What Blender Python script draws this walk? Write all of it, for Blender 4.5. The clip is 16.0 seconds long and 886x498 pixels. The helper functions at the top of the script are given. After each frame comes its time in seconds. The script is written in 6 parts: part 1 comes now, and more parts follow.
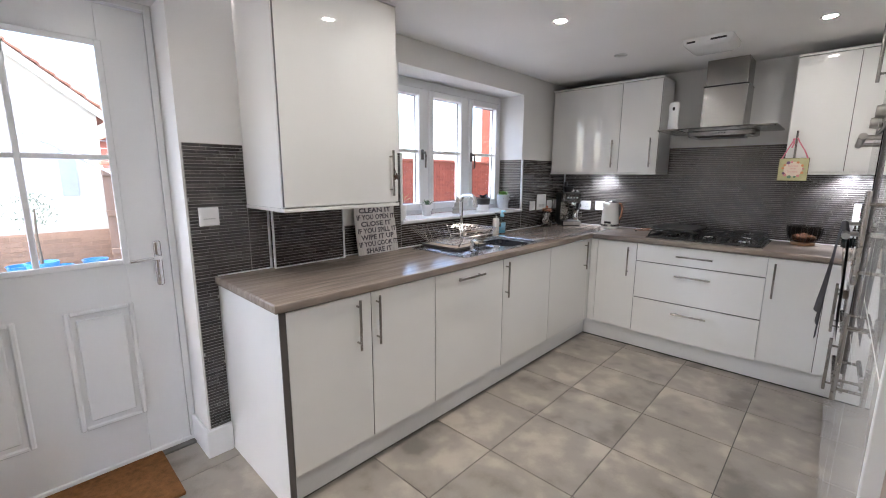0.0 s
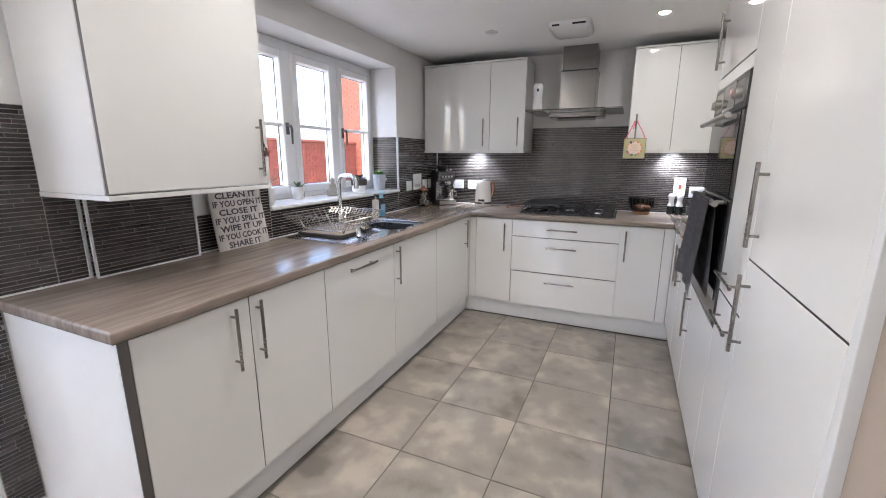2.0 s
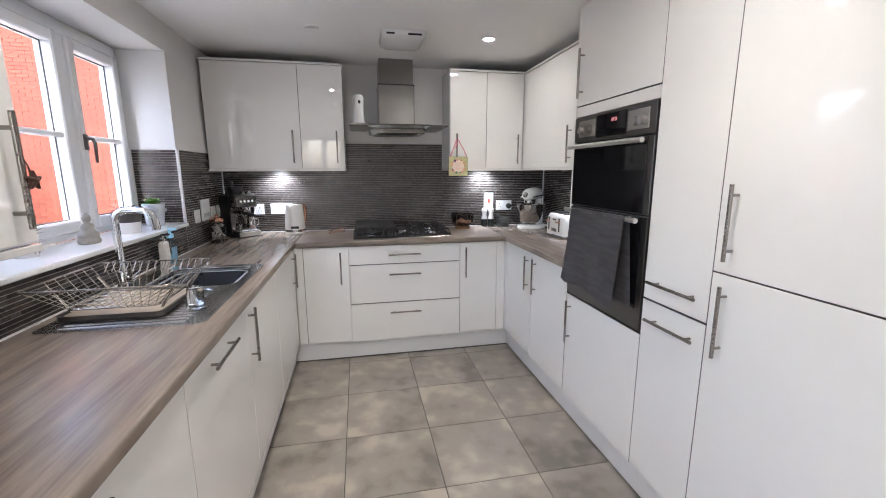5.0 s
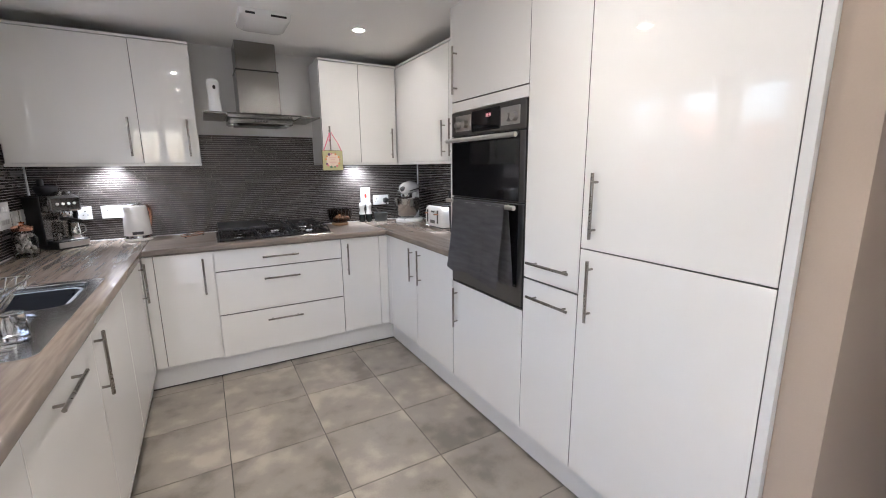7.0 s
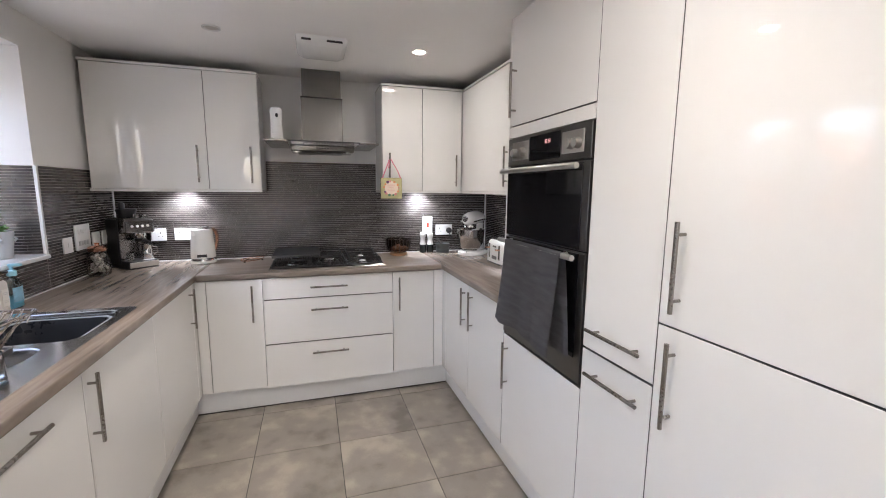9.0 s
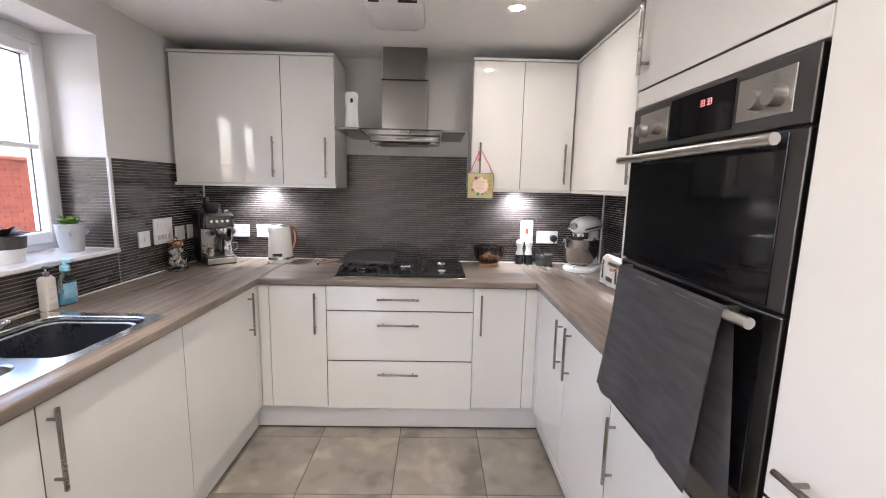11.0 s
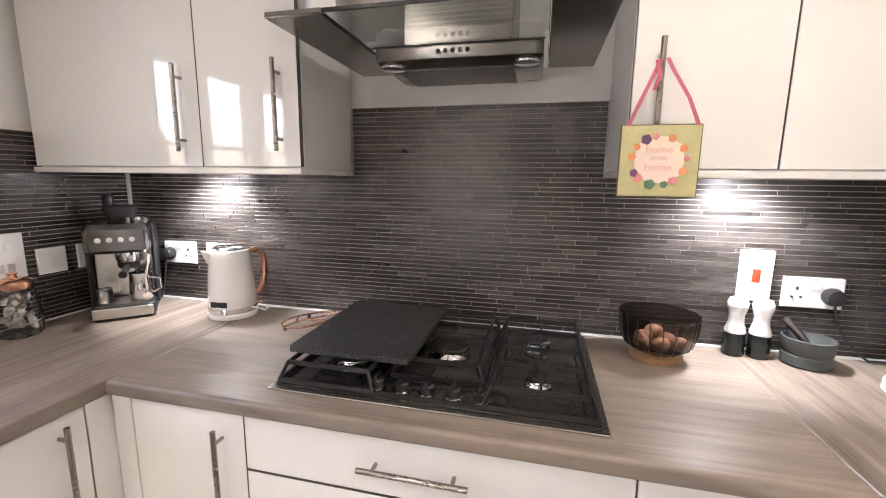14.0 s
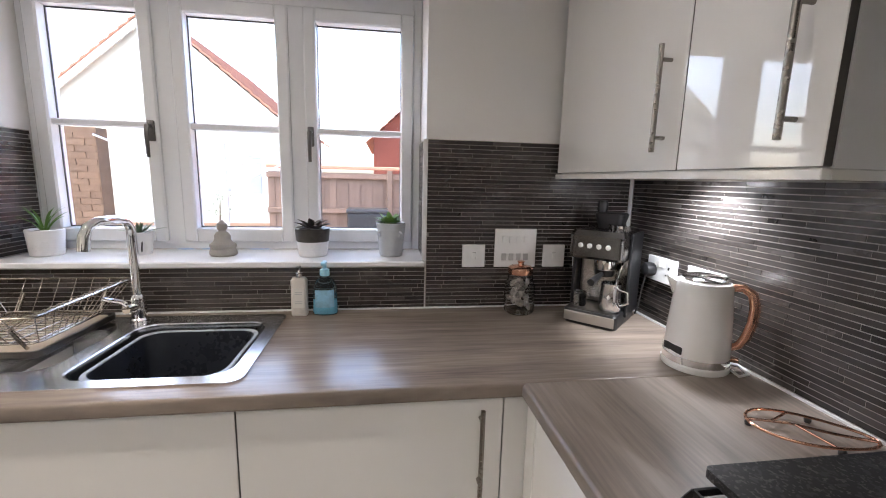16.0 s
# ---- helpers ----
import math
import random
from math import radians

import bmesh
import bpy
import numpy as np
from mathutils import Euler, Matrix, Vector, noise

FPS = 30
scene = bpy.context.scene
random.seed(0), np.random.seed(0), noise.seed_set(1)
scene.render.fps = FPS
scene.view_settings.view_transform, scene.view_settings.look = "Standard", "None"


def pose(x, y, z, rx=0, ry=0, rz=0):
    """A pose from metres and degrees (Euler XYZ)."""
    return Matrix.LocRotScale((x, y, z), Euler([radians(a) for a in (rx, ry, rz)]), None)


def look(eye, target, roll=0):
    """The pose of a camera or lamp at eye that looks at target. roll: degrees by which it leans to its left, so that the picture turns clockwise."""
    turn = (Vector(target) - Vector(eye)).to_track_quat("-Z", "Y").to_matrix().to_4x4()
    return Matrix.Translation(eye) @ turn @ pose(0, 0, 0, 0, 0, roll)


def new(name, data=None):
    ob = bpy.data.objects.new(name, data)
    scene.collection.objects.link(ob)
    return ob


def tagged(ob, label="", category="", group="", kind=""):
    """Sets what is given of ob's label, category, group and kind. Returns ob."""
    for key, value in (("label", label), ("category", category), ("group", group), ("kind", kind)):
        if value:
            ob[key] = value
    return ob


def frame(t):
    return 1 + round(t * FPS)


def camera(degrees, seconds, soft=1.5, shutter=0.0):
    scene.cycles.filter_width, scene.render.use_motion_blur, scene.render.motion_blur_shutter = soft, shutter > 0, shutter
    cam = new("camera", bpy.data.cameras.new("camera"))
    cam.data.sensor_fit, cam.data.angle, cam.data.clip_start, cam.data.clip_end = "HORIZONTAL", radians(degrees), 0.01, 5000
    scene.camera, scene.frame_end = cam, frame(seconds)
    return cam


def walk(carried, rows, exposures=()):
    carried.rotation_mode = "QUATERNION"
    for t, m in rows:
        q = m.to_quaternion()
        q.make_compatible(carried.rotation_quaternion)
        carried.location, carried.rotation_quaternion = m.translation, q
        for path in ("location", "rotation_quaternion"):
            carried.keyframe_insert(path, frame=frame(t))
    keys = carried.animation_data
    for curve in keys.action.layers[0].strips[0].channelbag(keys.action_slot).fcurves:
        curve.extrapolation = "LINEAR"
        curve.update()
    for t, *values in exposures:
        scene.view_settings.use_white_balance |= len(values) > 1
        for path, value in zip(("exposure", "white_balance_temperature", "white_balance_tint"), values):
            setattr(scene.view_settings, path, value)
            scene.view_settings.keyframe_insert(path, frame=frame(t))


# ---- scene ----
cam = camera(94.0, 16.0, soft=1.0)
EXPO = [(0, 3.72, 5950, 13), (1.5, 3.9, 5900, 14), (5, 3.9, 5950, 14), (9.5, 3.9, 6200, 16), (12, 4.32, 6350, 17), (13, 4.28, 6450, 17), (14, 4.5, 6650, 18), (14.5, 4.8, 6700, 17), (15, 4.78, 6550, 17), (15.5, 4.4, 6450, 16), (16, 3.85, 6350, 15)]
PATH = [
    (0, (-0.028, 0.011, 1.387), (-1.385, 1.438, 1.035), 0.2),
    (0.5, (-0.159, 0.037, 1.398), (-1.324, 1.621, 1.028), 0.4),
    (1, (-0.233, 0.056, 1.39), (-1.234, 1.742, 0.993), 0.4),
    (1.5, (-0.267, 0.071, 1.376), (-1.146, 1.817, 0.951), 0.3),
    (2, (-0.286, 0.08, 1.363), (-1.078, 1.864, 0.928), 0.2),
    (2.5, (-0.307, 0.108, 1.373), (-1.014, 1.931, 0.948), 0.3),
    (3, (-0.395, 0.198, 1.375), (-1.024, 2.056, 0.987), 0.3),
    (3.5, (-0.568, 0.273, 1.377), (-1.001, 2.191, 1.013), 0.0),
    (4, (-0.838, 0.289, 1.368), (-0.986, 2.25, 1.003), -0.2),
    (4.5, (-0.97, 0.35, 1.385), (-0.855, 2.315, 1.03), -0.1),
    (5, (-1.048, 0.414, 1.393), (-0.657, 2.34, 1.024), -0.2),
    (5.2, (-1.058, 0.43, 1.391), (-0.559, 2.331, 1.018), -0.5),
    (7.3, (-1.145, 0.457, 1.378), (-0.162, 2.156, 0.993), -0.5),
    (7.5, (-1.148, 0.465, 1.395), (-0.176, 2.174, 1.027), -0.4),
    (8, (-1.11, 0.492, 1.4), (-0.206, 2.244, 1.062), -0.3),
    (8.5, (-0.963, 0.572, 1.416), (-0.198, 2.394, 1.111), 0.0),
    (9, (-0.823, 0.658, 1.425), (-0.223, 2.545, 1.141), 0.5),
    (9.5, (-0.719, 0.813, 1.416), (-0.297, 2.749, 1.147), 0.9),
    (9.7, (-0.673, 0.882, 1.425), (-0.325, 2.832, 1.151), 0.9),
    (12, (-0.514, 1.491, 1.4), (-0.609, 3.463, 1.083), 1.2),
    (12.5, (-0.49, 1.783, 1.378), (-0.655, 3.747, 1.043), 0.8),
    (13, (-0.459, 2.094, 1.399), (-0.688, 4.049, 1.046), 0.5),
    (13.5, (-0.471, 2.421, 1.378), (-0.82, 4.358, 1.021), 0.3),
    (14, (-0.505, 2.672, 1.386), (-0.955, 4.594, 1.06), 0.7),
    (14.5, (-0.508, 2.837, 1.388), (-1.314, 4.639, 1.068), 0.2),
    (15, (-0.49, 2.971, 1.395), (-1.805, 4.443, 1.071), 0.5),
    (15.5, (-0.568, 3.03, 1.379), (-2.304, 3.972, 1.059), 0.8),
    (16, (-0.606, 3.052, 1.385), (-2.559, 3.334, 1.054), 1.4),
]
walk(cam, [(t, look(eye, target, roll)) for t, eye, target, roll in PATH], exposures=EXPO)

# ---- world, sun and lamps ----
world = bpy.data.worlds.new("sky")
scene.world = world
world.use_nodes = True
wn = world.node_tree.nodes
sky = wn.new("ShaderNodeTexSky")
sky.sky_type, sky.sun_disc = "NISHITA", False
sky.sun_elevation, sky.sun_rotation = radians(55), radians(180)
sky.air_density, sky.dust_density, sky.ozone_density = 1.0, 4.0, 1.0
world.node_tree.links.new(sky.outputs[0], wn["Background"].inputs[0])
wn["Background"].inputs[1].default_value = 0.115

sun = new("sun", bpy.data.lights.new("sun", "SUN"))
sun.data.energy, sun.data.angle, sun.data.color = 0.25, radians(12), (1.0, 0.95, 0.88)
sun.matrix_world = look((0, 0, 8), (0, 0.57, 7.18))


def spot(name, p, target, watts, size, color, blend=0.6, radius=0.03):
    d = bpy.data.lights.new(name, "SPOT")
    d.energy, d.spot_size, d.spot_blend, d.color, d.shadow_soft_size = watts, radians(size), blend, color, radius
    ob = new(name, d)
    ob.matrix_world = look(p, target)
    return ob


WARM = (1.0, 0.90, 0.76)
COOL = (0.92, 0.96, 1.0)
# lit downlights (x, y, watts, cone) and the one that is switched off
LIT = [(-1.27, 2.26, 3.6, 90), (-1.27, 1.36, 0.4, 62), (-1.27, 0.46, 2.4, 66), (-0.18, 3.18, 0.7, 104), (-0.35, 1.37, 1.4, 100), (-0.35, 0.46, 3.8, 72)]
UNLIT = [(-1.28, 3.16)]
CEIL = 2.235
for x, y, watts, cone in LIT:
    spot("downlight_lamp", (x, y, CEIL - 0.02), (x, y, 0), watts, cone, WARM, 1.0, 0.045)
# small lamps under the wall cabinets
UNDER = [(-1.66, 3.90), (0.02, 3.90), (0.50, 3.10)]
for x, y in UNDER:
    aim = (x, y + 0.14, 1.1) if y > 3.5 else (x + 0.14, y, 1.1)
    spot("undercabinet_lamp", (x, y, 1.395), aim, 1.5, 128, COOL, 0.6, 0.05)


# ---- materials ----
def material(name, color, rough=0.5, metal=0.0, vary=0.12, scale=6.0, fine=60.0, bump=0.05, coat=0.0, stretch=(1, 1, 1), spec=0.5, per_piece=0.0, fine_vary=0.5, rough_vary=0.08, detail=5):
    """Colour with variation at two scales, some roughness variation and fine relief."""
    m = bpy.data.materials.new(name)
    m.use_nodes = True
    n, l = m.node_tree.nodes, m.node_tree.links
    b = n["Principled BSDF"]
    tc, mp = n.new("ShaderNodeTexCoord"), n.new("ShaderNodeMapping")
    mp.inputs["Scale"].default_value = stretch
    l.new(tc.outputs["Object"], mp.inputs["Vector"])
    n1, n2 = n.new("ShaderNodeTexNoise"), n.new("ShaderNodeTexNoise")
    n1.inputs["Scale"].default_value, n2.inputs["Scale"].default_value = scale, fine
    n1.inputs["Detail"].default_value, n2.inputs["Detail"].default_value = detail, 4
    l.new(mp.outputs[0], n1.inputs["Vector"])
    l.new(mp.outputs[0], n2.inputs["Vector"])
    add = n.new("ShaderNodeMath")
    add.operation = "MULTIPLY_ADD"
    l.new(n2.outputs[0], add.inputs[0])
    add.inputs[1].default_value = fine_vary
    l.new(n1.outputs[0], add.inputs[2])
    value = add.outputs[0]
    if per_piece:
        oi, ge = n.new("ShaderNodeObjectInfo"), n.new("ShaderNodeNewGeometry")
        s, fr, pm = n.new("ShaderNodeMath"), n.new("ShaderNodeMath"), n.new("ShaderNodeMath")
        s.operation, fr.operation, pm.operation = "ADD", "FRACT", "MULTIPLY_ADD"
        l.new(oi.outputs["Random"], s.inputs[0])
        l.new(ge.outputs["Random Per Island"], s.inputs[1])
        l.new(s.outputs[0], fr.inputs[0])
        l.new(fr.outputs[0], pm.inputs[0])
        pm.inputs[1].default_value = per_piece
        l.new(value, pm.inputs[2])
        value = pm.outputs[0]
    rng = n.new("ShaderNodeMapRange")
    mid = 0.5 + 0.5 * fine_vary + 0.5 * per_piece
    half = 0.32 + 0.5 * per_piece
    rng.inputs[1].default_value, rng.inputs[2].default_value = mid - half, mid + half
    l.new(value, rng.inputs[0])
    mix = n.new("ShaderNodeMix")
    mix.data_type = "RGBA"
    lo, hi = [c * (1 - vary) for c in color], [min(1, c * (1 + vary)) for c in color]
    mix.inputs[6].default_value, mix.inputs[7].default_value = (*lo, 1), (*hi, 1)
    l.new(rng.outputs[0], mix.inputs[0])
    l.new(mix.outputs[2], b.inputs["Base Color"])
    rr = n.new("ShaderNodeMapRange")
    rr.inputs[3].default_value, rr.inputs[4].default_value = max(0.02, rough - rough_vary), min(1, rough + rough_vary)
    l.new(rng.outputs[0], rr.inputs[0])
    l.new(rr.outputs[0], b.inputs["Roughness"])
    b.inputs["Metallic"].default_value = metal
    b.inputs["Specular IOR Level"].default_value = spec
    b.inputs["Coat Weight"].default_value = coat
    b.inputs["Coat Roughness"].default_value = 0.02
    if bump:
        bp = n.new("ShaderNodeBump")
        bp.inputs["Strength"].default_value, bp.inputs["Distance"].default_value = bump, 0.003
        l.new(n2.outputs[0], bp.inputs["Height"])
        l.new(bp.outputs[0], b.inputs["Normal"])
    return m


def glass(name, color=(1, 1, 1), rough=0.0, ior=1.45):
    m = bpy.data.materials.new(name)
    m.use_nodes = True
    b = m.node_tree.nodes["Principled BSDF"]
    b.inputs["Base Color"].default_value = (*color, 1)
    b.inputs["Roughness"].default_value, b.inputs["IOR"].default_value = rough, ior
    b.inputs["Transmission Weight"].default_value = 1.0
    return m


def glowing(name, color, strength):
    m = bpy.data.materials.new(name)
    m.use_nodes = True
    b = m.node_tree.nodes["Principled BSDF"]
    b.inputs["Emission Color"].default_value = (*color, 1)
    b.inputs["Emission Strength"].default_value = strength
    return m


PAINT = material("wall_paint", (0.77, 0.76, 0.74), 0.7, vary=0.03, scale=2, fine=220, bump=0.12, spec=0.3)
BEIGE = material("beige_paint", (0.42, 0.345, 0.28), 0.7, vary=0.04, scale=2, fine=220, bump=0.12, spec=0.3)
CEILP = material("ceiling_paint", (0.86, 0.85, 0.83), 0.8, vary=0.03, scale=2, fine=200, bump=0.1, spec=0.2)
GLOSS = material("gloss_white_front", (0.80, 0.79, 0.76), 0.028, vary=0.015, scale=1.5, fine=9, bump=0.002, coat=0.25, rough_vary=0.006)
CARC = material("white_carcass", (0.78, 0.78, 0.77), 0.20, vary=0.02, scale=3, fine=40, bump=0.01, rough_vary=0.05)
PLIN = material("plinth_white", (0.70, 0.70, 0.69), 0.33, vary=0.03, scale=4, fine=50, bump=0.0, rough_vary=0.03)
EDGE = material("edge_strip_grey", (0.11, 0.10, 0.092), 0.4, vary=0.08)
UPVC = material("white_upvc", (0.80, 0.81, 0.82), 0.25, vary=0.02, scale=4, fine=80, bump=0.0, rough_vary=0.02)
STEEL = material("brushed_steel", (0.52, 0.50, 0.47), 0.30, 1.0, vary=0.03, scale=3, fine=120, bump=0.0, rough_vary=0.02)
BARS = material("bar_handle_steel", (0.31, 0.29, 0.265), 0.27, 1.0, vary=0.03, scale=3, fine=120, bump=0.0, rough_vary=0.02)
STEELH = material("brushed_steel_sheet", (0.46, 0.44, 0.415), 0.22, 1.0, vary=0.04, scale=2, fine=300, bump=0.01, stretch=(1, 14, 14), rough_vary=0.03)
DSTEEL = material("dark_steel", (0.15, 0.143, 0.138), 0.32, 1.0, vary=0.05, scale=2, fine=300, bump=0.0, stretch=(1, 1, 8), rough_vary=0.03)
HOODS = material("hood_steel", (0.27, 0.26, 0.245), 0.22, 1.0, vary=0.03, scale=2, fine=60, bump=0.0, stretch=(6, 6, 1), rough_vary=0.01)
CHROME = material("chrome", (0.80, 0.80, 0.80), 0.07, 1.0, vary=0.04, bump=0.0, rough_vary=0.03)
COPPER = material("rose_gold_metal", (0.83, 0.46, 0.32), 0.16, 1.0, vary=0.08, bump=0.01, rough_vary=0.04)
BLACKG = material("black_glass", (0.005, 0.005, 0.006), 0.05, vary=0.2, bump=0.0, rough_vary=0.02, spec=0.3)
BLACKP = material("black_plastic", (0.015, 0.015, 0.016), 0.38, vary=0.2, bump=0.03)
IRON = material("cast_iron", (0.009, 0.0085, 0.0085), 0.5, vary=0.25, scale=20, fine=200, bump=0.15)
WHITEP = material("white_plastic", (0.80, 0.80, 0.79), 0.24, vary=0.02, bump=0.01, rough_vary=0.02)
GROUT = material("tile_grout", (0.40, 0.37, 0.34), 0.8, vary=0.10, scale=9, fine=150, bump=0.1)
TILE = material("slate_strip_tile", (0.041, 0.0355, 0.032), 0.25, vary=0.75, scale=14, fine=120, bump=0.06, per_piece=1.3, fine_vary=0.3, stretch=(1, 1, 1), rough_vary=0.045, spec=0.5)
TRIMW = material("white_trim", (0.76, 0.76, 0.76), 0.38, vary=0.03)
WOOD_Y = material("worktop_laminate_a", (0.225, 0.183, 0.15), 0.235, vary=0.36, scale=9, fine=34, bump=0.03, stretch=(3.2, 0.22, 1), fine_vary=0.7, rough_vary=0.03)
WOOD_X = material("worktop_laminate_b", (0.225, 0.183, 0.15), 0.38, vary=0.36, scale=9, fine=34, bump=0.03, stretch=(0.22, 3.2, 1), fine_vary=0.7, rough_vary=0.03)


def cloudy_tile(name):
    """Concrete-look porcelain: soft clouds that differ from tile to tile, fine grain, satin glaze."""
    m = bpy.data.materials.new(name)
    m.use_nodes = True
    n, l = m.node_tree.nodes, m.node_tree.links
    b = n["Principled BSDF"]
    tc, oi, w = n.new("ShaderNodeTexCoord"), n.new("ShaderNodeObjectInfo"), n.new("ShaderNodeMath")
    w.operation = "MULTIPLY"
    w.inputs[1].default_value = 60
    l.new(oi.outputs["Random"], w.inputs[0])
    noises = []
    for scale, det, dist in ((3.6, 2.0, 0.3), (9, 3, 0.0), (160, 3, 0)):
        t = n.new("ShaderNodeTexNoise")
        t.noise_dimensions = "4D"
        t.inputs["Scale"].default_value, t.inputs["Detail"].default_value, t.inputs["Distortion"].default_value = scale, det, dist
        l.new(tc.outputs["Object"], t.inputs["Vector"])
        l.new(w.outputs[0], t.inputs["W"])
        noises.append(t)
    a, c = n.new("ShaderNodeMath"), n.new("ShaderNodeMath")
    a.operation = c.operation = "MULTIPLY_ADD"
    l.new(noises[1].outputs[0], a.inputs[0])
    a.inputs[1].default_value = 0.45
    l.new(noises[0].outputs[0], a.inputs[2])
    l.new(noises[2].outputs[0], c.inputs[0])
    c.inputs[1].default_value = 0.12
    l.new(a.outputs[0], c.inputs[2])
    ramp = n.new("ShaderNodeValToRGB")
    ramp.color_ramp.interpolation = "EASE"
    e = ramp.color_ramp.elements
    e[0].position, e[0].color = 0.56, (0.165, 0.148, 0.128, 1)
    e[1].position, e[1].color = 0.98, (0.42, 0.37, 0.312, 1)
    k = e.new(0.78)
    k.color = (0.285, 0.255, 0.22, 1)
    l.new(c.outputs[0], ramp.inputs[0])
    l.new(ramp.outputs[0], b.inputs["Base Color"])
    rr = n.new("ShaderNodeMapRange")
    rr.inputs[1].default_value, rr.inputs[2].default_value = 0.3, 0.7
    rr.inputs[3].default_value, rr.inputs[4].default_value = 0.285, 0.34
    l.new(noises[0].outputs[0], rr.inputs[0])
    l.new(rr.outputs[0], b.inputs["Roughness"])
    return m


FLOORT = cloudy_tile("concrete_look_tile")
FGROUT = material("floor_grout", (0.09, 0.083, 0.076), 0.8, vary=0.15, scale=9, fine=150, bump=0.1)
COIR = material("coir_mat", (0.16, 0.075, 0.028), 0.95, vary=0.4, scale=40, fine=300, bump=0.8, spec=0.1)
BRICK = material("red_brick", (0.18, 0.056, 0.037), 0.85, vary=0.25, scale=8, fine=90, bump=0.3, per_piece=0.7, spec=0.2)
MORTAR = material("mortar", (0.18, 0.064, 0.044), 0.9, vary=0.1, scale=8, fine=90, bump=0.3, spec=0.2)
RENDER = material("cream_render", (0.50, 0.475, 0.40), 0.9, vary=0.05, scale=1.5, fine=90, bump=0.3, spec=0.2)
ROOFT = material("clay_roof_tile", (0.36, 0.17, 0.11), 0.85, vary=0.3, scale=5, fine=60, bump=0.3, per_piece=0.6, spec=0.2)
FENCEW = material("weathered_fence_board", (0.17, 0.115, 0.085), 0.85, vary=0.3, scale=6, fine=60, bump=0.3, stretch=(1, 1, 0.15), per_piece=0.6, spec=0.2)
GRASS = material("garden_paving", (0.34, 0.31, 0.27), 0.9, vary=0.25, scale=1.2, fine=30, bump=0.3, spec=0.2)
PANE = glass("window_glass", (0.97, 0.99, 0.98), 0.0, 1.1)
GLASS = glass("clear_glass", (0.95, 0.96, 0.95), 0.0, 1.45)
SMOKE = glass("smoked_glass", (0.30, 0.26, 0.235), 0.02, 1.4)
LAMP = glowing("lamp_lens", (1.0, 0.93, 0.82), 30.0)
LAMPC = glowing("puck_lens", (0.95, 0.97, 1.0), 12.0)

# ---- helpers for meshes ----
OFF = {}


def mesh_of(name, bm, mat, smooth=False):
    bmesh.ops.recalc_face_normals(bm, faces=bm.faces)
    me = bpy.data.meshes.new(name)
    bm.to_mesh(me)
    bm.free()
    me.materials.append(mat)
    if smooth:
        for p in me.polygons:
            p.use_smooth = True
        try:
            me.set_sharp_from_angle(angle=radians(35))
        except AttributeError:
            pass
    return me


def thing(name, label, category, loc=(0, 0, 0), rz=0, group="", local=False, kind=""):
    ob = new(name)
    ob.empty_display_size = 0.05
    ob.matrix_basis = pose(*loc, 0, 0, rz)
    OFF[ob] = Vector((0, 0, 0)) if local or rz else Vector(loc)
    return tagged(ob, label, category, group, kind)


def part(name, bm, mat, parent, label="", smooth=False):
    bmesh.ops.translate(bm, verts=bm.verts, vec=-OFF[parent])
    ob = new(name, mesh_of(name, bm, mat, smooth))
    ob.parent = parent
    OFF[ob] = OFF[parent]
    return tagged(ob, label)


def single(name, bm, mat, label, category, kind="", group="", smooth=False):
    """A thing that is one mesh; its origin is at the middle of its base."""
    xs, ys, zs = zip(*[v.co for v in bm.verts])
    o = Vector(((min(xs) + max(xs)) / 2, (min(ys) + max(ys)) / 2, min(zs)))
    if kind == "structure":
        o = Vector((0, 0, 0))
    bmesh.ops.translate(bm, verts=bm.verts, vec=-o)
    ob = new(name, mesh_of(name, bm, mat, smooth))
    ob.location = o
    OFF[ob] = o
    return tagged(ob, label, category, group, kind)


def box(x0, x1, y0, y1, z0, z1, bevel=0.0, seg=1, bm=None):
    out = bm or bmesh.new()
    b = bmesh.new()
    bmesh.ops.create_cube(b, size=1)
    for v in b.verts:
        v.co = ((x0 + x1) / 2 + v.co.x * (x1 - x0), (y0 + y1) / 2 + v.co.y * (y1 - y0), (z0 + z1) / 2 + v.co.z * (z1 - z0))
    if bevel:
        bmesh.ops.bevel(b, geom=b.edges[:], offset=bevel, segments=seg, profile=0.5, affect="EDGES")
    return join(out, b)


def join(a, b):
    me = bpy.data.meshes.new("tmp")
    b.to_mesh(me)
    b.free()
    a.from_mesh(me)
    bpy.data.meshes.remove(me)
    return a


def lathe(profile, centre=(0, 0, 0), seg=32, bm=None, sx=1.0, sy=1.0):
    """Turn (radius, height) pairs round a vertical axis; ends close where the radius is above zero."""
    bm = bm or bmesh.new()
    cx, cy, cz = centre
    rings = []
    for r, z in profile:
        rings.append([bm.verts.new((cx + sx * r * math.cos(2 * math.pi * i / seg), cy + sy * r * math.sin(2 * math.pi * i / seg), cz + z)) for i in range(seg)])
    for a, b in zip(rings, rings[1:]):
        for i in range(seg):
            bm.faces.new((a[i], a[(i + 1) % seg], b[(i + 1) % seg], b[i]))
    if profile[0][0] > 1e-5:
        bm.faces.new(rings[0][::-1])
    if profile[-1][0] > 1e-5:
        bm.faces.new(rings[-1])
    bmesh.ops.remove_doubles(bm, verts=[v for r in rings for v in r], dist=1e-6)
    return bm


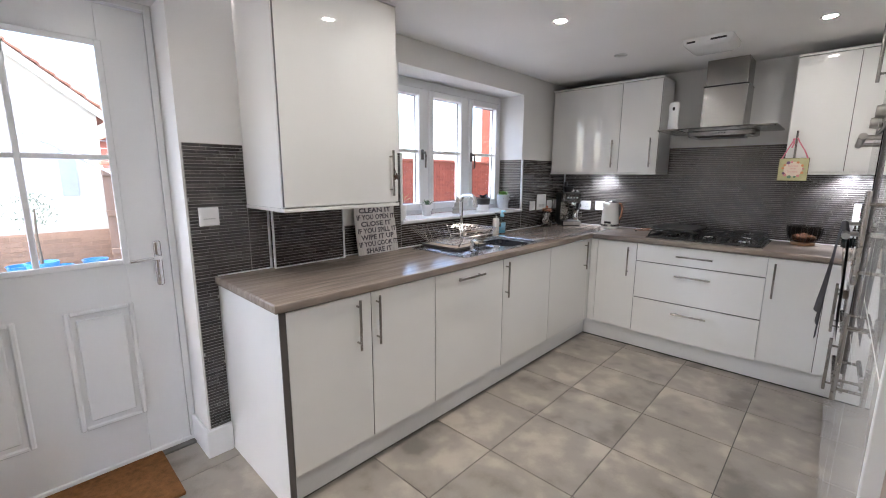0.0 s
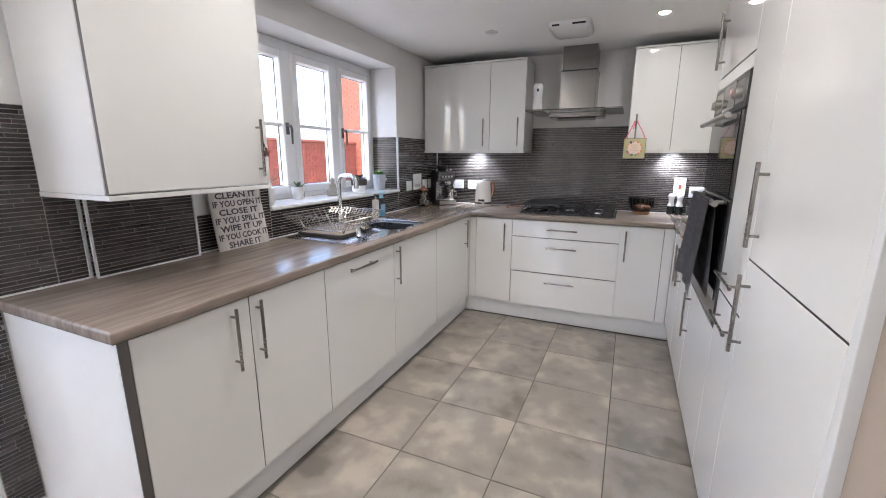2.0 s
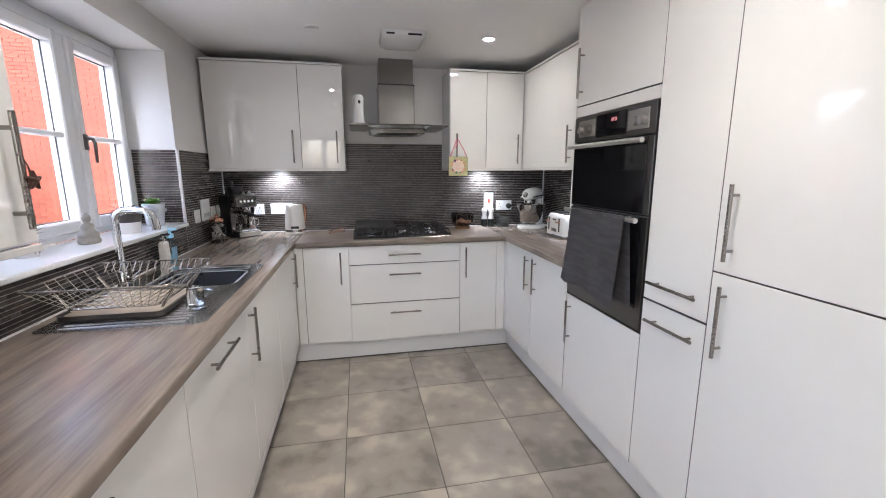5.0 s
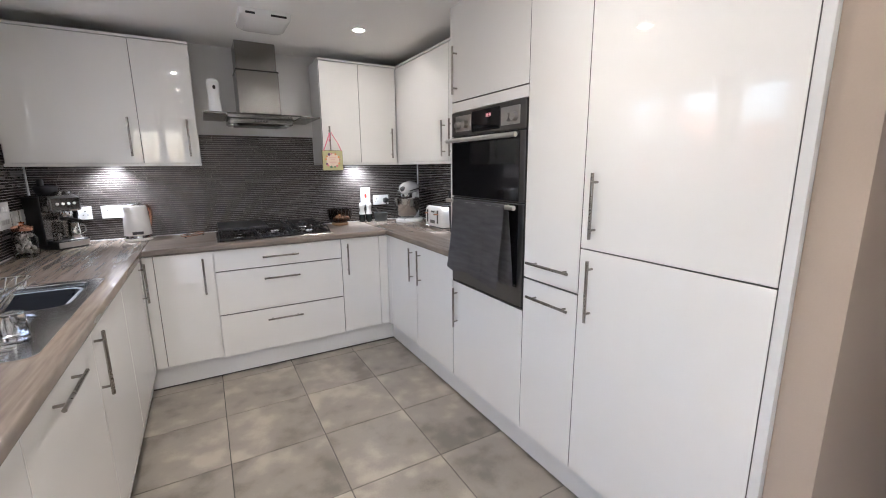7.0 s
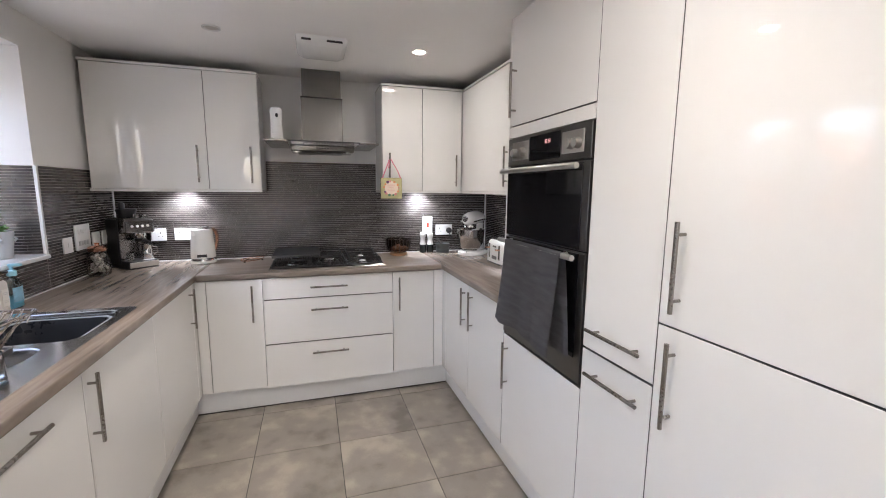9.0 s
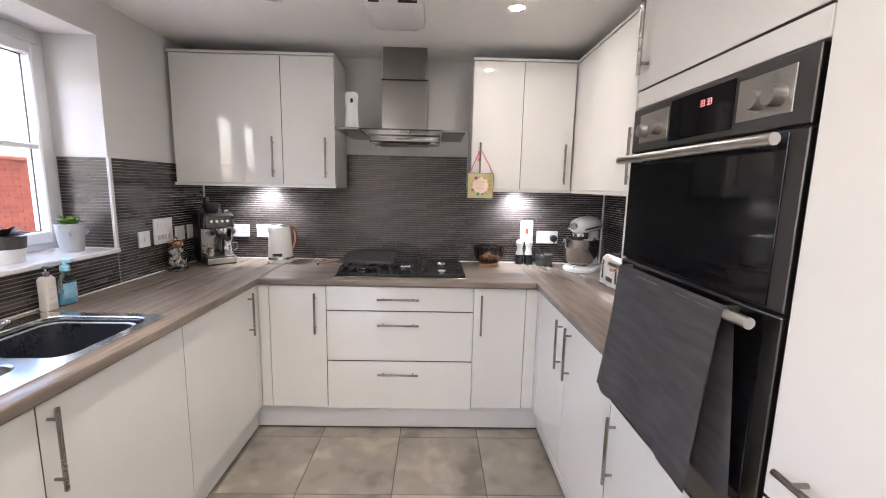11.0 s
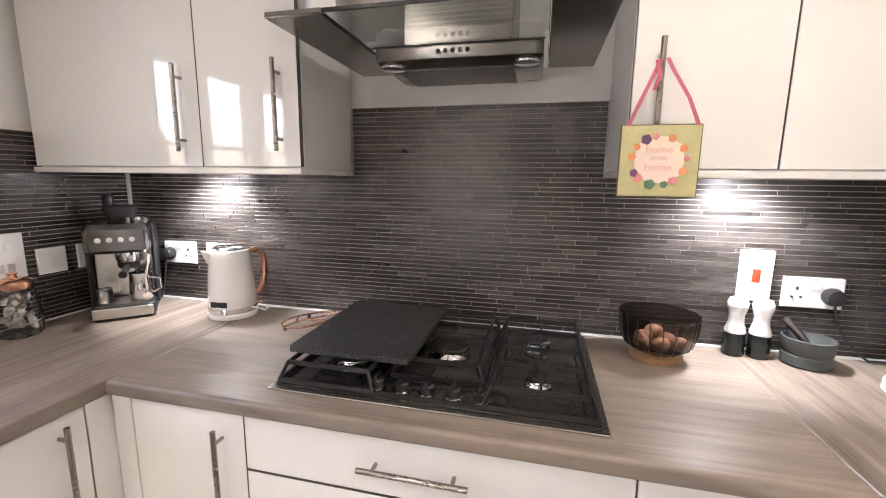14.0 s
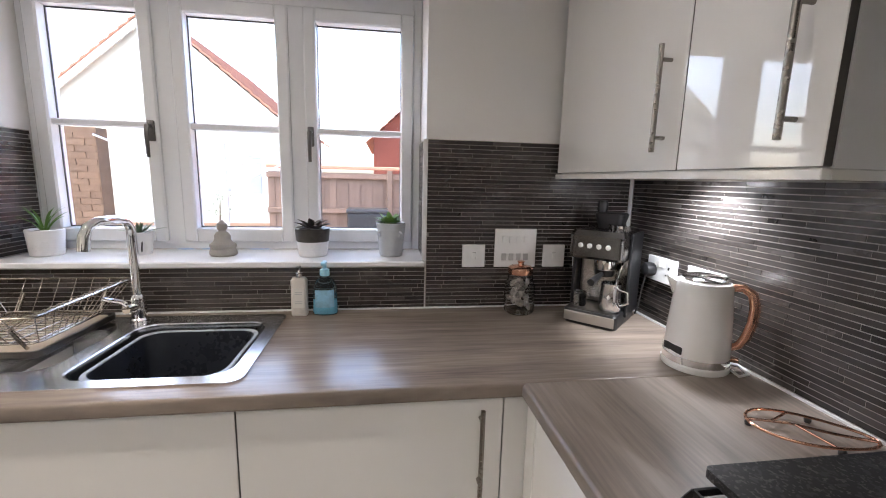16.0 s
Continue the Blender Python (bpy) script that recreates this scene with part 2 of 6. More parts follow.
def tube(points, radius, seg=10, bm=None, closed=False):
    """A round bar along points."""
    bm = bm or bmesh.new()
    pts = [Vector(p) for p in points]
    n, rings = len(pts), []
    up = None
    for i, p in enumerate(pts):
        a = pts[(i - 1) % n] if closed or i else pts[0]
        b = pts[(i + 1) % n] if closed or i < n - 1 else pts[-1]
        d = (b - a).normalized()
        if up is None:
            up = d.orthogonal().normalized()
        up = (up - d * up.dot(d)).normalized()
        side = d.cross(up)
        r = radius[i] if isinstance(radius, (list, tuple)) else radius
        rings.append([bm.verts.new(p + r * (math.cos(2 * math.pi * k / seg) * up + math.sin(2 * math.pi * k / seg) * side)) for k in range(seg)])
    for i in range(n if closed else n - 1):
        a, b = rings[i], rings[(i + 1) % n]
        for k in range(seg):
            bm.faces.new((a[k], a[(k + 1) % seg], b[(k + 1) % seg], b[k]))
    if not closed:
        bm.faces.new(rings[0][::-1])
        bm.faces.new(rings[-1])
    return bm


def arc(centre, r, a0, a1, n, plane="xy"):
    out = []
    for i in range(n + 1):
        a = radians(a0 + (a1 - a0) * i / n)
        u, v = r * math.cos(a), r * math.sin(a)
        d = {"xy": (u, v, 0), "xz": (u, 0, v), "yz": (0, u, v)}[plane]
        out.append(Vector(centre) + Vector(d))
    return out


def rounded(x0, x1, y0, y1, r, n=5):
    """Corner-rounded rectangle as a loop of (x, y)."""
    pts = []
    for cx, cy, a in ((x1 - r, y1 - r, 0), (x0 + r, y1 - r, 90), (x0 + r, y0 + r, 180), (x1 - r, y0 + r, 270)):
        for i in range(n + 1):
            t = radians(a + 90 * i / n)
            pts.append((cx + r * math.cos(t), cy + r * math.sin(t)))
    return pts


def loft(loops, bm=None, cap0=True, cap1=True):
    """Skin a list of equal-length 3D loops."""
    bm = bm or bmesh.new()
    rings = [[bm.verts.new(p) for p in lp] for lp in loops]
    for a, b in zip(rings, rings[1:]):
        for i in range(len(a)):
            j = (i + 1) % len(a)
            bm.faces.new((a[i], a[j], b[j], b[i]))
    if cap0:
        bm.faces.new(rings[0][::-1])
    if cap1:
        bm.faces.new(rings[-1])
    return bm


def slab(outer, holes, z0, z1, bm=None):
    """A plate with holes from loops of (x, y)."""
    out = bm or bmesh.new()
    b = bmesh.new()
    for lp in (outer, *holes):
        vs = [b.verts.new((x, y, z1)) for x, y in lp]
        for i in range(len(vs)):
            b.edges.new((vs[i], vs[(i + 1) % len(vs)]))
    bmesh.ops.triangle_fill(b, use_beauty=True, use_dissolve=False, edges=b.edges[:])
    ex = bmesh.ops.extrude_face_region(b, geom=b.faces[:])
    for v in ex["geom"]:
        if isinstance(v, bmesh.types.BMVert):
            v.co.z = z0
    return join(out, b)


def rect(x0, x1, y0, y1):
    return [(x0, y0), (x1, y0), (x1, y1), (x0, y1)]


# ---- structure ----
W, N, E, S = -2.10, 4.01, 0.63, -1.6
WX = -2.42  # outer face of the window wall
YL, YR, ZS, ZT = 1.782, 3.200, 1.090, 2.072  # window opening
DY0, DY1, DZ = -0.44, 0.557, 2.12  # door opening


def structure(name, bm, mat, label, category):
    return single(name, bm, mat, label, category, "structure")


W2 = -2.135  # the wall beside the door stands a little further back
bm = box(WX, W, S - 0.1, DY0, -0.1, 2.4)
box(WX, W, DY0, DY1, DZ, 2.4, bm=bm)
box(WX, W2, DY1, YL - 0.06, -0.1, 2.4, bm=bm)
box(WX, W, YL - 0.06, YL, -0.1, 2.4, bm=bm)
box(WX, W, YL, YR, -0.1, ZS - 0.022, bm=bm)
box(WX, W, YL, YR, ZT, 2.4, bm=bm)
box(WX, W, YR, N + 0.3, -0.1, 2.4, bm=bm)
wall_west = structure("wall_west", bm, PAINT, "white painted window wall with tiled splashback", "wall")
wall_north = structure("wall_north", box(W, 1.7, N, N + 0.3, -0.1, 2.4), PAINT, "white painted wall behind the hob", "wall")
wall_east = structure("wall_east", box(E, E + 0.12, 0.86, N, -0.1, 2.4), PAINT, "white painted wall behind the oven", "wall")
wall_nib = structure("wall_nib", box(0.072, 1.7, 0.76, 0.856, 0, 2.235), BEIGE, "beige painted wall end beside the fridge unit", "wall")
wall_hall = structure("wall_hall", box(1.58, 1.7, S, 0.76, 0, 2.235), BEIGE, "beige painted hall wall", "wall")
PX0, PX1, PZ = -2.03, -1.30, 2.06  # unseen glazed door opening behind the start of the walk, added for daylight
bm = box(W, PX0, S - 0.1, S, -0.1, 2.4)
box(PX1, 1.7, S - 0.1, S, -0.1, 2.4, bm=bm)
box(PX0, PX1, S - 0.1, S, PZ, 2.4, bm=bm)
box(PX0, PX1, S - 0.1, S, -0.1, -0.003, bm=bm)
wall_south = structure("wall_south", bm, PAINT, "white painted wall opposite the hob", "wall")
structure("ceiling", box(W, 1.7, S, N, CEIL, CEIL + 0.12), CEILP, "smooth white painted ceiling", "ceiling")
floor = structure("floor", box(WX, 1.7, S, N, -0.1, -0.003), FGROUT, "grey concrete-look square floor tiles", "floor")

# skirting by the door
bm = box(W2, W2 + 0.016, DY1 - 0.016, 0.66, 0, 0.145, 0.004)
box(WX + 0.06, W2, DY1 - 0.016, DY1, 0, 0.145, 0.004, bm=bm)
structure("baseboard", bm, TRIMW, "white painted skirting board", "skirting")


# ---- cabinets ----
HANDLES = {}


def handle(door, centre, axis, out, length=0.232, name="handle"):
    """A steel bar handle with two posts; out is the way it stands off the door."""
    key = (axis, tuple(out), length)
    if key not in HANDLES:
        a = Vector({"x": (1, 0, 0), "y": (0, 1, 0), "z": (0, 0, 1)}[axis])
        o = Vector(out)
        bm = tube([a * -length / 2 + o * 0.028, a * (-length / 2 + 0.001) + o * 0.028, a * length / 2 + o * 0.028], 0.006, 12)
        for s in (-1, 1):
            p = a * s * (length / 2 - 0.032)
            tube([p, p + o * 0.028], 0.0045, 8, bm)
        HANDLES[key] = mesh_of("handle", bm, BARS, True)
    ob = new(name, HANDLES[key])
    ob.parent, ob.location = door, Vector(centre) - OFF[door]
    OFF[ob] = OFF[door]
    return tagged(ob, "brushed steel bar handle")


OUT = {"+x": (1, 0, 0), "-y": (0, -1, 0), "-x": (-1, 0, 0)}


def front(face, f, u0, u1, z0, z1, t=0.018, g=0.0016):
    """A door or drawer front whose outer face lies at f."""
    u0, u1, z0, z1 = u0 + g, u1 - g, z0 + g, z1 - g
    if face == "+x":
        return box(f - t, f, u0, u1, z0, z1, 0.0014)
    if face == "-x":
        return box(f, f + t, u0, u1, z0, z1, 0.0014)
    return box(u0, u1, f, f + t, z0, z1, 0.0014)


def point(face, f, u, z):
    return (u, f, z) if face == "-y" else (f, u, z)


def cabinet(name, label, body, face, f, fronts, category="cabinet", group="fitted kitchen units", body_mat=None):
    """fronts: (kind, u0, u1, z0, z1, handle axis or '', handle u, handle z)."""
    x0, x1, y0, y1, z0, z1 = body
    c = thing(name, label, category, ((x0 + x1) / 2, (y0 + y1) / 2, z0), group=group)
    part("body", box(x0, x1, y0, y1, z0, z1), body_mat or CARC, c)
    o = OUT[face]
    # added dark sheet behind the fronts: paints the shade seen in the door gaps
    lo_u, hi_u = min(q[1] for q in fronts) + 0.004, max(q[2] for q in fronts) - 0.004
    lo_z, hi_z = min(q[3] for q in fronts) + 0.004, max(q[4] for q in fronts) - 0.004
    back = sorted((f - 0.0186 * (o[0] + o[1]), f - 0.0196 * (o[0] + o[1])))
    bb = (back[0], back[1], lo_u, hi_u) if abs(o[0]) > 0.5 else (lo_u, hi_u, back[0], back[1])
    part("edging", box(*bb, lo_z, hi_z), EDGE, c, "dark sheet behind the fronts, painted shade for the gaps")
    for kind, u0, u1, a, b, ax, hu, hz in fronts:
        d = part(kind, front(face, f, u0, u1, a, b), GLOSS, c)
        d.data.materials.append(EDGE)
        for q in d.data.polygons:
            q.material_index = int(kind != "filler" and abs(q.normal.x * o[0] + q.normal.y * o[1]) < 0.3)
        if ax:
            handle(d, point(face, f, hu, hz), ax, OUT[face])
    return c


FW, FN, FE = -1.509, 3.402, 0.052
ZB, ZD = 0.148, 0.866
DOORW = "gloss white slab-front base unit under the worktop"
for u0, u1, hu in ((0.692, 1.096, 1.018), (1.096, 1.511, 1.125)):
    cabinet("base_cabinet", DOORW, (-2.05, FW - 0.02, u0, u1, 0.13, 0.868), "+x", FW, [("door", u0, u1, ZB, ZD, "z", hu, 0.732)])
cabinet("dishwasher_cabinet", "gloss white integrated dishwasher front with horizontal bar handle", (-2.05, FW - 0.02, 1.511, 2.125, 0.13, 0.868), "+x", FW,
        [("door", 1.511, 2.125, ZB, ZD, "y", 1.790, 0.815)], "dishwasher")
cabinet("sink_cabinet", "gloss white base unit under the steel sink", (-2.05, FW - 0.02, 2.125, 2.722, 0.13, 0.70), "+x", FW, [("door", 2.125, 2.722, ZB, ZD, "z", 2.152, 0.732)])
cabinet("base_cabinet", DOORW, (-2.05, FW - 0.02, 2.722, 3.40, 0.13, 0.868), "+x", FW, [("door", 2.722, 3.342, ZB, ZD, "z", 3.284, 0.732), ("filler", 3.342, 3.42, ZB, ZD, "", 0, 0)])
c = thing("end_panel", "white gloss end panel with dark edge strip", "panel", (-1.78, 0.675, 0), group="fitted kitchen units")
part("board", box(-2.134, FW - 0.001, 0.664, 0.690, 0, 0.868, 0.001), GLOSS, c)
part("edge_strip", box(FW - 0.001, FW + 0.004, 0.664, 0.690, 0, 0.868), EDGE, c, "dark grey edge strip")
cabinet("corner_cabinet", "gloss white corner base unit", (FW, -1.133, FN + 0.02, 3.98, 0.13, 0.868), "-y", FN,
        [("filler", FW + 0.001, -1.448, ZB, ZD, "", 0, 0), ("door", -1.448, -1.133, ZB, ZD, "z", -1.192, 0.712)])
cabinet("drawer_unit", "gloss white three-drawer unit under the hob", (-1.133, -0.310, FN + 0.02, 3.98, 0.13, 0.868), "-y", FN,
        [("drawer", -1.133, -0.310, 0.727, ZD, "x", -0.731, 0.798), ("drawer", -1.133, -0.310, 0.433, 0.724, "x", -0.731, 0.650), ("drawer", -1.133, -0.310, ZB - 0.008, 0.430, "x", -0.731, 0.358)], "drawers")
cabinet("corner_cabinet", "gloss white corner base unit", (-0.310, FE - 0.001, FN + 0.02, 3.98, 0.13, 0.868), "-y", FN,
        [("door", -0.310, -0.017, ZB, ZD, "z", -0.268, 0.715), ("filler", -0.017, FE - 0.001, ZB, ZD, "", 0, 0)])
cabinet("base_cabinet", DOORW, (FE + 0.02, 0.60, 2.42, FN, 0.13, 0.868), "-x", FE,
        [("filler", 3.33, FN + 0.018, ZB, ZD, "", 0, 0), ("door", 2.897, 3.33, ZB, ZD, "z", 2.955, 0.720), ("door", 2.42, 2.897, ZB, ZD, "z", 2.832, 0.722)])
oven_house = cabinet("oven_housing", "tall gloss white housing around the built-in double oven", (FE + 0.03, 0.60, 1.812, 2.418, 0.13, 2.175), "-x", FE,
                     [("door", 1.812, 2.418, ZB, 0.738, "z", 2.370, 0.590), ("door", 1.812, 2.418, 1.708, 2.175, "z", 2.370, 1.858), ("filler", 1.812, 2.418, 1.655, 1.706, "", 0, 0)], "oven cabinet")
part("side_panel", box(FE - 0.0, 0.60, 2.418, 2.436, 0.868, 2.175, 0.001), GLOSS, oven_house)
cabinet("larder_unit", "narrow tall gloss white pull-out larder", (FE + 0.02, 0.60, 1.502, 1.812, 0.13, 2.175), "-x", FE,
        [("door", 1.502, 1.812, 0.898, 2.175, "y", 1.650, 0.972), ("drawer", 1.502, 1.812, ZB, 0.894, "y", 1.645, 0.823)], "larder")
fr = cabinet("fridge_unit", "tall gloss white integrated fridge freezer unit", (FE + 0.02, 0.60, 0.884, 1.502, 0.13, 2.175), "-x", FE,
             [("door", 0.884, 1.502, 1.078, 2.175, "z", 1.442, 1.237), ("door", 0.884, 1.502, ZB, 1.0765, "z", 1.442, 0.926)], "fridge")
part("side_panel", box(FE - 0.001, 0.62, 0.857, 0.8825, 0, 2.2, 0.001), PLIN, fr)
c = thing("plinth", "white plinth boards under the base units", "plinth", (-0.7, 3.4, 0), group="fitted kitchen units")
SEAL = material("dark_seal", (0.06, 0.057, 0.054), 0.7, vary=0.2)
part("board", box(-1.56, -1.545, 0.69, 3.43, 0.012, 0.146), PLIN, c)
part("seal_strip", box(-1.566, -1.552, 0.69, 3.436, 0.0005, 0.0115), SEAL, c, "dark rubber seal strip")
part("board", box(-1.545, 0.09, 3.43, 3.445, 0.012, 0.146), PLIN, c)
part("seal_strip", box(-1.55, 0.095, 3.437, 3.451, 0.0005, 0.0115), SEAL, c, "dark rubber seal strip")
part("board", box(0.09, 0.105, 0.882, 3.43, 0.012, 0.146), PLIN, c)
part("seal_strip", box(0.097, 0.111, 0.882, 3.436, 0.0005, 0.0115), SEAL, c, "dark rubber seal strip")

# wall cabinets
FU, FEU = 3.682, 0.285
UL = "gloss white wall cabinet with steel bar handles"


def pelmet(c, bits, z0, z1, name):
    for b in bits:
        part(name, box(*b, z0, z1, 0.0015), GLOSS, c)


c = cabinet("wall_cabinet", UL, (-2.085, -1.134, FU + 0.02, 3.99, 1.415, 2.15), "-y", FU,
            [("door", -2.078, -1.445, 1.416, 2.148, "z", -1.497, 1.574), ("door", -1.445, -1.134, 1.416, 2.148, "z", -1.188, 1.574)])
pelmet(c, [(-2.085, -1.132, FU - 0.004, FU + 0.014), (-1.150, -1.132, FU + 0.014, 3.995)], 1.398, 1.4145, "light_pelmet")
pelmet(c, [(-2.085, -1.132, FU - 0.004, 3.99)], 2.15, 2.164, "cornice")
c = cabinet("wall_cabinet", UL, (-0.325, FEU - 0.002, FU + 0.02, 3.99, 1.415, 2.15), "-y", FU,
            [("door", -0.325, -0.028, 1.416, 2.148, "z", -0.275, 1.567), ("door", -0.028, FEU - 0.006, 1.416, 2.148, "z", 0.231, 1.567)])
pelmet(c, [(-0.327, FEU, FU - 0.004, FU + 0.014), (-0.327, -0.309, FU + 0.014, 3.995)], 1.398, 1.4145, "light_pelmet")
pelmet(c, [(-0.327, FEU, FU - 0.004, 3.99)], 2.15, 2.164, "cornice")
c = cabinet("wall_cabinet", UL, (FEU + 0.02, 0.60, 2.438, 3.99, 1.415, 2.15), "-x", FEU,
            [("door", 2.850, FU + 0.014, 1.416, 2.148, "z", 2.898, 1.562), ("door", 2.438, 2.850, 1.416, 2.148, "z", 2.798, 1.562)])
pelmet(c, [(FEU - 0.004, FEU + 0.014, 2.438, FU - 0.006)], 1.398, 1.4145, "light_pelmet")
pelmet(c, [(FEU - 0.004, 0.60, 2.438, FU - 0.006)], 2.15, 2.164, "cornice")
FB = -1.73
c = cabinet("boiler_cabinet", "deep gloss white wall cabinet housing, hung lower than the others", (-2.128, FB - 0.02, 0.822, 1.455, 1.243, 2.205), "+x", FB,
            [("door", 0.822, 1.455, 1.246, 2.203, "z", 1.402, 1.396)], body_mat=GLOSS)
pelmet(c, [(FB - 0.016, FB + 0.004, 0.818, 1.458), (-2.128, FB - 0.016, 0.818, 0.836)], 1.226, 1.2425, "light_pelmet")
pelmet(c, [(-2.128, FB + 0.004, 0.818, 1.458)], 2.205, 2.219, "cornice")

# ---- worktop ----
WT, WB = 0.908, 0.870
c = thing("worktop", "grey-brown wood-grain laminate worktop with rounded edge", "worktop", (-0.7, 3.4, WB), kind="")
SINK = (-2.045, -1.552, 1.812, 2.722)


def rolled(bm, pick):
    es = [e for e in bm.edges if all(pick(v.co) for v in e.verts) and len(e.link_faces) == 2 and abs(e.verts[0].co.z - e.verts[1].co.z) < 1e-5]
    bmesh.ops.bevel(bm, geom=es, offset=0.009, segments=4, profile=0.5, affect="EDGES")
    return bm


hole = rounded(SINK[0] + 0.02, SINK[1] - 0.02, SINK[2] + 0.02, SINK[3] - 0.02, 0.04)
bm = slab([(-2.134, 0.646), (-1.492, 0.646), (-1.492, 4.005), (-2.10, 4.005), (-2.10, YL - 0.06), (-2.134, YL - 0.06)], [hole], WB, WT)
part("top", rolled(bm, lambda p: abs(p.x + 1.492) < 1e-4 or abs(p.y - 0.646) < 1e-4), WOOD_Y, c, smooth=True)
bm = slab(rect(-1.4915, 0.032, 3.38, 4.005), [], WB, WT)
part("top", rolled(bm, lambda p: abs(p.y - 3.38) < 1e-4), WOOD_X, c, smooth=True)
bm = slab([(0.032, 2.437), (0.62, 2.437), (0.62, 4.005), (0.0325, 4.005)], [], WB, WT)
part("top", rolled(bm, lambda p: abs(p.x - 0.032) < 1e-3), WOOD_Y, c, smooth=True)
bm = box(-2.092, -2.088, YL - 0.05, 4.0, WT, WT + 0.006)
box(-2.127, -2.122, 0.66, 0.925, WT, WT + 0.006, bm=bm)
box(-2.127, -2.122, 1.345, YL - 0.06, WT, WT + 0.006, bm=bm)
box(-2.094, -2.089, 0.925, 1.345, WT, WT + 0.006, bm=bm)
box(-2.088, 0.62, 3.992, 3.996, WT, WT + 0.006, bm=bm)
box(0.612, 0.616, 2.44, 3.99, WT, WT + 0.006, bm=bm)
part("sealant", bm, TRIMW, c, "white silicone bead")

# ---- window ----
win = thing("window_1", "white three-light casement window with glazing bars", "window", (-2.38, 2.47, ZS), kind="structure")
FX0, FX1 = -2.415, -2.345


def ring(y0, y1, z0, z1, w, x0, x1, bev=0.004, wb=None, wt=None):
    """A rectangular frame in the plane of the window wall."""
    wb, wt = wb or w, wt or w
    bm = box(x0, x1, y0, y0 + w, z0, z1, bev)
    box(x0, x1, y1 - w, y1, z0, z1, bev, bm=bm)
    box(x0, x1, y0 + w - 0.002, y1 - w + 0.002, z1 - wt, z1, bev, bm=bm)
    box(x0, x1, y0 + w - 0.002, y1 - w + 0.002, z0, z0 + wb, bev, bm=bm)
    return bm


GASK = material("grey_gasket", (0.10, 0.10, 0.105), 0.6, vary=0.1)
bm = ring(YL, YR, ZS, ZT, 0.033, FX0, FX1, wt=0.062)
for y in (2.250, 2.720):
    box(FX0, FX1, y - 0.038, y + 0.038, ZS + 0.029, ZT - 0.0615, 0.0, bm=bm)
part("window_frame", bm, UPVC, win)
for (y0, y1), hy in zip(((1.811, 2.220), (2.280, 2.693), (2.747, 3.165)), (2.198, None, 2.769)):
    s = part("sash", ring(y0, y1, ZS + 0.031, ZT - 0.061, 0.047, FX0 + 0.01, FX1 + 0.016, 0.006, 0.054, 0.052), UPVC, win)
    p = part("pane", box(-2.386, -2.378, y0 + 0.03, y1 - 0.03, ZS + 0.06, ZT - 0.10), PANE, s)
    p.visible_shadow = False
    part("glazing_bar", box(FX0 + 0.015, FX1 + 0.004, y0 + 0.04, y1 - 0.04, 1.551, 1.573, 0.004), UPVC, s)
    part("gasket", ring(y0 + 0.042, y1 - 0.042, ZS + 0.081, ZT - 0.109, 0.008, -2.3775, -2.3725, 0.0), GASK, s)
    if hy:
        hx = FX1 + 0.016
        bm = box(hx, hx + 0.012, hy - 0.012, hy + 0.012, 1.50, 1.575, 0.004, 2)
        tube([(hx + 0.01, hy, 1.555), (hx + 0.035, hy, 1.552), (hx + 0.042, hy, 1.53), (hx + 0.04, hy, 1.44)], [0.008, 0.009, 0.008, 0.006], 10, bm)
        part("window_handle", bm, DSTEEL, s, "dark steel window handle", True)
part("window_sill", box(FX1 + 0.001, W + 0.026, YL + 0.001, YR - 0.001, ZS - 0.021, ZS, 0.004), UPVC, win)

# ---- back door ----
door = thing("door_1", "white half-glazed back door, closed", "door", (-2.36, 0.06, 0), kind="structure")
DX0, DX1 = -2.405, -2.36
bm = ring(DY0 + 0.001, DY1 - 0.001, 0.0, DZ, 0.028, DX0 - 0.012, DX1 + 0.012, 0.003, 0.03)
part("door_frame", bm, UPVC, door)
y0, y1 = DY0 + 0.031, DY1 - 0.031
g0, g1, gz0, gz1 = -0.235, 0.352, 0.995, 1.925
bm = box(DX0, DX1, y0, g0, 0.012, 2.085, 0.002)
box(DX0, DX1, g1, y1, 0.012, 2.085, 0.002, bm=bm)
box(DX0, DX1, g0, g1, 0.012, gz0, 0.0, bm=bm)
box(DX0, DX1, g0, g1, gz1, 2.085, 0.0, bm=bm)
leaf = part("door_leaf", bm, UPVC, door)
p = part("pane", box(-2.386, -2.378, g0 - 0.001, g1 + 0.001, gz0 - 0.001, gz1 + 0.001), PANE, leaf)
p.visible_shadow = False
bm = ring(g0 - 0.014, g1 + 0.014, gz0 - 0.014, gz1 + 0.014, 0.026, DX1 - 0.001, DX1 + 0.010, 0.003)
box(DX1 - 0.016, DX1 + 0.004, 0.048, 0.070, gz0, gz1, 0.003, bm=bm)
box(DX1 - 0.0165, DX1 + 0.0035, g0, g1, 1.447, 1.469, 0.003, bm=bm)
part("glazing_bar", bm, UPVC, leaf)
for a, b in ((-0.27, -0.03), (0.11, 0.36)):
    for z0, z1 in ((0.24, 0.80),):
        bm = ring(a, b, z0, z1, 0.022, DX1 - 0.001, DX1 + 0.012, 0.006)
        ring(a + 0.035, b - 0.035, z0 + 0.035, z1 - 0.035, 0.012, DX1 - 0.001, DX1 + 0.004, 0.002)
        box(DX1 - 0.001, DX1 + 0.010, a + 0.04, b - 0.04, z0 + 0.04, z1 - 0.04, 0.005, bm=bm)
        part("panel_moulding", bm, UPVC, leaf)
hx = DX1
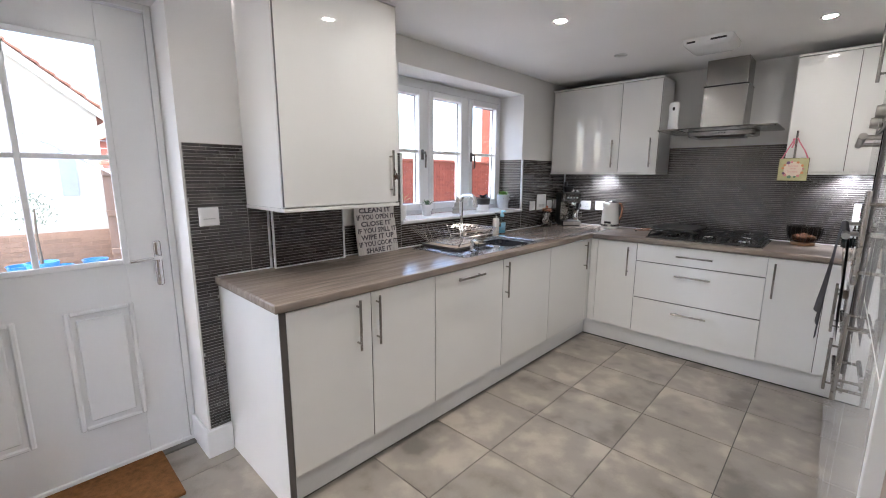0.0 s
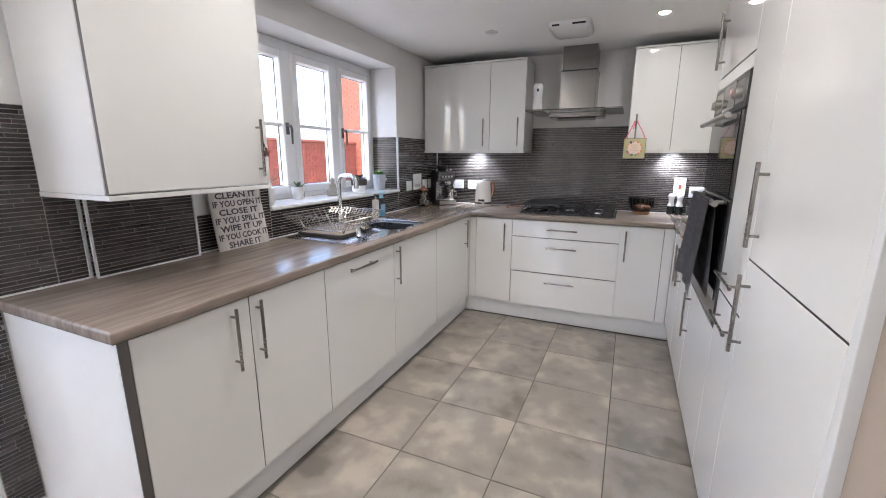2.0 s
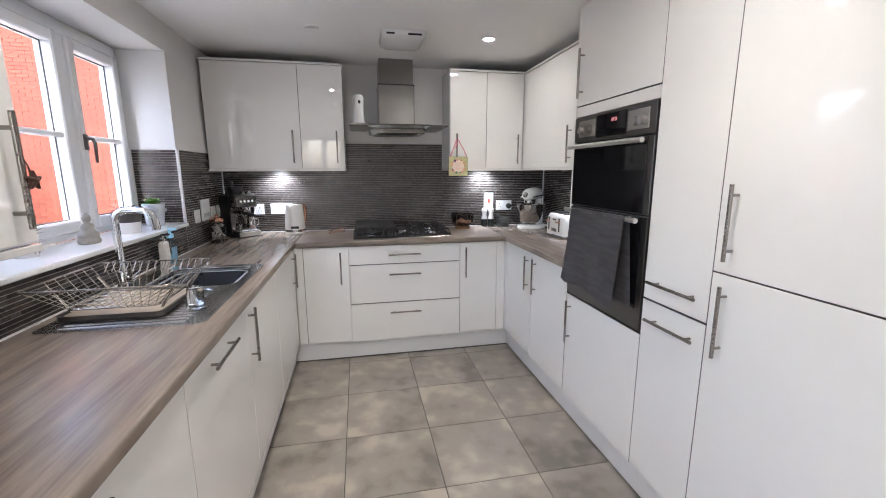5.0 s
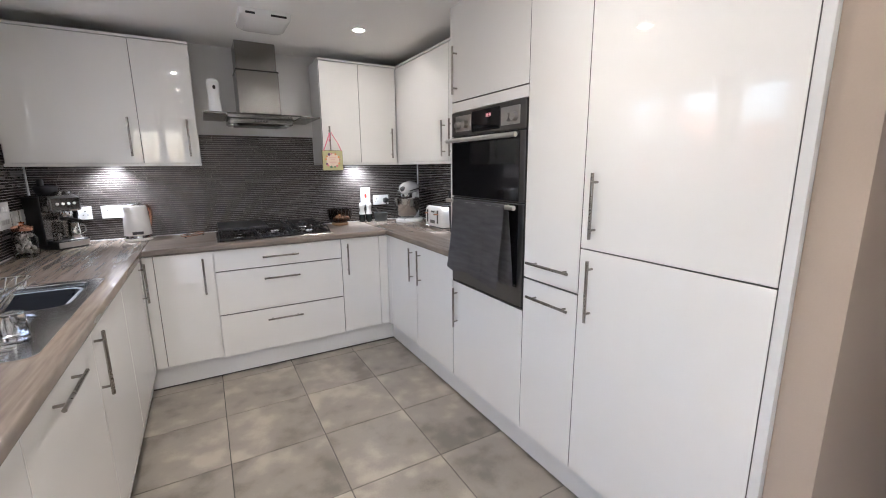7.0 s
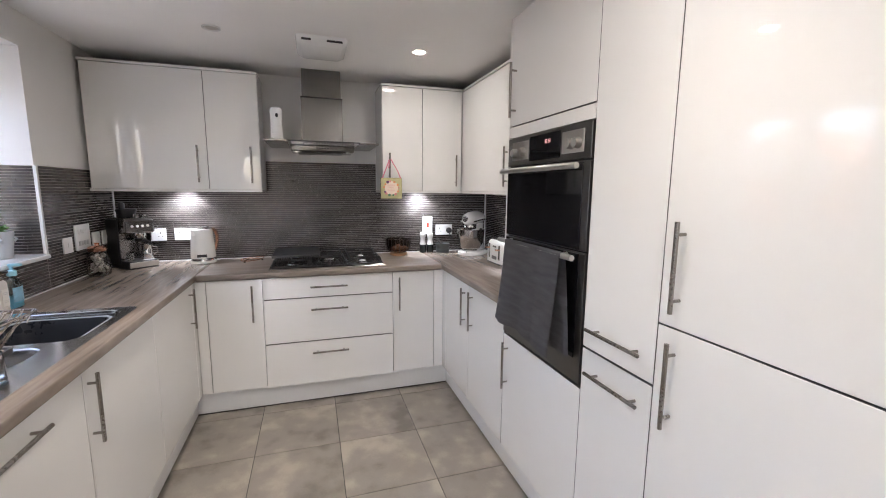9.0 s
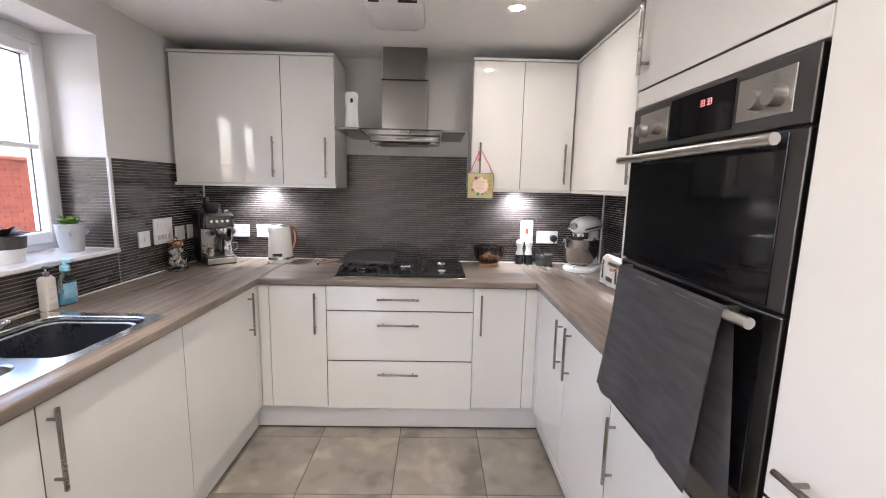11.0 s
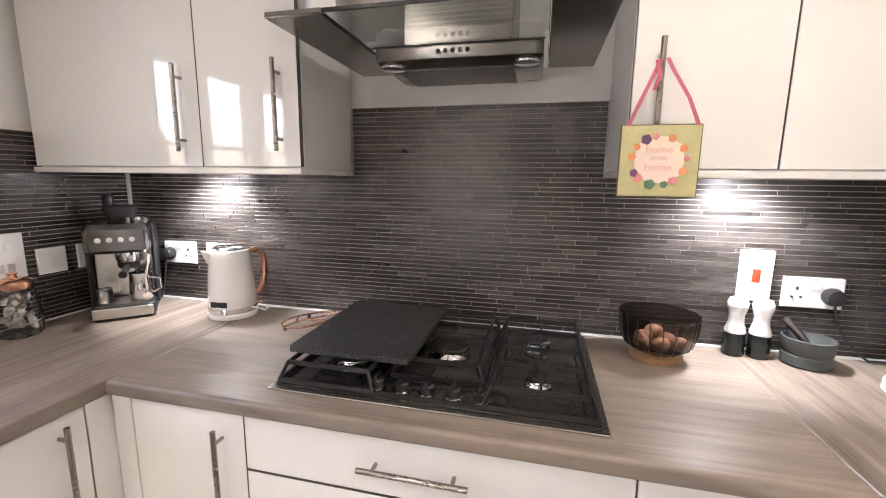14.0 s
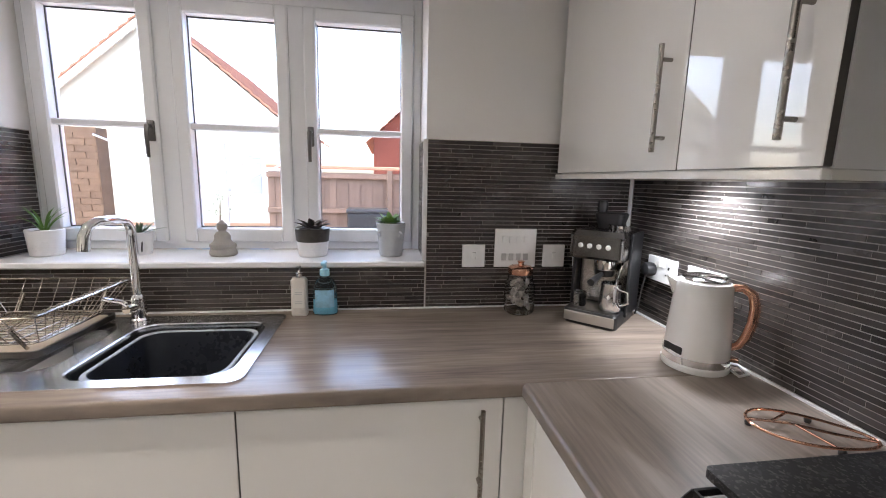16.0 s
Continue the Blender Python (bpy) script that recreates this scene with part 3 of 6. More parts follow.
bm = box(hx, hx + 0.010, 0.462, 0.492, 0.86, 1.075, 0.008, 3)
tube([(hx + 0.006, 0.477, 1.0), (hx + 0.05, 0.477, 1.0), (hx + 0.055, 0.465, 1.0), (hx + 0.055, 0.36, 0.995)], [0.010, 0.010, 0.010, 0.007], 12, bm)
lathe([(0.008, 0), (0.008, 0.012)], (hx + 0.008, 0.477, 0.90), 12, bm)
part("door_handle", bm, CHROME, leaf, "polished chrome lever handle", True)
part("threshold", box(DX0 - 0.02, DX1 + 0.05, DY0 + 0.001, DY1 - 0.001, -0.002, 0.010), EDGE, door, "dark threshold strip")
# ---- glazed door opposite the hob, unseen, added to bring daylight from the south ----
gd = thing("added_glazed_door", "unseen white glazed door, added to let daylight in", "door", ((PX0 + PX1) / 2, S - 0.05, 0), kind="structure")
bm = box(PX0 + 0.001, PX0 + 0.07, S - 0.085, S - 0.025, 0, PZ - 0.001, 0.003)
box(PX1 - 0.07, PX1 - 0.001, S - 0.085, S - 0.025, 0, PZ - 0.001, 0.003, bm=bm)
box((PX0 + PX1) / 2 - 0.05, (PX0 + PX1) / 2 + 0.05, S - 0.085, S - 0.025, 0.09, PZ - 0.07, 0.003, bm=bm)
box(PX0 + 0.07, PX1 - 0.07, S - 0.085, S - 0.025, PZ - 0.07, PZ - 0.001, 0.003, bm=bm)
box(PX0 + 0.07, PX1 - 0.07, S - 0.085, S - 0.025, 0, 0.09, 0.003, bm=bm)
part("door_frame", bm, UPVC, gd)
for a, b in ((PX0 + 0.07, (PX0 + PX1) / 2 - 0.05), ((PX0 + PX1) / 2 + 0.05, PX1 - 0.07)):
    p = part("pane", box(a, b, S - 0.058, S - 0.052, 0.09, PZ - 0.07), PANE, gd)
    p.visible_shadow = False
# ---- oven ----
ov = thing("double_oven", "black glass and dark steel built-in double oven", "oven", (0.06, 2.115, 0.742), kind="")
OY0, OY1, OX = 1.817, 2.413, 0.046
part("body", box(OX + 0.014, OX + 0.03, OY0, OY1, 0.742, 1.652), BLACKP, ov)
pan = part("control_panel", box(OX, OX + 0.016, OY0, OY1, 1.532, 1.652, 0.002), DSTEEL, ov, "dark steel control panel")
for a, b in ((2.228, 2.372), (1.855, 1.985)):
    part("inset", box(OX - 0.0016, OX + 0.002, a, b, 1.555, 1.632, 0.001), STEEL, pan, "lighter steel inset")
part("display", box(OX - 0.0015, OX + 0.002, 1.995, 2.218, 1.545, 1.642), BLACKG, pan)
RED = glowing("red_digits", (1.0, 0.05, 0.07), 0.05)
bm = bmesh.new()
for k in range(4):
    yy = 2.098 - k * 0.009 - (0.005 if k > 1 else 0)
    for z in (1.607, 1.613, 1.619):
        box(OX - 0.0026, OX - 0.0012, yy - 0.003, yy + 0.003, z - 0.0008, z + 0.0008, bm=bm)
    box(OX - 0.0026, OX - 0.0012, yy - 0.0036, yy - 0.0026, 1.607, 1.619, bm=bm)
part("digits", bm, RED, pan, "small red clock digits")
for y in (2.335, 2.268, 1.925, 1.885):
    bm = lathe([(0.019, 0), (0.019, 0.006), (0.016, 0.022), (0.0, 0.0225)], (0, 0, 0), 20)
    bmesh.ops.rotate(bm, verts=bm.verts, matrix=Matrix.Rotation(radians(-90), 3, "Y"))
    bmesh.ops.translate(bm, verts=bm.verts, vec=(OX - 0.001, y, 1.586))
    part("knob", bm, STEEL, pan, "steel control knob", True)
for z0, z1, zh in ((1.222, 1.526, 1.508), (0.752, 1.215, 1.201)):
    d = part("oven_door", box(OX, OX + 0.014, OY0, OY1, z0, z1, 0.002), DSTEEL, ov)
    part("window", box(OX - 0.0025, OX + 0.002, OY0 + 0.035, OY1 - 0.008, z0 + (0.004 if z0 > 1 else 0.085), z1 - 0.004, 0.001), BLACKG, d, "black glass window")
    bm = tube([(OX - 0.043, OY0 + 0.014, zh), (OX - 0.043, OY1 - 0.02, zh)], 0.0105, 14)
    for y in (OY0 + 0.10, OY1 - 0.07):
        tube([(OX - 0.001, y, zh), (OX - 0.043, y, zh)], 0.008, 10, bm)
    part("door_handle", bm, STEEL, d, "steel bar handle", True)

# tea towel over the lower oven handle: front and back falls with folds
TOWEL = material("dark_grey_towel", (0.155, 0.15, 0.158), 0.95, vary=0.25, scale=18, fine=260, bump=0.6, spec=0.1, stretch=(1, 0.4, 2.5))
bm = bmesh.new()
rng = random.Random(3)
NU, xh, zh = 36, OX - 0.043, 1.201
prof = [(0.020, -0.36), (0.019, -0.27), (0.0165, -0.15), (0.013, -0.03), (0.0095, 0.009), (0, 0.0135), (-0.0095, 0.009), (-0.0135, -0.03), (-0.016, -0.11), (-0.019, -0.18), (-0.022, -0.25), (-0.025, -0.31), (-0.027, -0.345)]
grid = []
for i in range(NU + 1):
    u = i / NU
    row = []
    for j, (dx, dz) in enumerate(prof):
        drop = max(0.0, -dz)
        wob = 0.010 * drop / 0.35 * (math.sin(u * 8.5 + 0.7) + 0.5 * math.sin(u * 21 + 2))
        flare = 0.018 * (drop / 0.35) ** 2 * u ** 3
        side = -1 if dx < 0 else 0.0
        row.append(bm.verts.new((xh + dx + side * (abs(wob) * 0.8 + flare), 2.098 + (u - 0.5) * 0.43 * (1 - 0.03 * drop) + (0.03 * drop if dx < 0 else -0.10 * drop), zh + dz - (0.03 * (1 - u) if j == len(prof) - 1 else 0) - (0.008 * math.sin(u * 9) if j == len(prof) - 1 else 0))))
    grid.append(row)
for i in range(NU):
    for j in range(len(prof) - 1):
        bm.faces.new((grid[i][j], grid[i + 1][j], grid[i + 1][j + 1], grid[i][j + 1]))
bmesh.ops.solidify(bm, geom=bm.faces[:], thickness=0.005)
single("tea_towel", bm, TOWEL, "dark grey tea towel hung over the oven handle", "towel", smooth=True)

# ---- extractor hood ----
hood = thing("extractor_hood", "brushed steel chimney hood with a glass canopy", "cooker hood", (-0.73, 3.98, 1.62))
part("chimney", box(-0.868, -0.592, 3.75, 4.005, 1.7285, 2.045, 0.004, 2), HOODS, hood)
part("chimney_top", box(-0.861, -0.600, 3.76, 4.005, 2.048, 2.234, 0.004, 2), HOODS, hood)
part("joint_band", box(-0.870, -0.590, 3.748, 4.004, 2.041, 2.049), BLACKP, hood, "dark joint line")
zc = 1.722
part("canopy", box(-0.957, -0.504, 3.500, 4.0, zc, zc + 0.006, 0.0015), glass("canopy_glass", (0.72, 0.76, 0.74), 0.02, 1.45), hood, "grey-green glass canopy")
part("canopy_wing", box(-1.092, -0.958, 3.496, 4.0, zc - 0.004, zc + 0.010, 0.004, 2), HOODS, hood, "steel side wing")
part("canopy_wing", box(-0.503, -0.374, 3.514, 4.0, zc - 0.004, zc + 0.008, 0.003, 2), HOODS, hood, "steel side wing")
part("canopy_edge", box(-0.957, -0.504, 3.494, 3.4995, zc - 0.001, zc + 0.007, 0.001), BLACKP, hood, "black front edge")
lp0 = [(x, y, zc - 0.001) for x, y in rounded(-0.945, -0.516, 3.735, 3.995, 0.02)]
lp1 = [(x, y, zc - 0.034) for x, y in rounded(-0.945, -0.516, 3.735, 3.995, 0.02)]
lp2 = [(x, y, zc - 0.040) for x, y in rounded(-0.935, -0.526, 3.745, 3.990, 0.02)]
part("body", loft([lp0, lp1, lp2]), HOODS, hood, smooth=True)
part("seal", box(-0.948, -0.513, 3.731, 3.737, zc - 0.004, zc - 0.0005), BLACKP, hood, "black seal line")
part("filter", box(-0.90, -0.59, 3.80, 3.98, zc - 0.046, zc - 0.041, 0.001), DSTEEL, hood, "dark mesh grease filter")
for k in range(5):
    bm = lathe([(0.0062 if k else 0.004, 0), (0.0058, 0.004), (0, 0.0042)], (0, 0, 0), 14)
    bmesh.ops.rotate(bm, verts=bm.verts, matrix=Matrix.Rotation(radians(90), 3, "X"))
    bmesh.ops.translate(bm, verts=bm.verts, vec=(-0.772 + 0.0185 * k, 3.7355, zc - 0.018))
    part("button", bm, BLACKP, hood, "black push button")
for x in (-0.905, -0.556):
    part("lamp", lathe([(0.024, 0), (0.031, 0.001), (0.031, 0.006)], (x, 3.775, zc - 0.047), 20), CHROME, hood, "round lamp, off", True)

# ---- ceiling fittings ----
for (x, y), lit in [(p[:2], True) for p in LIT] + [(p, False) for p in UNLIT]:
    d = thing("downlight", "recessed round white downlight, " + ("lit" if lit else "switched off"), "downlight", (x, y, CEIL - 0.004), group="ceiling downlights")
    part("bezel", lathe([(0.034, 0.004), (0.043, 0.0035), (0.044, 0), (0.040, -0.003), (0.034, -0.001), (0.030, 0.003)], (x, y, CEIL - 0.004), 28), WHITEP if not lit else CHROME, d, smooth=True)
    part("lens", lathe([(0.030, 0.0), (0.030, 0.003)], (x, y, CEIL - 0.003), 24), LAMP if lit else STEEL, d)
fan = thing("ceiling_vent", "white square plastic extractor vent on the ceiling", "vent", (-0.735, 3.24, CEIL - 0.05))
lpA = [(x, y, CEIL - 0.001) for x, y in rounded(-0.875, -0.60, 3.09, 3.40, 0.03)]
lpB = [(x, y, CEIL - 0.03) for x, y in rounded(-0.87, -0.605, 3.095, 3.395, 0.03)]
lpC = [(x, y, CEIL - 0.048) for x, y in rounded(-0.845, -0.63, 3.12, 3.37, 0.03)]
part("cover", loft([lpA, lpB, lpC]), WHITEP, fan, smooth=True)
for a, b in ((-0.845, -0.795), (-0.715, -0.63)):
    part("slot", box(a, b, 3.0925, 3.098, CEIL - 0.030, CEIL - 0.017, 0.003, 2), BLACKP, fan, "dark air slot")
for x, y in UNDER:
    u = thing("undercabinet_light", "small round under-cabinet light, lit", "light", (x, y, 1.405), group="under-cabinet lights")
    part("housing", lathe([(0.032, 0.0), (0.034, 0.004), (0.034, 0.0095)], (x, y, 1.405), 24), STEEL, u, smooth=True)
    part("lens", lathe([(0.026, -0.001), (0.026, 0.0)], (x, y, 1.405), 24), LAMPC, u)

# ---- sink, tap ----
SINKM = material("sink_steel", (0.84, 0.84, 0.84), 0.2, 1.0, vary=0.05, scale=7, fine=90, bump=0.01, rough_vary=0.03)
sk = thing("kitchen_sink", "stainless steel one-and-a-half bowl sink with drainer", "sink", (-1.8, 2.26, 0.7))
b1, b2 = (-1.972, -1.590, 2.300, 2.684), (-1.935, -1.650, 2.085, 2.255)
outer = rounded(*SINK, 0.035, 6)
part("rim", slab(outer, [rounded(*b1, 0.06, 6), rounded(*b2, 0.05, 6)], WT + 0.0005, WT + 0.005), SINKM, sk, smooth=True)


def basin(b, r, depth, t=0.0):
    x0, x1, y0, y1 = b
    lps = []
    for d, k, rr in ((0.0045, 0, r), (0.002, 0.004, r), (-depth * 0.9, 0.012, r), (-depth, 0.035, r * 0.8)):
        lps.append([(x, y, WT + d) for x, y in rounded(x0 + k, x1 - k, y0 + k, y1 - k, rr, 6)])
    return loft(lps, cap0=False)


part("bowl", basin(b1, 0.06, 0.17), SINKM, sk, smooth=True)
part("bowl", basin(b2, 0.05, 0.11), SINKM, sk, smooth=True)
bm = bmesh.new()
for k in range(7):
    y = 1.845 + 0.030 * k
    tube([(-1.98, y, WT + 0.0035), (-1.62, y, WT + 0.0035)], 0.005, 8, bm)
part("drainer_ribs", bm, SINKM, sk, smooth=True)
part("waste", lathe([(0.03, 0), (0.032, 0.003), (0.02, 0.005)], (-1.79, 2.17, WT - 0.11), 20), CHROME, sk, "round waste", True)
BOWLP = material("navy_plastic", (0.016, 0.019, 0.026), 0.3, vary=0.2, bump=0.02)
wb = thing("washing_up_bowl", "dark grey plastic washing-up bowl in the sink", "bowl", (-1.785, 2.5, WT - 0.165))
x0, x1, y0, y1 = b1[0] + 0.022, b1[1] - 0.022, b1[2] + 0.022, b1[3] - 0.022
lps = []
for z, k in ((-0.165, 0.03), (-0.06, 0.014), (-0.022, 0.008), (-0.018, 0.0), (-0.014, 0.0), (-0.014, 0.010), (-0.06, 0.018), (-0.16, 0.034)):
    lps.append([(x, y, WT + z) for x, y in rounded(x0 + k, x1 - k, y0 + k, y1 - k, 0.055, 6)])
part("tub", loft(lps), BOWLP, wb, smooth=True)
RIMP = material("pale_blue_grey_rim", (0.30, 0.33, 0.38), 0.3, vary=0.1, bump=0.02)
lps = [[(x, y, WT + z) for x, y in rounded(x0 + k, x1 - k, y0 + k, y1 - k, 0.055, 6)] for z, k in ((-0.0138, -0.001), (-0.011, 0.0), (-0.011, 0.009), (-0.0138, 0.010))]
part("rim", loft(lps, cap0=False, cap1=False), RIMP, wb, "pale worn rim", True)
tp = thing("mixer_tap", "chrome swan-neck kitchen mixer tap", "tap", (-2.0, 2.275, WT + 0.005))
tx, ty = -2.000, 2.275
part("base", lathe([(0.026, 0), (0.026, 0.008), (0.021, 0.014), (0.021, 0.075), (0.017, 0.085), (0.013, 0.09)], (tx, ty, WT + 0.005), 24), CHROME, tp, smooth=True)
pts = [(tx, ty, WT + 0.08), (tx, ty, 1.19)] + [(tx + 0.045 - 0.045 * math.cos(radians(a)), ty - 0.004 * a / 90, 1.20 + 0.045 * math.sin(radians(a))) for a in range(10, 91, 10)]
pts += [(tx + 0.08, ty - 0.010, 1.247), (tx + 0.118, ty - 0.020, 1.245), (tx + 0.142, ty - 0.028, 1.234), (tx + 0.155, ty - 0.032, 1.208), (tx + 0.160, ty - 0.034, 1.168)]
part("spout", tube(pts, [0.0135] * (len(pts) - 3) + [0.014, 0.015, 0.0155], 16), CHROME, tp, smooth=True)
bm = tube([(tx, ty, WT + 0.055), (tx + 0.045, ty - 0.012, WT + 0.058)], [0.015, 0.015], 14)
tube([(tx + 0.03, ty - 0.008, WT + 0.06), (tx + 0.05, ty - 0.02, WT + 0.085), (tx + 0.085, ty - 0.05, WT + 0.105)], [0.009, 0.008, 0.006], 10, bm)
part("lever", bm, CHROME, tp, smooth=True)

# ---- hob ----
HOBTOP = material("black_enamelled_steel", (0.022, 0.020, 0.019), 0.16, vary=0.2, scale=5, fine=200, bump=0.0, rough_vary=0.03, coat=0.3)
hob = thing("gas_hob", "black five-burner gas hob with cast iron pan supports", "hob", (-0.725, 3.70, WT))
HX0, HX1, HY0, HY1 = -1.098, -0.352, 3.440, 3.968
part("trim_plate", box(HX0, HX1, HY0, HY1, WT + 0.0005, WT + 0.005, 0.002), STEELH, hob, "steel edge trim")
part("glass_top", box(HX0 + 0.014, HX1 - 0.014, HY0 + 0.018, HY1 - 0.012, WT + 0.004, WT + 0.009, 0.002), HOBTOP, hob)
ZH = WT + 0.009
for x, y, r in ((-0.725, 3.72, 0.058), (-0.493, 3.83, 0.042), (-0.490, 3.60, 0.032), (-0.955, 3.83, 0.036), (-0.955, 3.60, 0.04)):
    b = part("burner", lathe([(r, 0), (r, 0.006), (r * 0.86, 0.012), (r * 0.82, 0.018)], (x, y, ZH), 28), CHROME, hob, "steel burner ring", True)
    part("cap", lathe([(r * 0.80, 0), (r * 0.82, 0.004), (r * 0.7, 0.009), (0, 0.0095)], (x, y, ZH + 0.0185), 28), IRON, b, "black burner cap", True)
for k in range(5):
    x = -0.846 + 0.0588 * k
    kn = part("knob", lathe([(0.019, 0), (0.019, 0.003), (0.016, 0.004), (0.0155, 0.022), (0.012, 0.026), (0, 0.0265)], (x, 3.494, ZH), 20), BLACKP, hob, smooth=True)
    part("collar", lathe([(0.0195, 0), (0.0205, 0.004), (0.0165, 0.006)], (x, 3.494, ZH + 0.0005), 20), CHROME, kn, "chrome collar", True)
    part("grip", box(x - 0.004, x + 0.004, 3.479, 3.509, ZH + 0.02, ZH + 0.036, 0.002), BLACKP, kn)
ZG = WT + 0.060


def bar(bm, a, b, w=0.0030, h=0.0048):
    """A rectangular iron bar from a to b, upright in section."""
    a, b = Vector(a), Vector(b)
    d = (b - a).normalized()
    side = Vector((0, 0, 1)).cross(d)
    side = side.normalized() if side.length > 1e-4 else Vector((1, 0, 0))
    up = d.cross(side)
    return loft([[q + side * w * i + up * h * k for i, k in ((-1, -1), (1, -1), (0.75, 1), (-0.75, 1))] for q in (a, b)], bm)


def grate(x0, x1, y0, y1, burners):
    """Perimeter foot frame, sloping legs, long top bars with upturned rear ends, and fingers round each burner."""
    bm = bmesh.new()
    zf, m = ZH + 0.0065, 0.016
    xm, ym = (x0 + x1) / 2, (y0 + y1) / 2
    for a, b in (((x0, y0), (x1, y0)), ((x1, y0), (x1, y1)), ((x1, y1), (x0, y1)), ((x0, y1), (x0, y0))):
        bar(bm, (*a, zf), (*b, zf), 0.0038, 0.005)
    for x, s in ((x0, 1), (x1, -1)):
        for y, t in ((y0, 1), (ym, 0), (y1, -1)):
            bar(bm, (x, y, zf), (x + s * m, y + t * m, ZG - 0.004), 0.0036, 0.0036)
        bar(bm, (x + s * m, y0 + m, ZG - 0.006), (x + s * m, y1 - m, ZG - 0.006))
        bar(bm, (x + s * m, y1 - m, ZG - 0.012), (x + s * m, y1 - m + 0.004, ZG + 0.010), 0.0032, 0.0032)
    for y in (y0 + m, ym, y1 - m):
        bar(bm, (x0 + m, y, ZG - 0.006), (x1 - m, y, ZG - 0.006))
    for y, r in burners:
        for a, b in ((y - 0.105, y - r), (y + r, y + 0.105)):
            bar(bm, (xm, max(a, y0 + m), ZG - 0.005), (xm, min(b, y1 - m), ZG - 0.005))
        for a, b in ((x0 + m, xm - r), (xm + r, x1 - m)):
            bar(bm, (a, y, ZG - 0.005), (b, y, ZG - 0.005))
    return bm


part("pan_support", grate(-1.080, -0.848, 3.465, 3.945, [(3.60, 0.03), (3.83, 0.03)]), IRON, hob)
part("pan_support", grate(-0.836, -0.614, 3.555, 3.945, [(3.72, 0.045)]), IRON, hob)
part("pan_support", grate(-0.602, -0.370, 3.465, 3.945, [(3.60, 0.03), (3.83, 0.03)]), IRON, hob)
part("knob_tray", slab(rounded(-0.892, -0.545, 3.464, 3.534, 0.012), [rounded(-0.884, -0.553, 3.472, 3.526, 0.008)], ZH + 0.0004, ZH + 0.006), BLACKP, hob, "raised black surround of the knobs")


def granite(name):
    """Polished black stone with pale and mid-grey crystals of two sizes."""
    m = material(name, (0.016, 0.016, 0.017), 0.36, vary=0.4, scale=40, fine=150, bump=0.03, rough_vary=0.05)
    n, l = m.node_tree.nodes, m.node_tree.links
    b = n["Principled BSDF"]
    src = b.inputs["Base Color"].links[0].from_socket
    tc = n.new("ShaderNodeTexCoord")
    for scale, at, col in ((190, 0.57, (0.11, 0.105, 0.10, 1)), (95, 0.58, (0.05, 0.05, 0.052, 1))):
        t, r, mx = n.new("ShaderNodeTexNoise"), n.new("ShaderNodeMapRange"), n.new("ShaderNodeMix")
        t.inputs["Scale"].default_value, t.inputs["Detail"].default_value = scale, 1.5
        l.new(tc.outputs["Object"], t.inputs["Vector"])
        r.inputs[1].default_value, r.inputs[2].default_value = at, at + 0.05
        l.new(t.outputs[0], r.inputs[0])
        mx.data_type = "RGBA"
        mx.inputs[7].default_value = col
        l.new(r.outputs[0], mx.inputs[0])
        l.new(src, mx.inputs[6])
        src = mx.outputs[2]
    l.new(src, b.inputs["Base Color"])
    return m


GRAN = granite("black_granite")
bm = loft([[(x, y, z) for x, y in rounded(-1.082, -0.778, 3.508, 3.908, 0.008, 3)] for z in (ZG + 0.006, ZG + 0.020)])
single("granite_board", bm, GRAN, "black speckled granite board resting on the hob", "board")

# ---- small fittings on the walls ----
def plate(name, label, category, axis, u0, u1, z0, z1, at, out, bits=(), group="sockets and switches"):
    """A white wall plate; bits: (name, u0, u1, z0, z1, material) set on its face."""
    t = 0.009

    def bx(a, b, c, d, lo, hi, bev):
        lo, hi = sorted((at + out * lo, at + out * hi))
        return box(a, b, lo, hi, c, d, bev, 2) if axis == "y" else box(lo, hi, a, b, c, d, bev, 2)

    mid = ((u0 + u1) / 2, at, z0) if axis == "y" else (at, (u0 + u1) / 2, z0)
    p = thing(name, label, category, mid, group=group)
    part("faceplate", bx(u0, u1, z0, z1, 0, t, 0.0025), WHITEP, p)
    for nm, a, b, c, d, m in bits:
        part(nm, bx(a, b, c, d, t - 0.001, t + 0.003, 0.0008), m, p)
    return p


def double_socket(x0, z0, at=N - 0.009):
    bits = []
    for k in (0, 1):
        c = x0 + 0.034 + 0.079 * k
        bits += [("pin_hole", c - 0.003, c + 0.003, z0 + 0.050, z0 + 0.060, BLACKP), ("pin_hole", c - 0.014, c - 0.008, z0 + 0.028, z0 + 0.033, BLACKP), ("pin_hole", c + 0.008, c + 0.014, z0 + 0.028, z0 + 0.033, BLACKP)]
    bits += [("rocker", x0 + 0.058, x0 + 0.072, z0 + 0.054, z0 + 0.076, WHITEP), ("rocker", x0 + 0.076, x0 + 0.090, z0 + 0.054, z0 + 0.076, WHITEP)]
    return plate("wall_socket", "white plastic double wall socket on the tiles", "socket", "y", x0, x0 + 0.147, z0, z0 + 0.086, at, -1, bits)


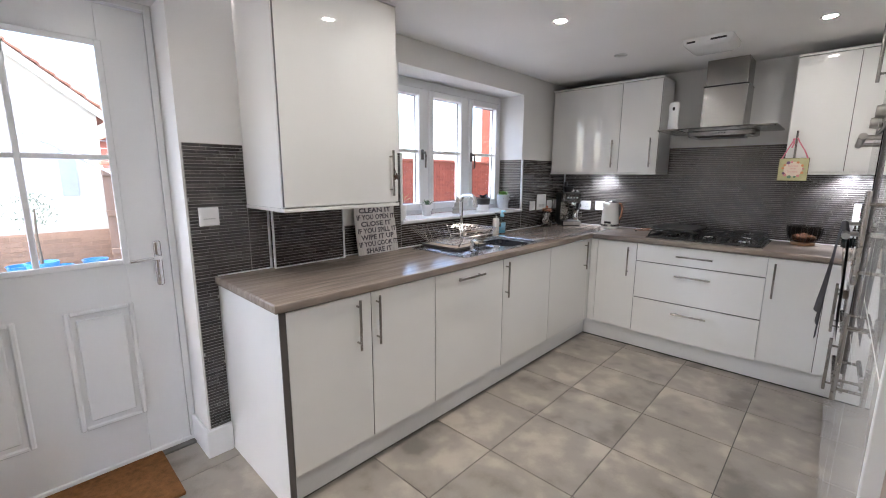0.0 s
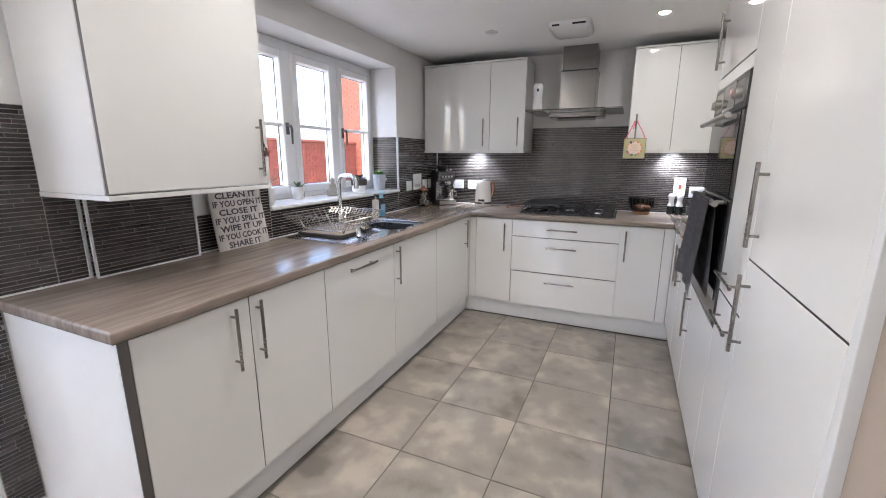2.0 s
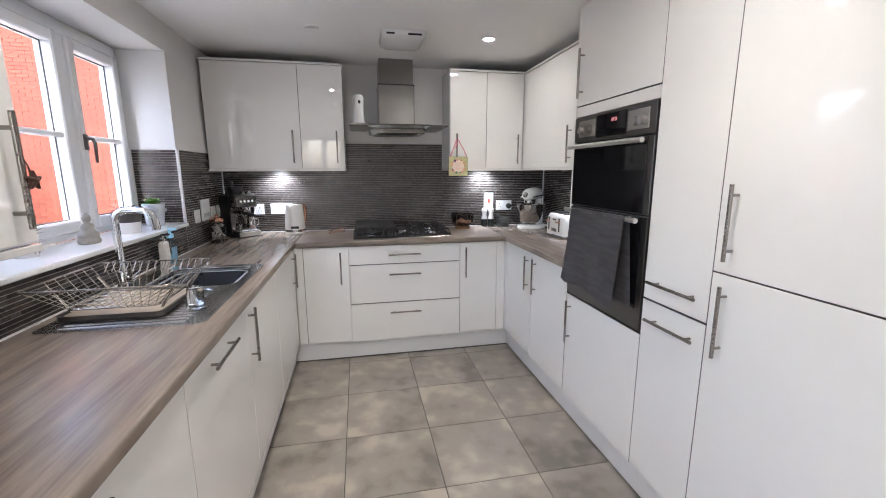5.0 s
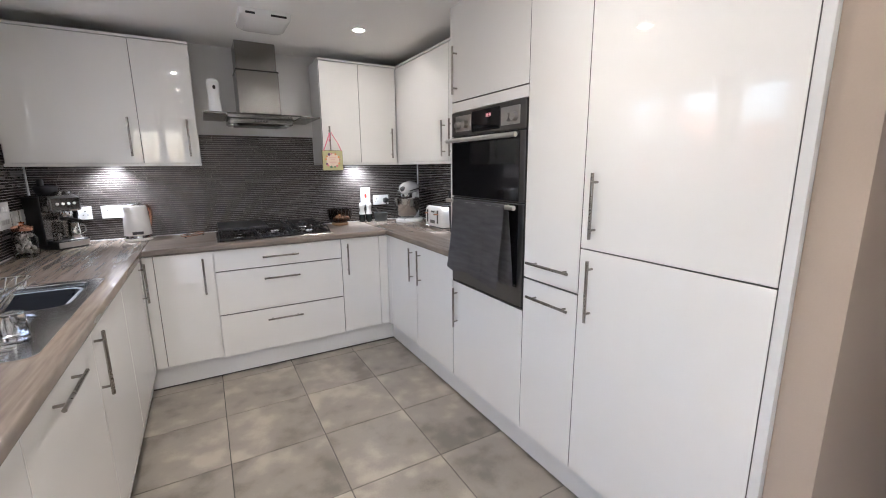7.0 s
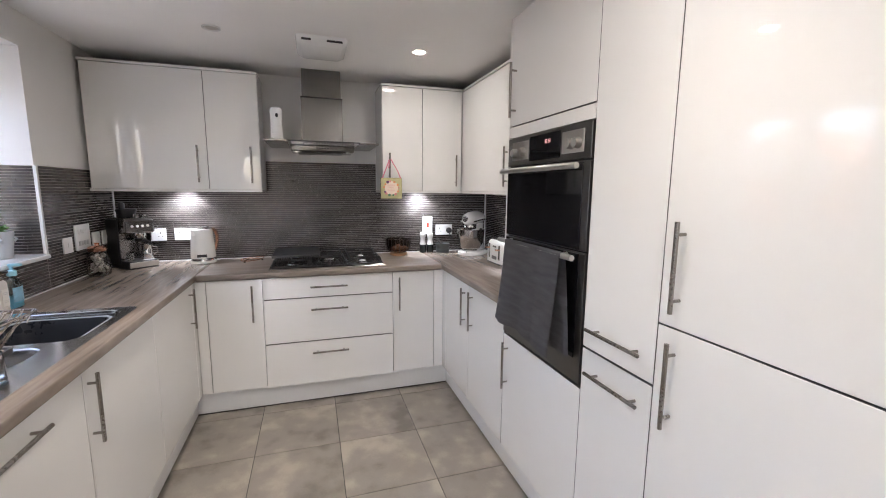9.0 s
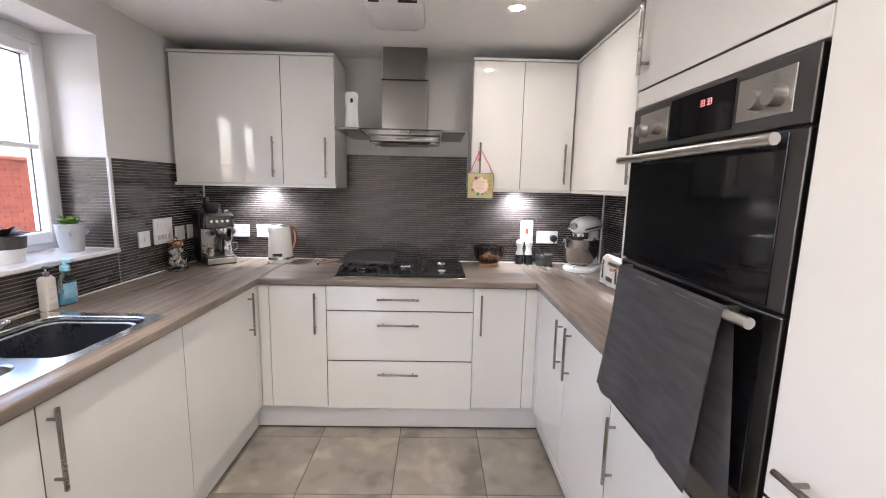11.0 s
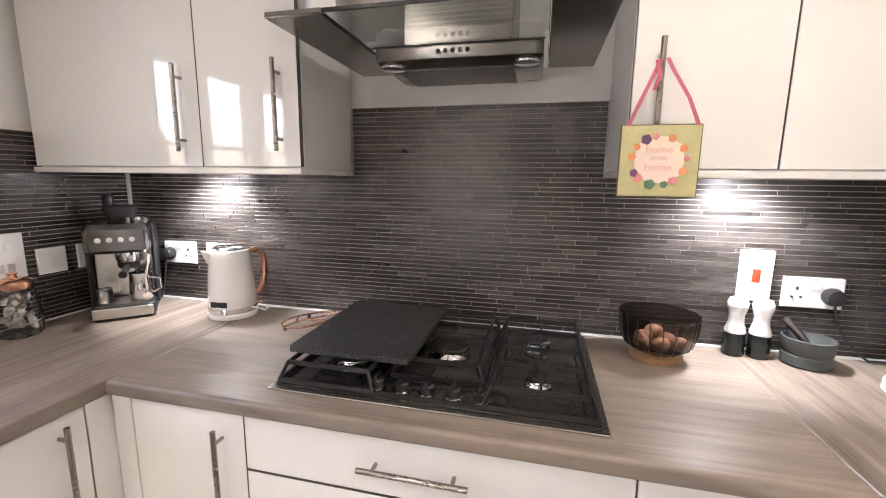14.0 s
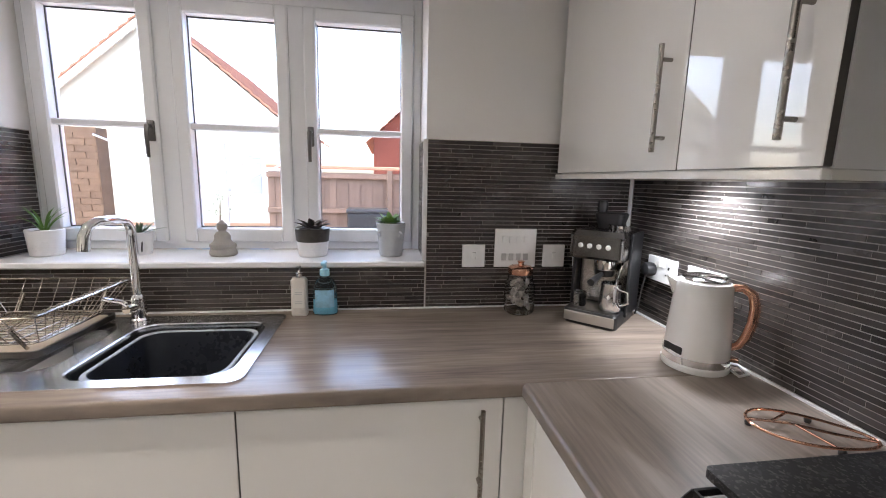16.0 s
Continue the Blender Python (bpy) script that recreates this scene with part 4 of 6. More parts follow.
double_socket(-1.948, 1.054)
double_socket(-1.752, 1.054)
double_socket(0.170, 1.047)
REDP = material("red_plastic", (0.62, 0.05, 0.02), 0.3, vary=0.05, bump=0.0)
plate("cooker_switch", "tall white cooker switch with red rocker", "switch", "y", 0.056, 0.142, 1.057, 1.203, N - 0.009, -1, [("rocker", 0.090, 0.110, 1.112, 1.150, REDP), ("neon", 0.096, 0.100, 1.178, 1.182, BLACKP)])
GREYP = material("grey_print", (0.45, 0.45, 0.45), 0.5, vary=0.05, bump=0.0)
XW = W + 0.0085
for y0, y1 in ((3.338, 3.424), (3.650, 3.736), (3.772, 3.858)):
    plate("wall_switch", "white single wall switch on the tiles", "switch", "x", y0, y1, 1.066, 1.152, XW, 1, [("rocker", y0 + 0.036, y0 + 0.050, 1.096, 1.122, WHITEP)])
plate("appliance_switch", "white grid of appliance switches on the tiles", "switch", "x", 3.460, 3.620, 1.066, 1.211, XW, 1,
      [("rocker", 3.487 + 0.028 * k, 3.505 + 0.028 * k, z, z + 0.026, m) for k in range(4) for z, m in ((1.092, GREYP), (1.158, WHITEP))])
plate("wall_switch", "white switch plate on the tiles beside the door", "switch", "x", 0.602, 0.688, 1.152, 1.238, W2 + 0.0085, 1, [("rocker", 0.620, 0.670, 1.183, 1.186, GREYP)])


def plug(x, z, at=N - 0.020):
    p = thing("plug", "black three-pin plug in the wall socket", "plug", (x, at, z))
    bm = lathe([(0.023, 0), (0.025, 0.012), (0.021, 0.030), (0.012, 0.034)], (0, 0, 0), 20)
    bmesh.ops.rotate(bm, verts=bm.verts, matrix=Matrix.Rotation(radians(90), 3, "X"))
    bmesh.ops.translate(bm, verts=bm.verts, vec=(x, at, z))
    part("body", bm, BLACKP, p, smooth=True)
    return p


p = plug(0.284, 1.085)
pts = [(0.284, 3.965, 1.062)] + [(0.284 + 0.14 * s ** 1.6, 3.962 + 0.01 * s, 1.062 - 0.147 * min(1, s * 1.25) ** 0.8) for s in (0.15, 0.3, 0.45, 0.6, 0.8, 1.0)]
part("cable", tube(pts, 0.0035, 8), BLACKP, p, "black cable", True)
p = plug(-1.915, 1.092)
part("cable", tube([(-1.915, 3.965, 1.07), (-1.92, 3.962, 1.03), (-1.94, 3.965, 0.95), (-1.96, 3.97, 0.915)], 0.0035, 8), BLACKP, p, "black cable", True)

# ---- coffee corner ----
MSTEEL = material("grey_steel", (0.20, 0.193, 0.187), 0.23, 1.0, vary=0.05, scale=3, fine=200, bump=0.0, rough_vary=0.03)
cm = thing("coffee_machine", "steel and black espresso coffee machine with milk jug", "coffee machine", (-1.938, 3.815, WT), 44, local=True)
part("base", loft([[(x, y, z) for x, y in rounded(-0.09 + k, 0.09 - k, -0.115 + k, 0.115 - k, 0.02)] for z, k in ((0, 0.004), (0.012, 0.0), (0.045, 0.0), (0.05, 0.003))]), BLACKP, cm, smooth=True)
part("foot", box(-0.08, 0.08, -0.105, 0.10, -0.0, 0.008), BLACKP, cm)
part("tray_front", box(-0.084, 0.084, -0.119, -0.1135, 0.010, 0.044, 0.003, 2), STEEL, cm, "brushed steel tray front")
part("drip_grid", box(-0.075, 0.075, -0.105, 0.0, 0.049, 0.053, 0.001), DSTEEL, cm, "dark slotted drip grid")
part("column", box(-0.088, 0.088, 0.02, 0.115, 0.05, 0.24, 0.006, 2), STEELH, cm)
part("side", box(0.0885, 0.0985, -0.03, 0.113, 0.03, 0.315, 0.003), BLACKP, cm)
part("side", box(-0.0985, -0.0885, -0.03, 0.113, 0.03, 0.315, 0.003), BLACKP, cm)
head = part("head", loft([[(x, y, z) for x, y in rounded(-0.09 + k, 0.09 - k, -0.105 + k + d, 0.115, 0.02)] for z, k, d in ((0.225, 0.004, 0.01), (0.235, 0, 0.004), (0.305, 0, 0.0), (0.322, 0.006, 0.01))]), MSTEEL, cm, smooth=True)
for k in range(4):
    bm = lathe([(0.0085, 0), (0.0085, 0.003), (0.006, 0.005), (0, 0.0052)], (0, 0, 0), 14)
    bmesh.ops.rotate(bm, verts=bm.verts, matrix=Matrix.Rotation(radians(90), 3, "X"))
    bmesh.ops.translate(bm, verts=bm.verts, vec=(-0.048 + 0.03 * k, -0.104, 0.272))
    part("button", bm, WHITEP, head, "round white button")
part("group_head", lathe([(0.033, 0), (0.036, 0.01), (0.036, 0.034)], (0.02, -0.045, 0.192), 24), CHROME, cm, smooth=True)
bm = lathe([(0.0, -0.002), (0.028, 0), (0.033, 0.008), (0.033, 0.022)], (0.02, -0.045, 0.168), 24)
tube([(0.02, -0.075, 0.178), (0.018, -0.13, 0.172), (0.016, -0.17, 0.165)], [0.008, 0.011, 0.012], 10, bm)
part("portafilter", bm, BLACKP, cm, smooth=True)
bm = lathe([(0.034, 0), (0.037, 0.01), (0.034, 0.05), (0.031, 0.09), (0.033, 0.095), (0.030, 0.094), (0.028, 0.05), (0.03, 0.006), (0, 0.005)], (0.048, -0.055, 0.0535), 24)
tube([(0.078, -0.06, 0.13), (0.105, -0.065, 0.125), (0.108, -0.065, 0.09), (0.083, -0.06, 0.075)], 0.004, 8, bm)
part("milk_jug", bm, CHROME, cm, "polished steel milk jug", True)
bm = lathe([(0.02, 0), (0.022, 0.004), (0.022, 0.045), (0.018, 0.05), (0.018, 0.046), (0.0, 0.045)], (-0.052, -0.06, 0.0535), 20)
part("shot_glass", bm, GLASS, cm, smooth=True)
part("steam_wand", tube([(0.074, -0.03, 0.23), (0.08, -0.06, 0.21), (0.07, -0.075, 0.15), (0.062, -0.07, 0.12)], 0.0045, 10), CHROME, cm, smooth=True)
part("hopper", loft([[(x, y, z) for x, y in rounded(-0.05 + k, 0.05 - k, 0.01 + k, 0.10 - k, 0.02)] for z, k in ((0.322, 0.012), (0.365, 0.0), (0.372, 0.0), (0.378, 0.006))]), BLACKP, cm, "black bean hopper", True)
part("tamper", lathe([(0.016, 0), (0.018, 0.03), (0.012, 0.04), (0, 0.041)], (-0.03, 0.04, 0.378), 18), BLACKP, cm, smooth=True)
bm = bmesh.new()
for x, y in ((0.06, 0.0), (0.035, 0.03)):
    lathe([(0.026, 0), (0.028, 0.018), (0.0, 0.019)], (x, y - 0.03, 0.323), 18, bm)
part("cup", bm, CHROME, cm, smooth=True)

jar = thing("storage_jar", "glass jar of foil-wrapped pods with copper lid", "jar", (-2.025, 3.545, WT))
jx, jy = -2.025, 3.545
part("glass", lathe([(0.045, 0.001), (0.054, 0.008), (0.056, 0.03), (0.055, 0.10), (0.045, 0.135), (0.042, 0.15), (0.040, 0.15), (0.042, 0.134), (0.052, 0.10), (0.053, 0.03), (0.048, 0.006), (0, 0.005)], (jx, jy, WT), 28), GLASS, jar, smooth=True)
part("lid", lathe([(0.043, 0.146), (0.045, 0.150), (0.045, 0.168), (0.038, 0.174), (0.012, 0.178), (0.010, 0.186), (0.014, 0.192), (0, 0.196)], (jx, jy, WT), 28), COPPER, jar, "rose-gold lid", True)
FOIL = material("foil_wrappers", (0.66, 0.62, 0.58), 0.3, 0.4, vary=0.25, scale=40, fine=200, bump=0.3, per_piece=0.8)
rng = random.Random(8)
bm = bmesh.new()
for k in range(30):
    a, r = rng.uniform(0, 6.28), 0.036 * math.sqrt(rng.random())
    b = bmesh.new()
    bmesh.ops.create_icosphere(b, subdivisions=1, radius=0.014)
    bmesh.ops.scale(b, verts=b.verts, vec=(1.2, 0.85, 0.7))
    bmesh.ops.rotate(b, verts=b.verts, matrix=Euler((rng.random() * 6, rng.random() * 6, rng.random() * 6)).to_matrix())
    bmesh.ops.translate(b, verts=b.verts, vec=(jx + r * math.cos(a), jy + r * math.sin(a), WT + 0.02 + 0.0035 * k))
    join(bm, b)
tagged(part("wrapped_pods", bm, FOIL, jar, "silver and cream wrappers"), kind="stuff")

KW = material("kettle_cream_white", (0.86, 0.85, 0.82), 0.18, vary=0.02, bump=0.0, coat=0.4)
kt = thing("kettle", "cream white jug kettle with rose-gold handle", "kettle", (-1.555, 3.885, WT), 48, local=True)
part("stand", lathe([(0.080, 0), (0.082, 0.004), (0.082, 0.014), (0.078, 0.017)], (0, 0, 0.0), 32), KW, kt, smooth=True)
part("steel_band", lathe([(0.079, 0.017), (0.0805, 0.019), (0.0795, 0.036), (0.078, 0.037)], (0, 0, 0), 32), CHROME, kt, smooth=True)
part("body", lathe([(0.0775, 0.036), (0.079, 0.04), (0.075, 0.11), (0.069, 0.19), (0.066, 0.225), (0.062, 0.232), (0.055, 0.235)], (0, 0, 0), 40), KW, kt, smooth=True)
bm = lathe([(0.054, 0.2345), (0.055, 0.240), (0.045, 0.246), (0.0, 0.247)], (0, 0, 0), 32)
box(-0.012, 0.05, -0.008, 0.008, 0.245, 0.251, 0.002, 2, bm=bm)
part("lid", bm, CHROME, kt, "polished steel lid", True)
part("spout", loft([[(-0.060, 0.024, 0.185), (-0.060, -0.024, 0.185), (-0.072, 0, 0.19)], [(-0.062, 0.026, 0.228), (-0.062, -0.026, 0.228), (-0.088, 0, 0.236)]]), KW, kt)
hp = [(0.058, 0, 0.222), (0.085, 0, 0.226), (0.105, 0, 0.212), (0.113, 0, 0.18), (0.112, 0, 0.14), (0.103, 0, 0.10), (0.09, 0, 0.075), (0.073, 0, 0.065)]
part("handle", tube(hp, [0.010, 0.011, 0.012, 0.0125, 0.012, 0.0115, 0.010, 0.009], 14), COPPER, kt, "rose-gold handle", True)
part("switch", box(0.076, 0.096, -0.010, 0.010, 0.030, 0.040, 0.003, 2), COPPER, kt, "rose-gold switch")
bm = box(-0.030, 0.030, -0.004, 0.0, 0.044, 0.064, 0.002, 2)
bmesh.ops.translate(bm, verts=bm.verts, vec=(0, -0.0745, 0))
bmesh.ops.rotate(bm, verts=bm.verts, matrix=Matrix.Rotation(radians(-42), 3, "Z"))
nb = part("badge", bm, BLACKP, kt, "small black badge")
part("cable", tube([(0.06, 0.06, 0.006), (0.10, 0.05, 0.005), (0.12, 0.0, 0.005), (0.10, -0.03, 0.005), (0.085, 0.0, 0.005)], 0.004, 8), WHITEP, kt, "white coiled cable", True)

tr = thing("wire_trivet", "rose-gold wire trivet with dark feet", "trivet", (-1.235, 3.875, WT), 62, local=True)
leaf = [(0.105 * math.cos(a), 0.058 * math.sin(a) * (1 - 0.25 * math.cos(a)), 0.013) for a in [2 * math.pi * i / 28 for i in range(28)]]
part("rim", tube(leaf, 0.003, 8, closed=True), COPPER, tr, smooth=True)
bm = tube([(-0.105, 0, 0.013), (-0.03, 0.012, 0.013), (0.04, 0.0, 0.013), (0.105, 0.0, 0.013)], 0.0028, 8)
tube([(-0.06, 0.008, 0.013), (-0.02, 0.055, 0.013)], 0.0025, 8, bm)
tube([(-0.02, 0.010, 0.013), (0.02, -0.050, 0.013)], 0.0025, 8, bm)
part("vein", bm, COPPER, tr, smooth=True)
for x, y in ((-0.10, 0.0), (0.02, 0.058), (0.03, -0.05)):
    part("foot", lathe([(0.006, 0), (0.007, 0.006), (0.004, 0.012)], (x, y, 0), 12), BLACKP, tr)

# ---- right of the hob ----
fb = thing("egg_bowl", "smoked glass ribbed bowl on wooden foot with eggs", "bowl", (-0.175, 3.868, WT))
bx0, by0 = -0.175, 3.868
OAK = material("pale_wood", (0.36, 0.20, 0.10), 0.5, vary=0.2, scale=12, fine=80, bump=0.05, stretch=(1, 8, 1))
part("foot", lathe([(0.062, 0), (0.066, 0.003), (0.068, 0.018), (0.060, 0.020)], (bx0, by0, WT), 32), OAK, fb, "pale wooden foot ring", True)
prof = [(0.0, 0.024), (0.05, 0.023), (0.085, 0.045), (0.097, 0.085), (0.101, 0.130), (0.098, 0.130), (0.093, 0.085), (0.081, 0.048), (0.05, 0.027), (0, 0.027)]
part("glass", lathe(prof, (bx0, by0, WT), 40), SMOKE, fb, smooth=True)
for k in range(20):
    a = 2 * math.pi * k / 20 + 0.2
    part("rib", tube([(bx0 + r * math.cos(a), by0 + r * math.sin(a), WT + z) for r, z in ((0.055, 0.024), (0.087, 0.046), (0.0985, 0.085), (0.1025, 0.129))], 0.0013, 6), BLACKP, fb)
EGG = material("brown_egg", (0.36, 0.18, 0.10), 0.5, vary=0.12, scale=30, fine=200, bump=0.05)
for x, y, z, r in ((0.03, 0.01, 0.05, 20), (-0.03, 0.02, 0.05, 70), (0.0, -0.04, 0.052, 120), (-0.045, -0.03, 0.055, 10), (0.045, -0.035, 0.056, 60), (0.0, 0.038, 0.062, 100)):
    bm = lathe([(0, -0.025), (0.011, -0.022), (0.018, -0.013), (0.020, -0.002), (0.018, 0.011), (0.012, 0.021), (0.006, 0.025), (0, 0.026)], (0, 0, 0), 16)
    bmesh.ops.rotate(bm, verts=bm.verts, matrix=Matrix.Rotation(radians(80), 3, "X"))
    bmesh.ops.rotate(bm, verts=bm.verts, matrix=Matrix.Rotation(radians(r), 3, "Z"))
    bmesh.ops.translate(bm, verts=bm.verts, vec=(bx0 + x, by0 + y, WT + z))
    single("egg", bm, EGG, "brown hen's egg in the smoked glass bowl", "egg", group="eggs in the bowl", smooth=True)
for x, y in ((0.048, 3.952), (0.108, 3.946)):
    m = thing("pepper_mill", "black and white salt and pepper mill", "mill", (x, y, WT), group="salt and pepper mills")
    part("base", lathe([(0.026, 0), (0.028, 0.004), (0.027, 0.05), (0.025, 0.066)], (x, y, WT), 24), material("black_acrylic", (0.012, 0.018, 0.018), 0.12, vary=0.2, bump=0.0), m, smooth=True)
    part("top", lathe([(0.026, 0.066), (0.027, 0.072), (0.020, 0.095), (0.019, 0.115), (0.025, 0.138), (0.026, 0.152), (0.020, 0.164), (0.008, 0.168), (0, 0.169)], (x, y, WT), 24), WHITEP, m, "white grinder top", True)
SLATE = material("grey_green_stone", (0.055, 0.062, 0.060), 0.55, vary=0.3, scale=25, fine=140, bump=0.1)
mo = thing("mortar_and_pestle", "dark grey stone mortar with pestle", "mortar", (0.212, 3.925, WT))
part("mortar", lathe([(0.050, 0), (0.056, 0.006), (0.056, 0.03), (0.053, 0.034), (0.057, 0.04), (0.060, 0.075), (0.055, 0.076), (0.048, 0.04), (0.03, 0.02), (0, 0.018)], (0.212, 3.925, WT), 32), SLATE, mo, smooth=True)
part("pestle", tube([(0.222, 3.91, WT + 0.03), (0.195, 3.935, WT + 0.08), (0.165, 3.955, WT + 0.115)], [0.014, 0.009, 0.011], 12), DSTEEL, mo, smooth=True)

mx = thing("stand_mixer", "glossy white stand mixer with steel bowl", "mixer", (0.448, 3.812, WT), -44, local=True)
MW = material("mixer_enamel", (0.80, 0.79, 0.77), 0.12, vary=0.02, bump=0.0, coat=0.5)
part("base", loft([[(x, y, z) for x, y in rounded(-0.105 + k, 0.105 - k, -0.17 + k, 0.125 - k, 0.095, 8)] for z, k in ((0, 0.003), (0.006, 0), (0.022, 0.002), (0.032, 0.014))]), MW, mx, smooth=True)
part("column", loft([[(x, y + d, z) for x, y in rounded(-0.05 + k, 0.05 - k, 0.02 + k, 0.115 - k, 0.035, 6)] for z, k, d in ((0.03, -0.008, 0), (0.08, 0.006, 0.004), (0.16, 0.008, 0.0), (0.23, 0.0, -0.012), (0.25, 0.0, -0.015))]), MW, mx, smooth=True)
lps = []
for y, rx, rz, zc2 in ((-0.185, 0.012, 0.012, 0.29), (-0.18, 0.034, 0.036, 0.29), (-0.15, 0.054, 0.056, 0.292), (-0.09, 0.064, 0.064, 0.297), (0.0, 0.066, 0.066, 0.300), (0.08, 0.064, 0.063, 0.298), (0.125, 0.052, 0.052, 0.292), (0.142, 0.03, 0.03, 0.288), (0.146, 0.01, 0.01, 0.287)):
    lps.append([(0.9 * rx * math.cos(2 * math.pi * i / 28), y, zc2 - 0.006 + 0.84 * rz * math.sin(2 * math.pi * i / 28)) for i in range(28)])
hd = part("head", loft(lps), MW, mx, smooth=True)
bm = bmesh.new()
for s in (-1, 1):
    tube([(s * 0.052, -0.15, 0.270), (s * 0.059, -0.05, 0.277), (s * 0.0595, 0.04, 0.280), (s * 0.052, 0.10, 0.277)], 0.006, 8, bm)
part("trim_band", bm, CHROME, hd, "chrome trim band", True)
bm = tube([(0, -0.176, 0.29), (0, -0.198, 0.29)], [0.024, 0.021], 20)
part("hub_cap", bm, CHROME, hd, "chrome hub cap", True)
part("knob", tube([(-0.055, -0.055, 0.295), (-0.072, -0.055, 0.295)], [0.011, 0.010], 14), BLACKP, hd, "black knob", True)
part("planetary", lathe([(0.035, 0), (0.047, 0.004), (0.050, 0.03), (0.050, 0.045)], (0, -0.085, 0.205), 28), CHROME, mx, smooth=True)
part("bowl_seat", lathe([(0.055, 0), (0.056, 0.012), (0.045, 0.018)], (0, -0.075, 0.028), 28), CHROME, mx, smooth=True)
bm = lathe([(0.050, 0.0), (0.075, 0.012), (0.100, 0.06), (0.110, 0.12), (0.112, 0.165), (0.115, 0.168), (0.109, 0.166), (0.106, 0.12), (0.095, 0.06), (0.07, 0.018), (0, 0.014)], (0, -0.075, 0.040), 40)
part("bowl", bm, material("bowl_steel", (0.42, 0.40, 0.375), 0.19, 1.0, vary=0.05, scale=3, fine=200, bump=0.0, rough_vary=0.03), mx, "polished steel mixing bowl", True)

to = thing("toaster", "glossy white four-slice toaster with chrome and copper levers", "toaster", (0.48, 3.24, WT))
TX0, TX1, TY0, TY1 = 0.375, 0.595, 3.095, 3.392
part("base", box(TX0 + 0.004, TX1 - 0.004, TY0 + 0.004, TY1 - 0.004, WT + 0.004, WT + 0.022, 0.006, 2), CHROME, to)
part("body", loft([[(x, y, WT + z) for x, y in rounded(TX0 + k, TX1 - k, TY0 + k, TY1 - k, 0.03, 6)] for z, k in ((0.022, 0.0), (0.12, 0.001), (0.155, 0.006), (0.172, 0.018), (0.176, 0.03))]), MW, to, smooth=True)
part("top_plate", loft([[(x, y, WT + z) for x, y in rounded(TX0 + 0.027, TX1 - 0.027, TY0 + 0.027, TY1 - 0.027, 0.02, 4)] for z in (0.1735, 0.179)]), STEELH, to, smooth=True)
for k, y in enumerate((3.150, 3.196, 3.290, 3.336)):
    part("slot", box(TX0 + 0.036, TX1 - 0.036, y - 0.016, y + 0.016, WT + 0.1785, WT + 0.1800), BLACKP, to, "dark toast slot")
for y in (3.335, 3.175):
    part("lever_guide", box(TX0 - 0.002, TX0 + 0.004, y - 0.010, y + 0.010, WT + 0.045, WT + 0.145, 0.002), STEELH, to, "chrome lever guide")
    part("lever_slot", box(TX0 - 0.003, TX0 + 0.003, y - 0.004, y + 0.004, WT + 0.05, WT + 0.14), BLACKP, to, "dark lever slot")
    part("lever", box(TX0 - 0.030, TX0, y - 0.012, y + 0.012, WT + 0.112, WT + 0.122, 0.003, 2), COPPER, to, "copper lever")
part("badge", box(TX0 - 0.002, TX0 + 0.003, 3.215, 3.29, WT + 0.042, WT + 0.066, 0.001), DSTEEL, to, "small grey badge")
part("dial", box(TX0 - 0.003, TX0 + 0.003, 3.225, 3.275, WT + 0.125, WT + 0.138, 0.002), DSTEEL, to)

mw = thing("microwave", "white compact microwave with black glass door", "microwave", (0.46, 2.70, WT))
MX0, MX1, MY0, MY1, MZ = 0.330, 0.595, 2.455, 2.905, WT + 0.252
part("body", box(MX0 + 0.016, MX1, MY0, MY1, WT + 0.010, MZ, 0.006, 2), WHITEP, mw)
fr_mw = part("front_frame", box(MX0, MX0 + 0.0155, MY0, MY1, WT + 0.010, MZ, 0.004, 2), WHITEP, mw)
part("door", box(MX0 - 0.006, MX0 + 0.001, MY0 + 0.03, MY1 - 0.035, WT + 0.026, MZ - 0.014, 0.002), BLACKG, fr_mw, "black glass door")
part("vent", box(MX1 - 0.16, MX1 - 0.06, MY1 - 0.001, MY1 + 0.001, WT + 0.15, WT + 0.20), GREYP, mw, "side vent slots")
for x in (MX0 + 0.04, MX1 - 0.04):
    for y in (MY0 + 0.04, MY1 - 0.04):
        part("foot", lathe([(0.012, 0), (0.013, 0.003), (0.012, 0.011)], (x, y, WT), 14), BLACKP, mw)

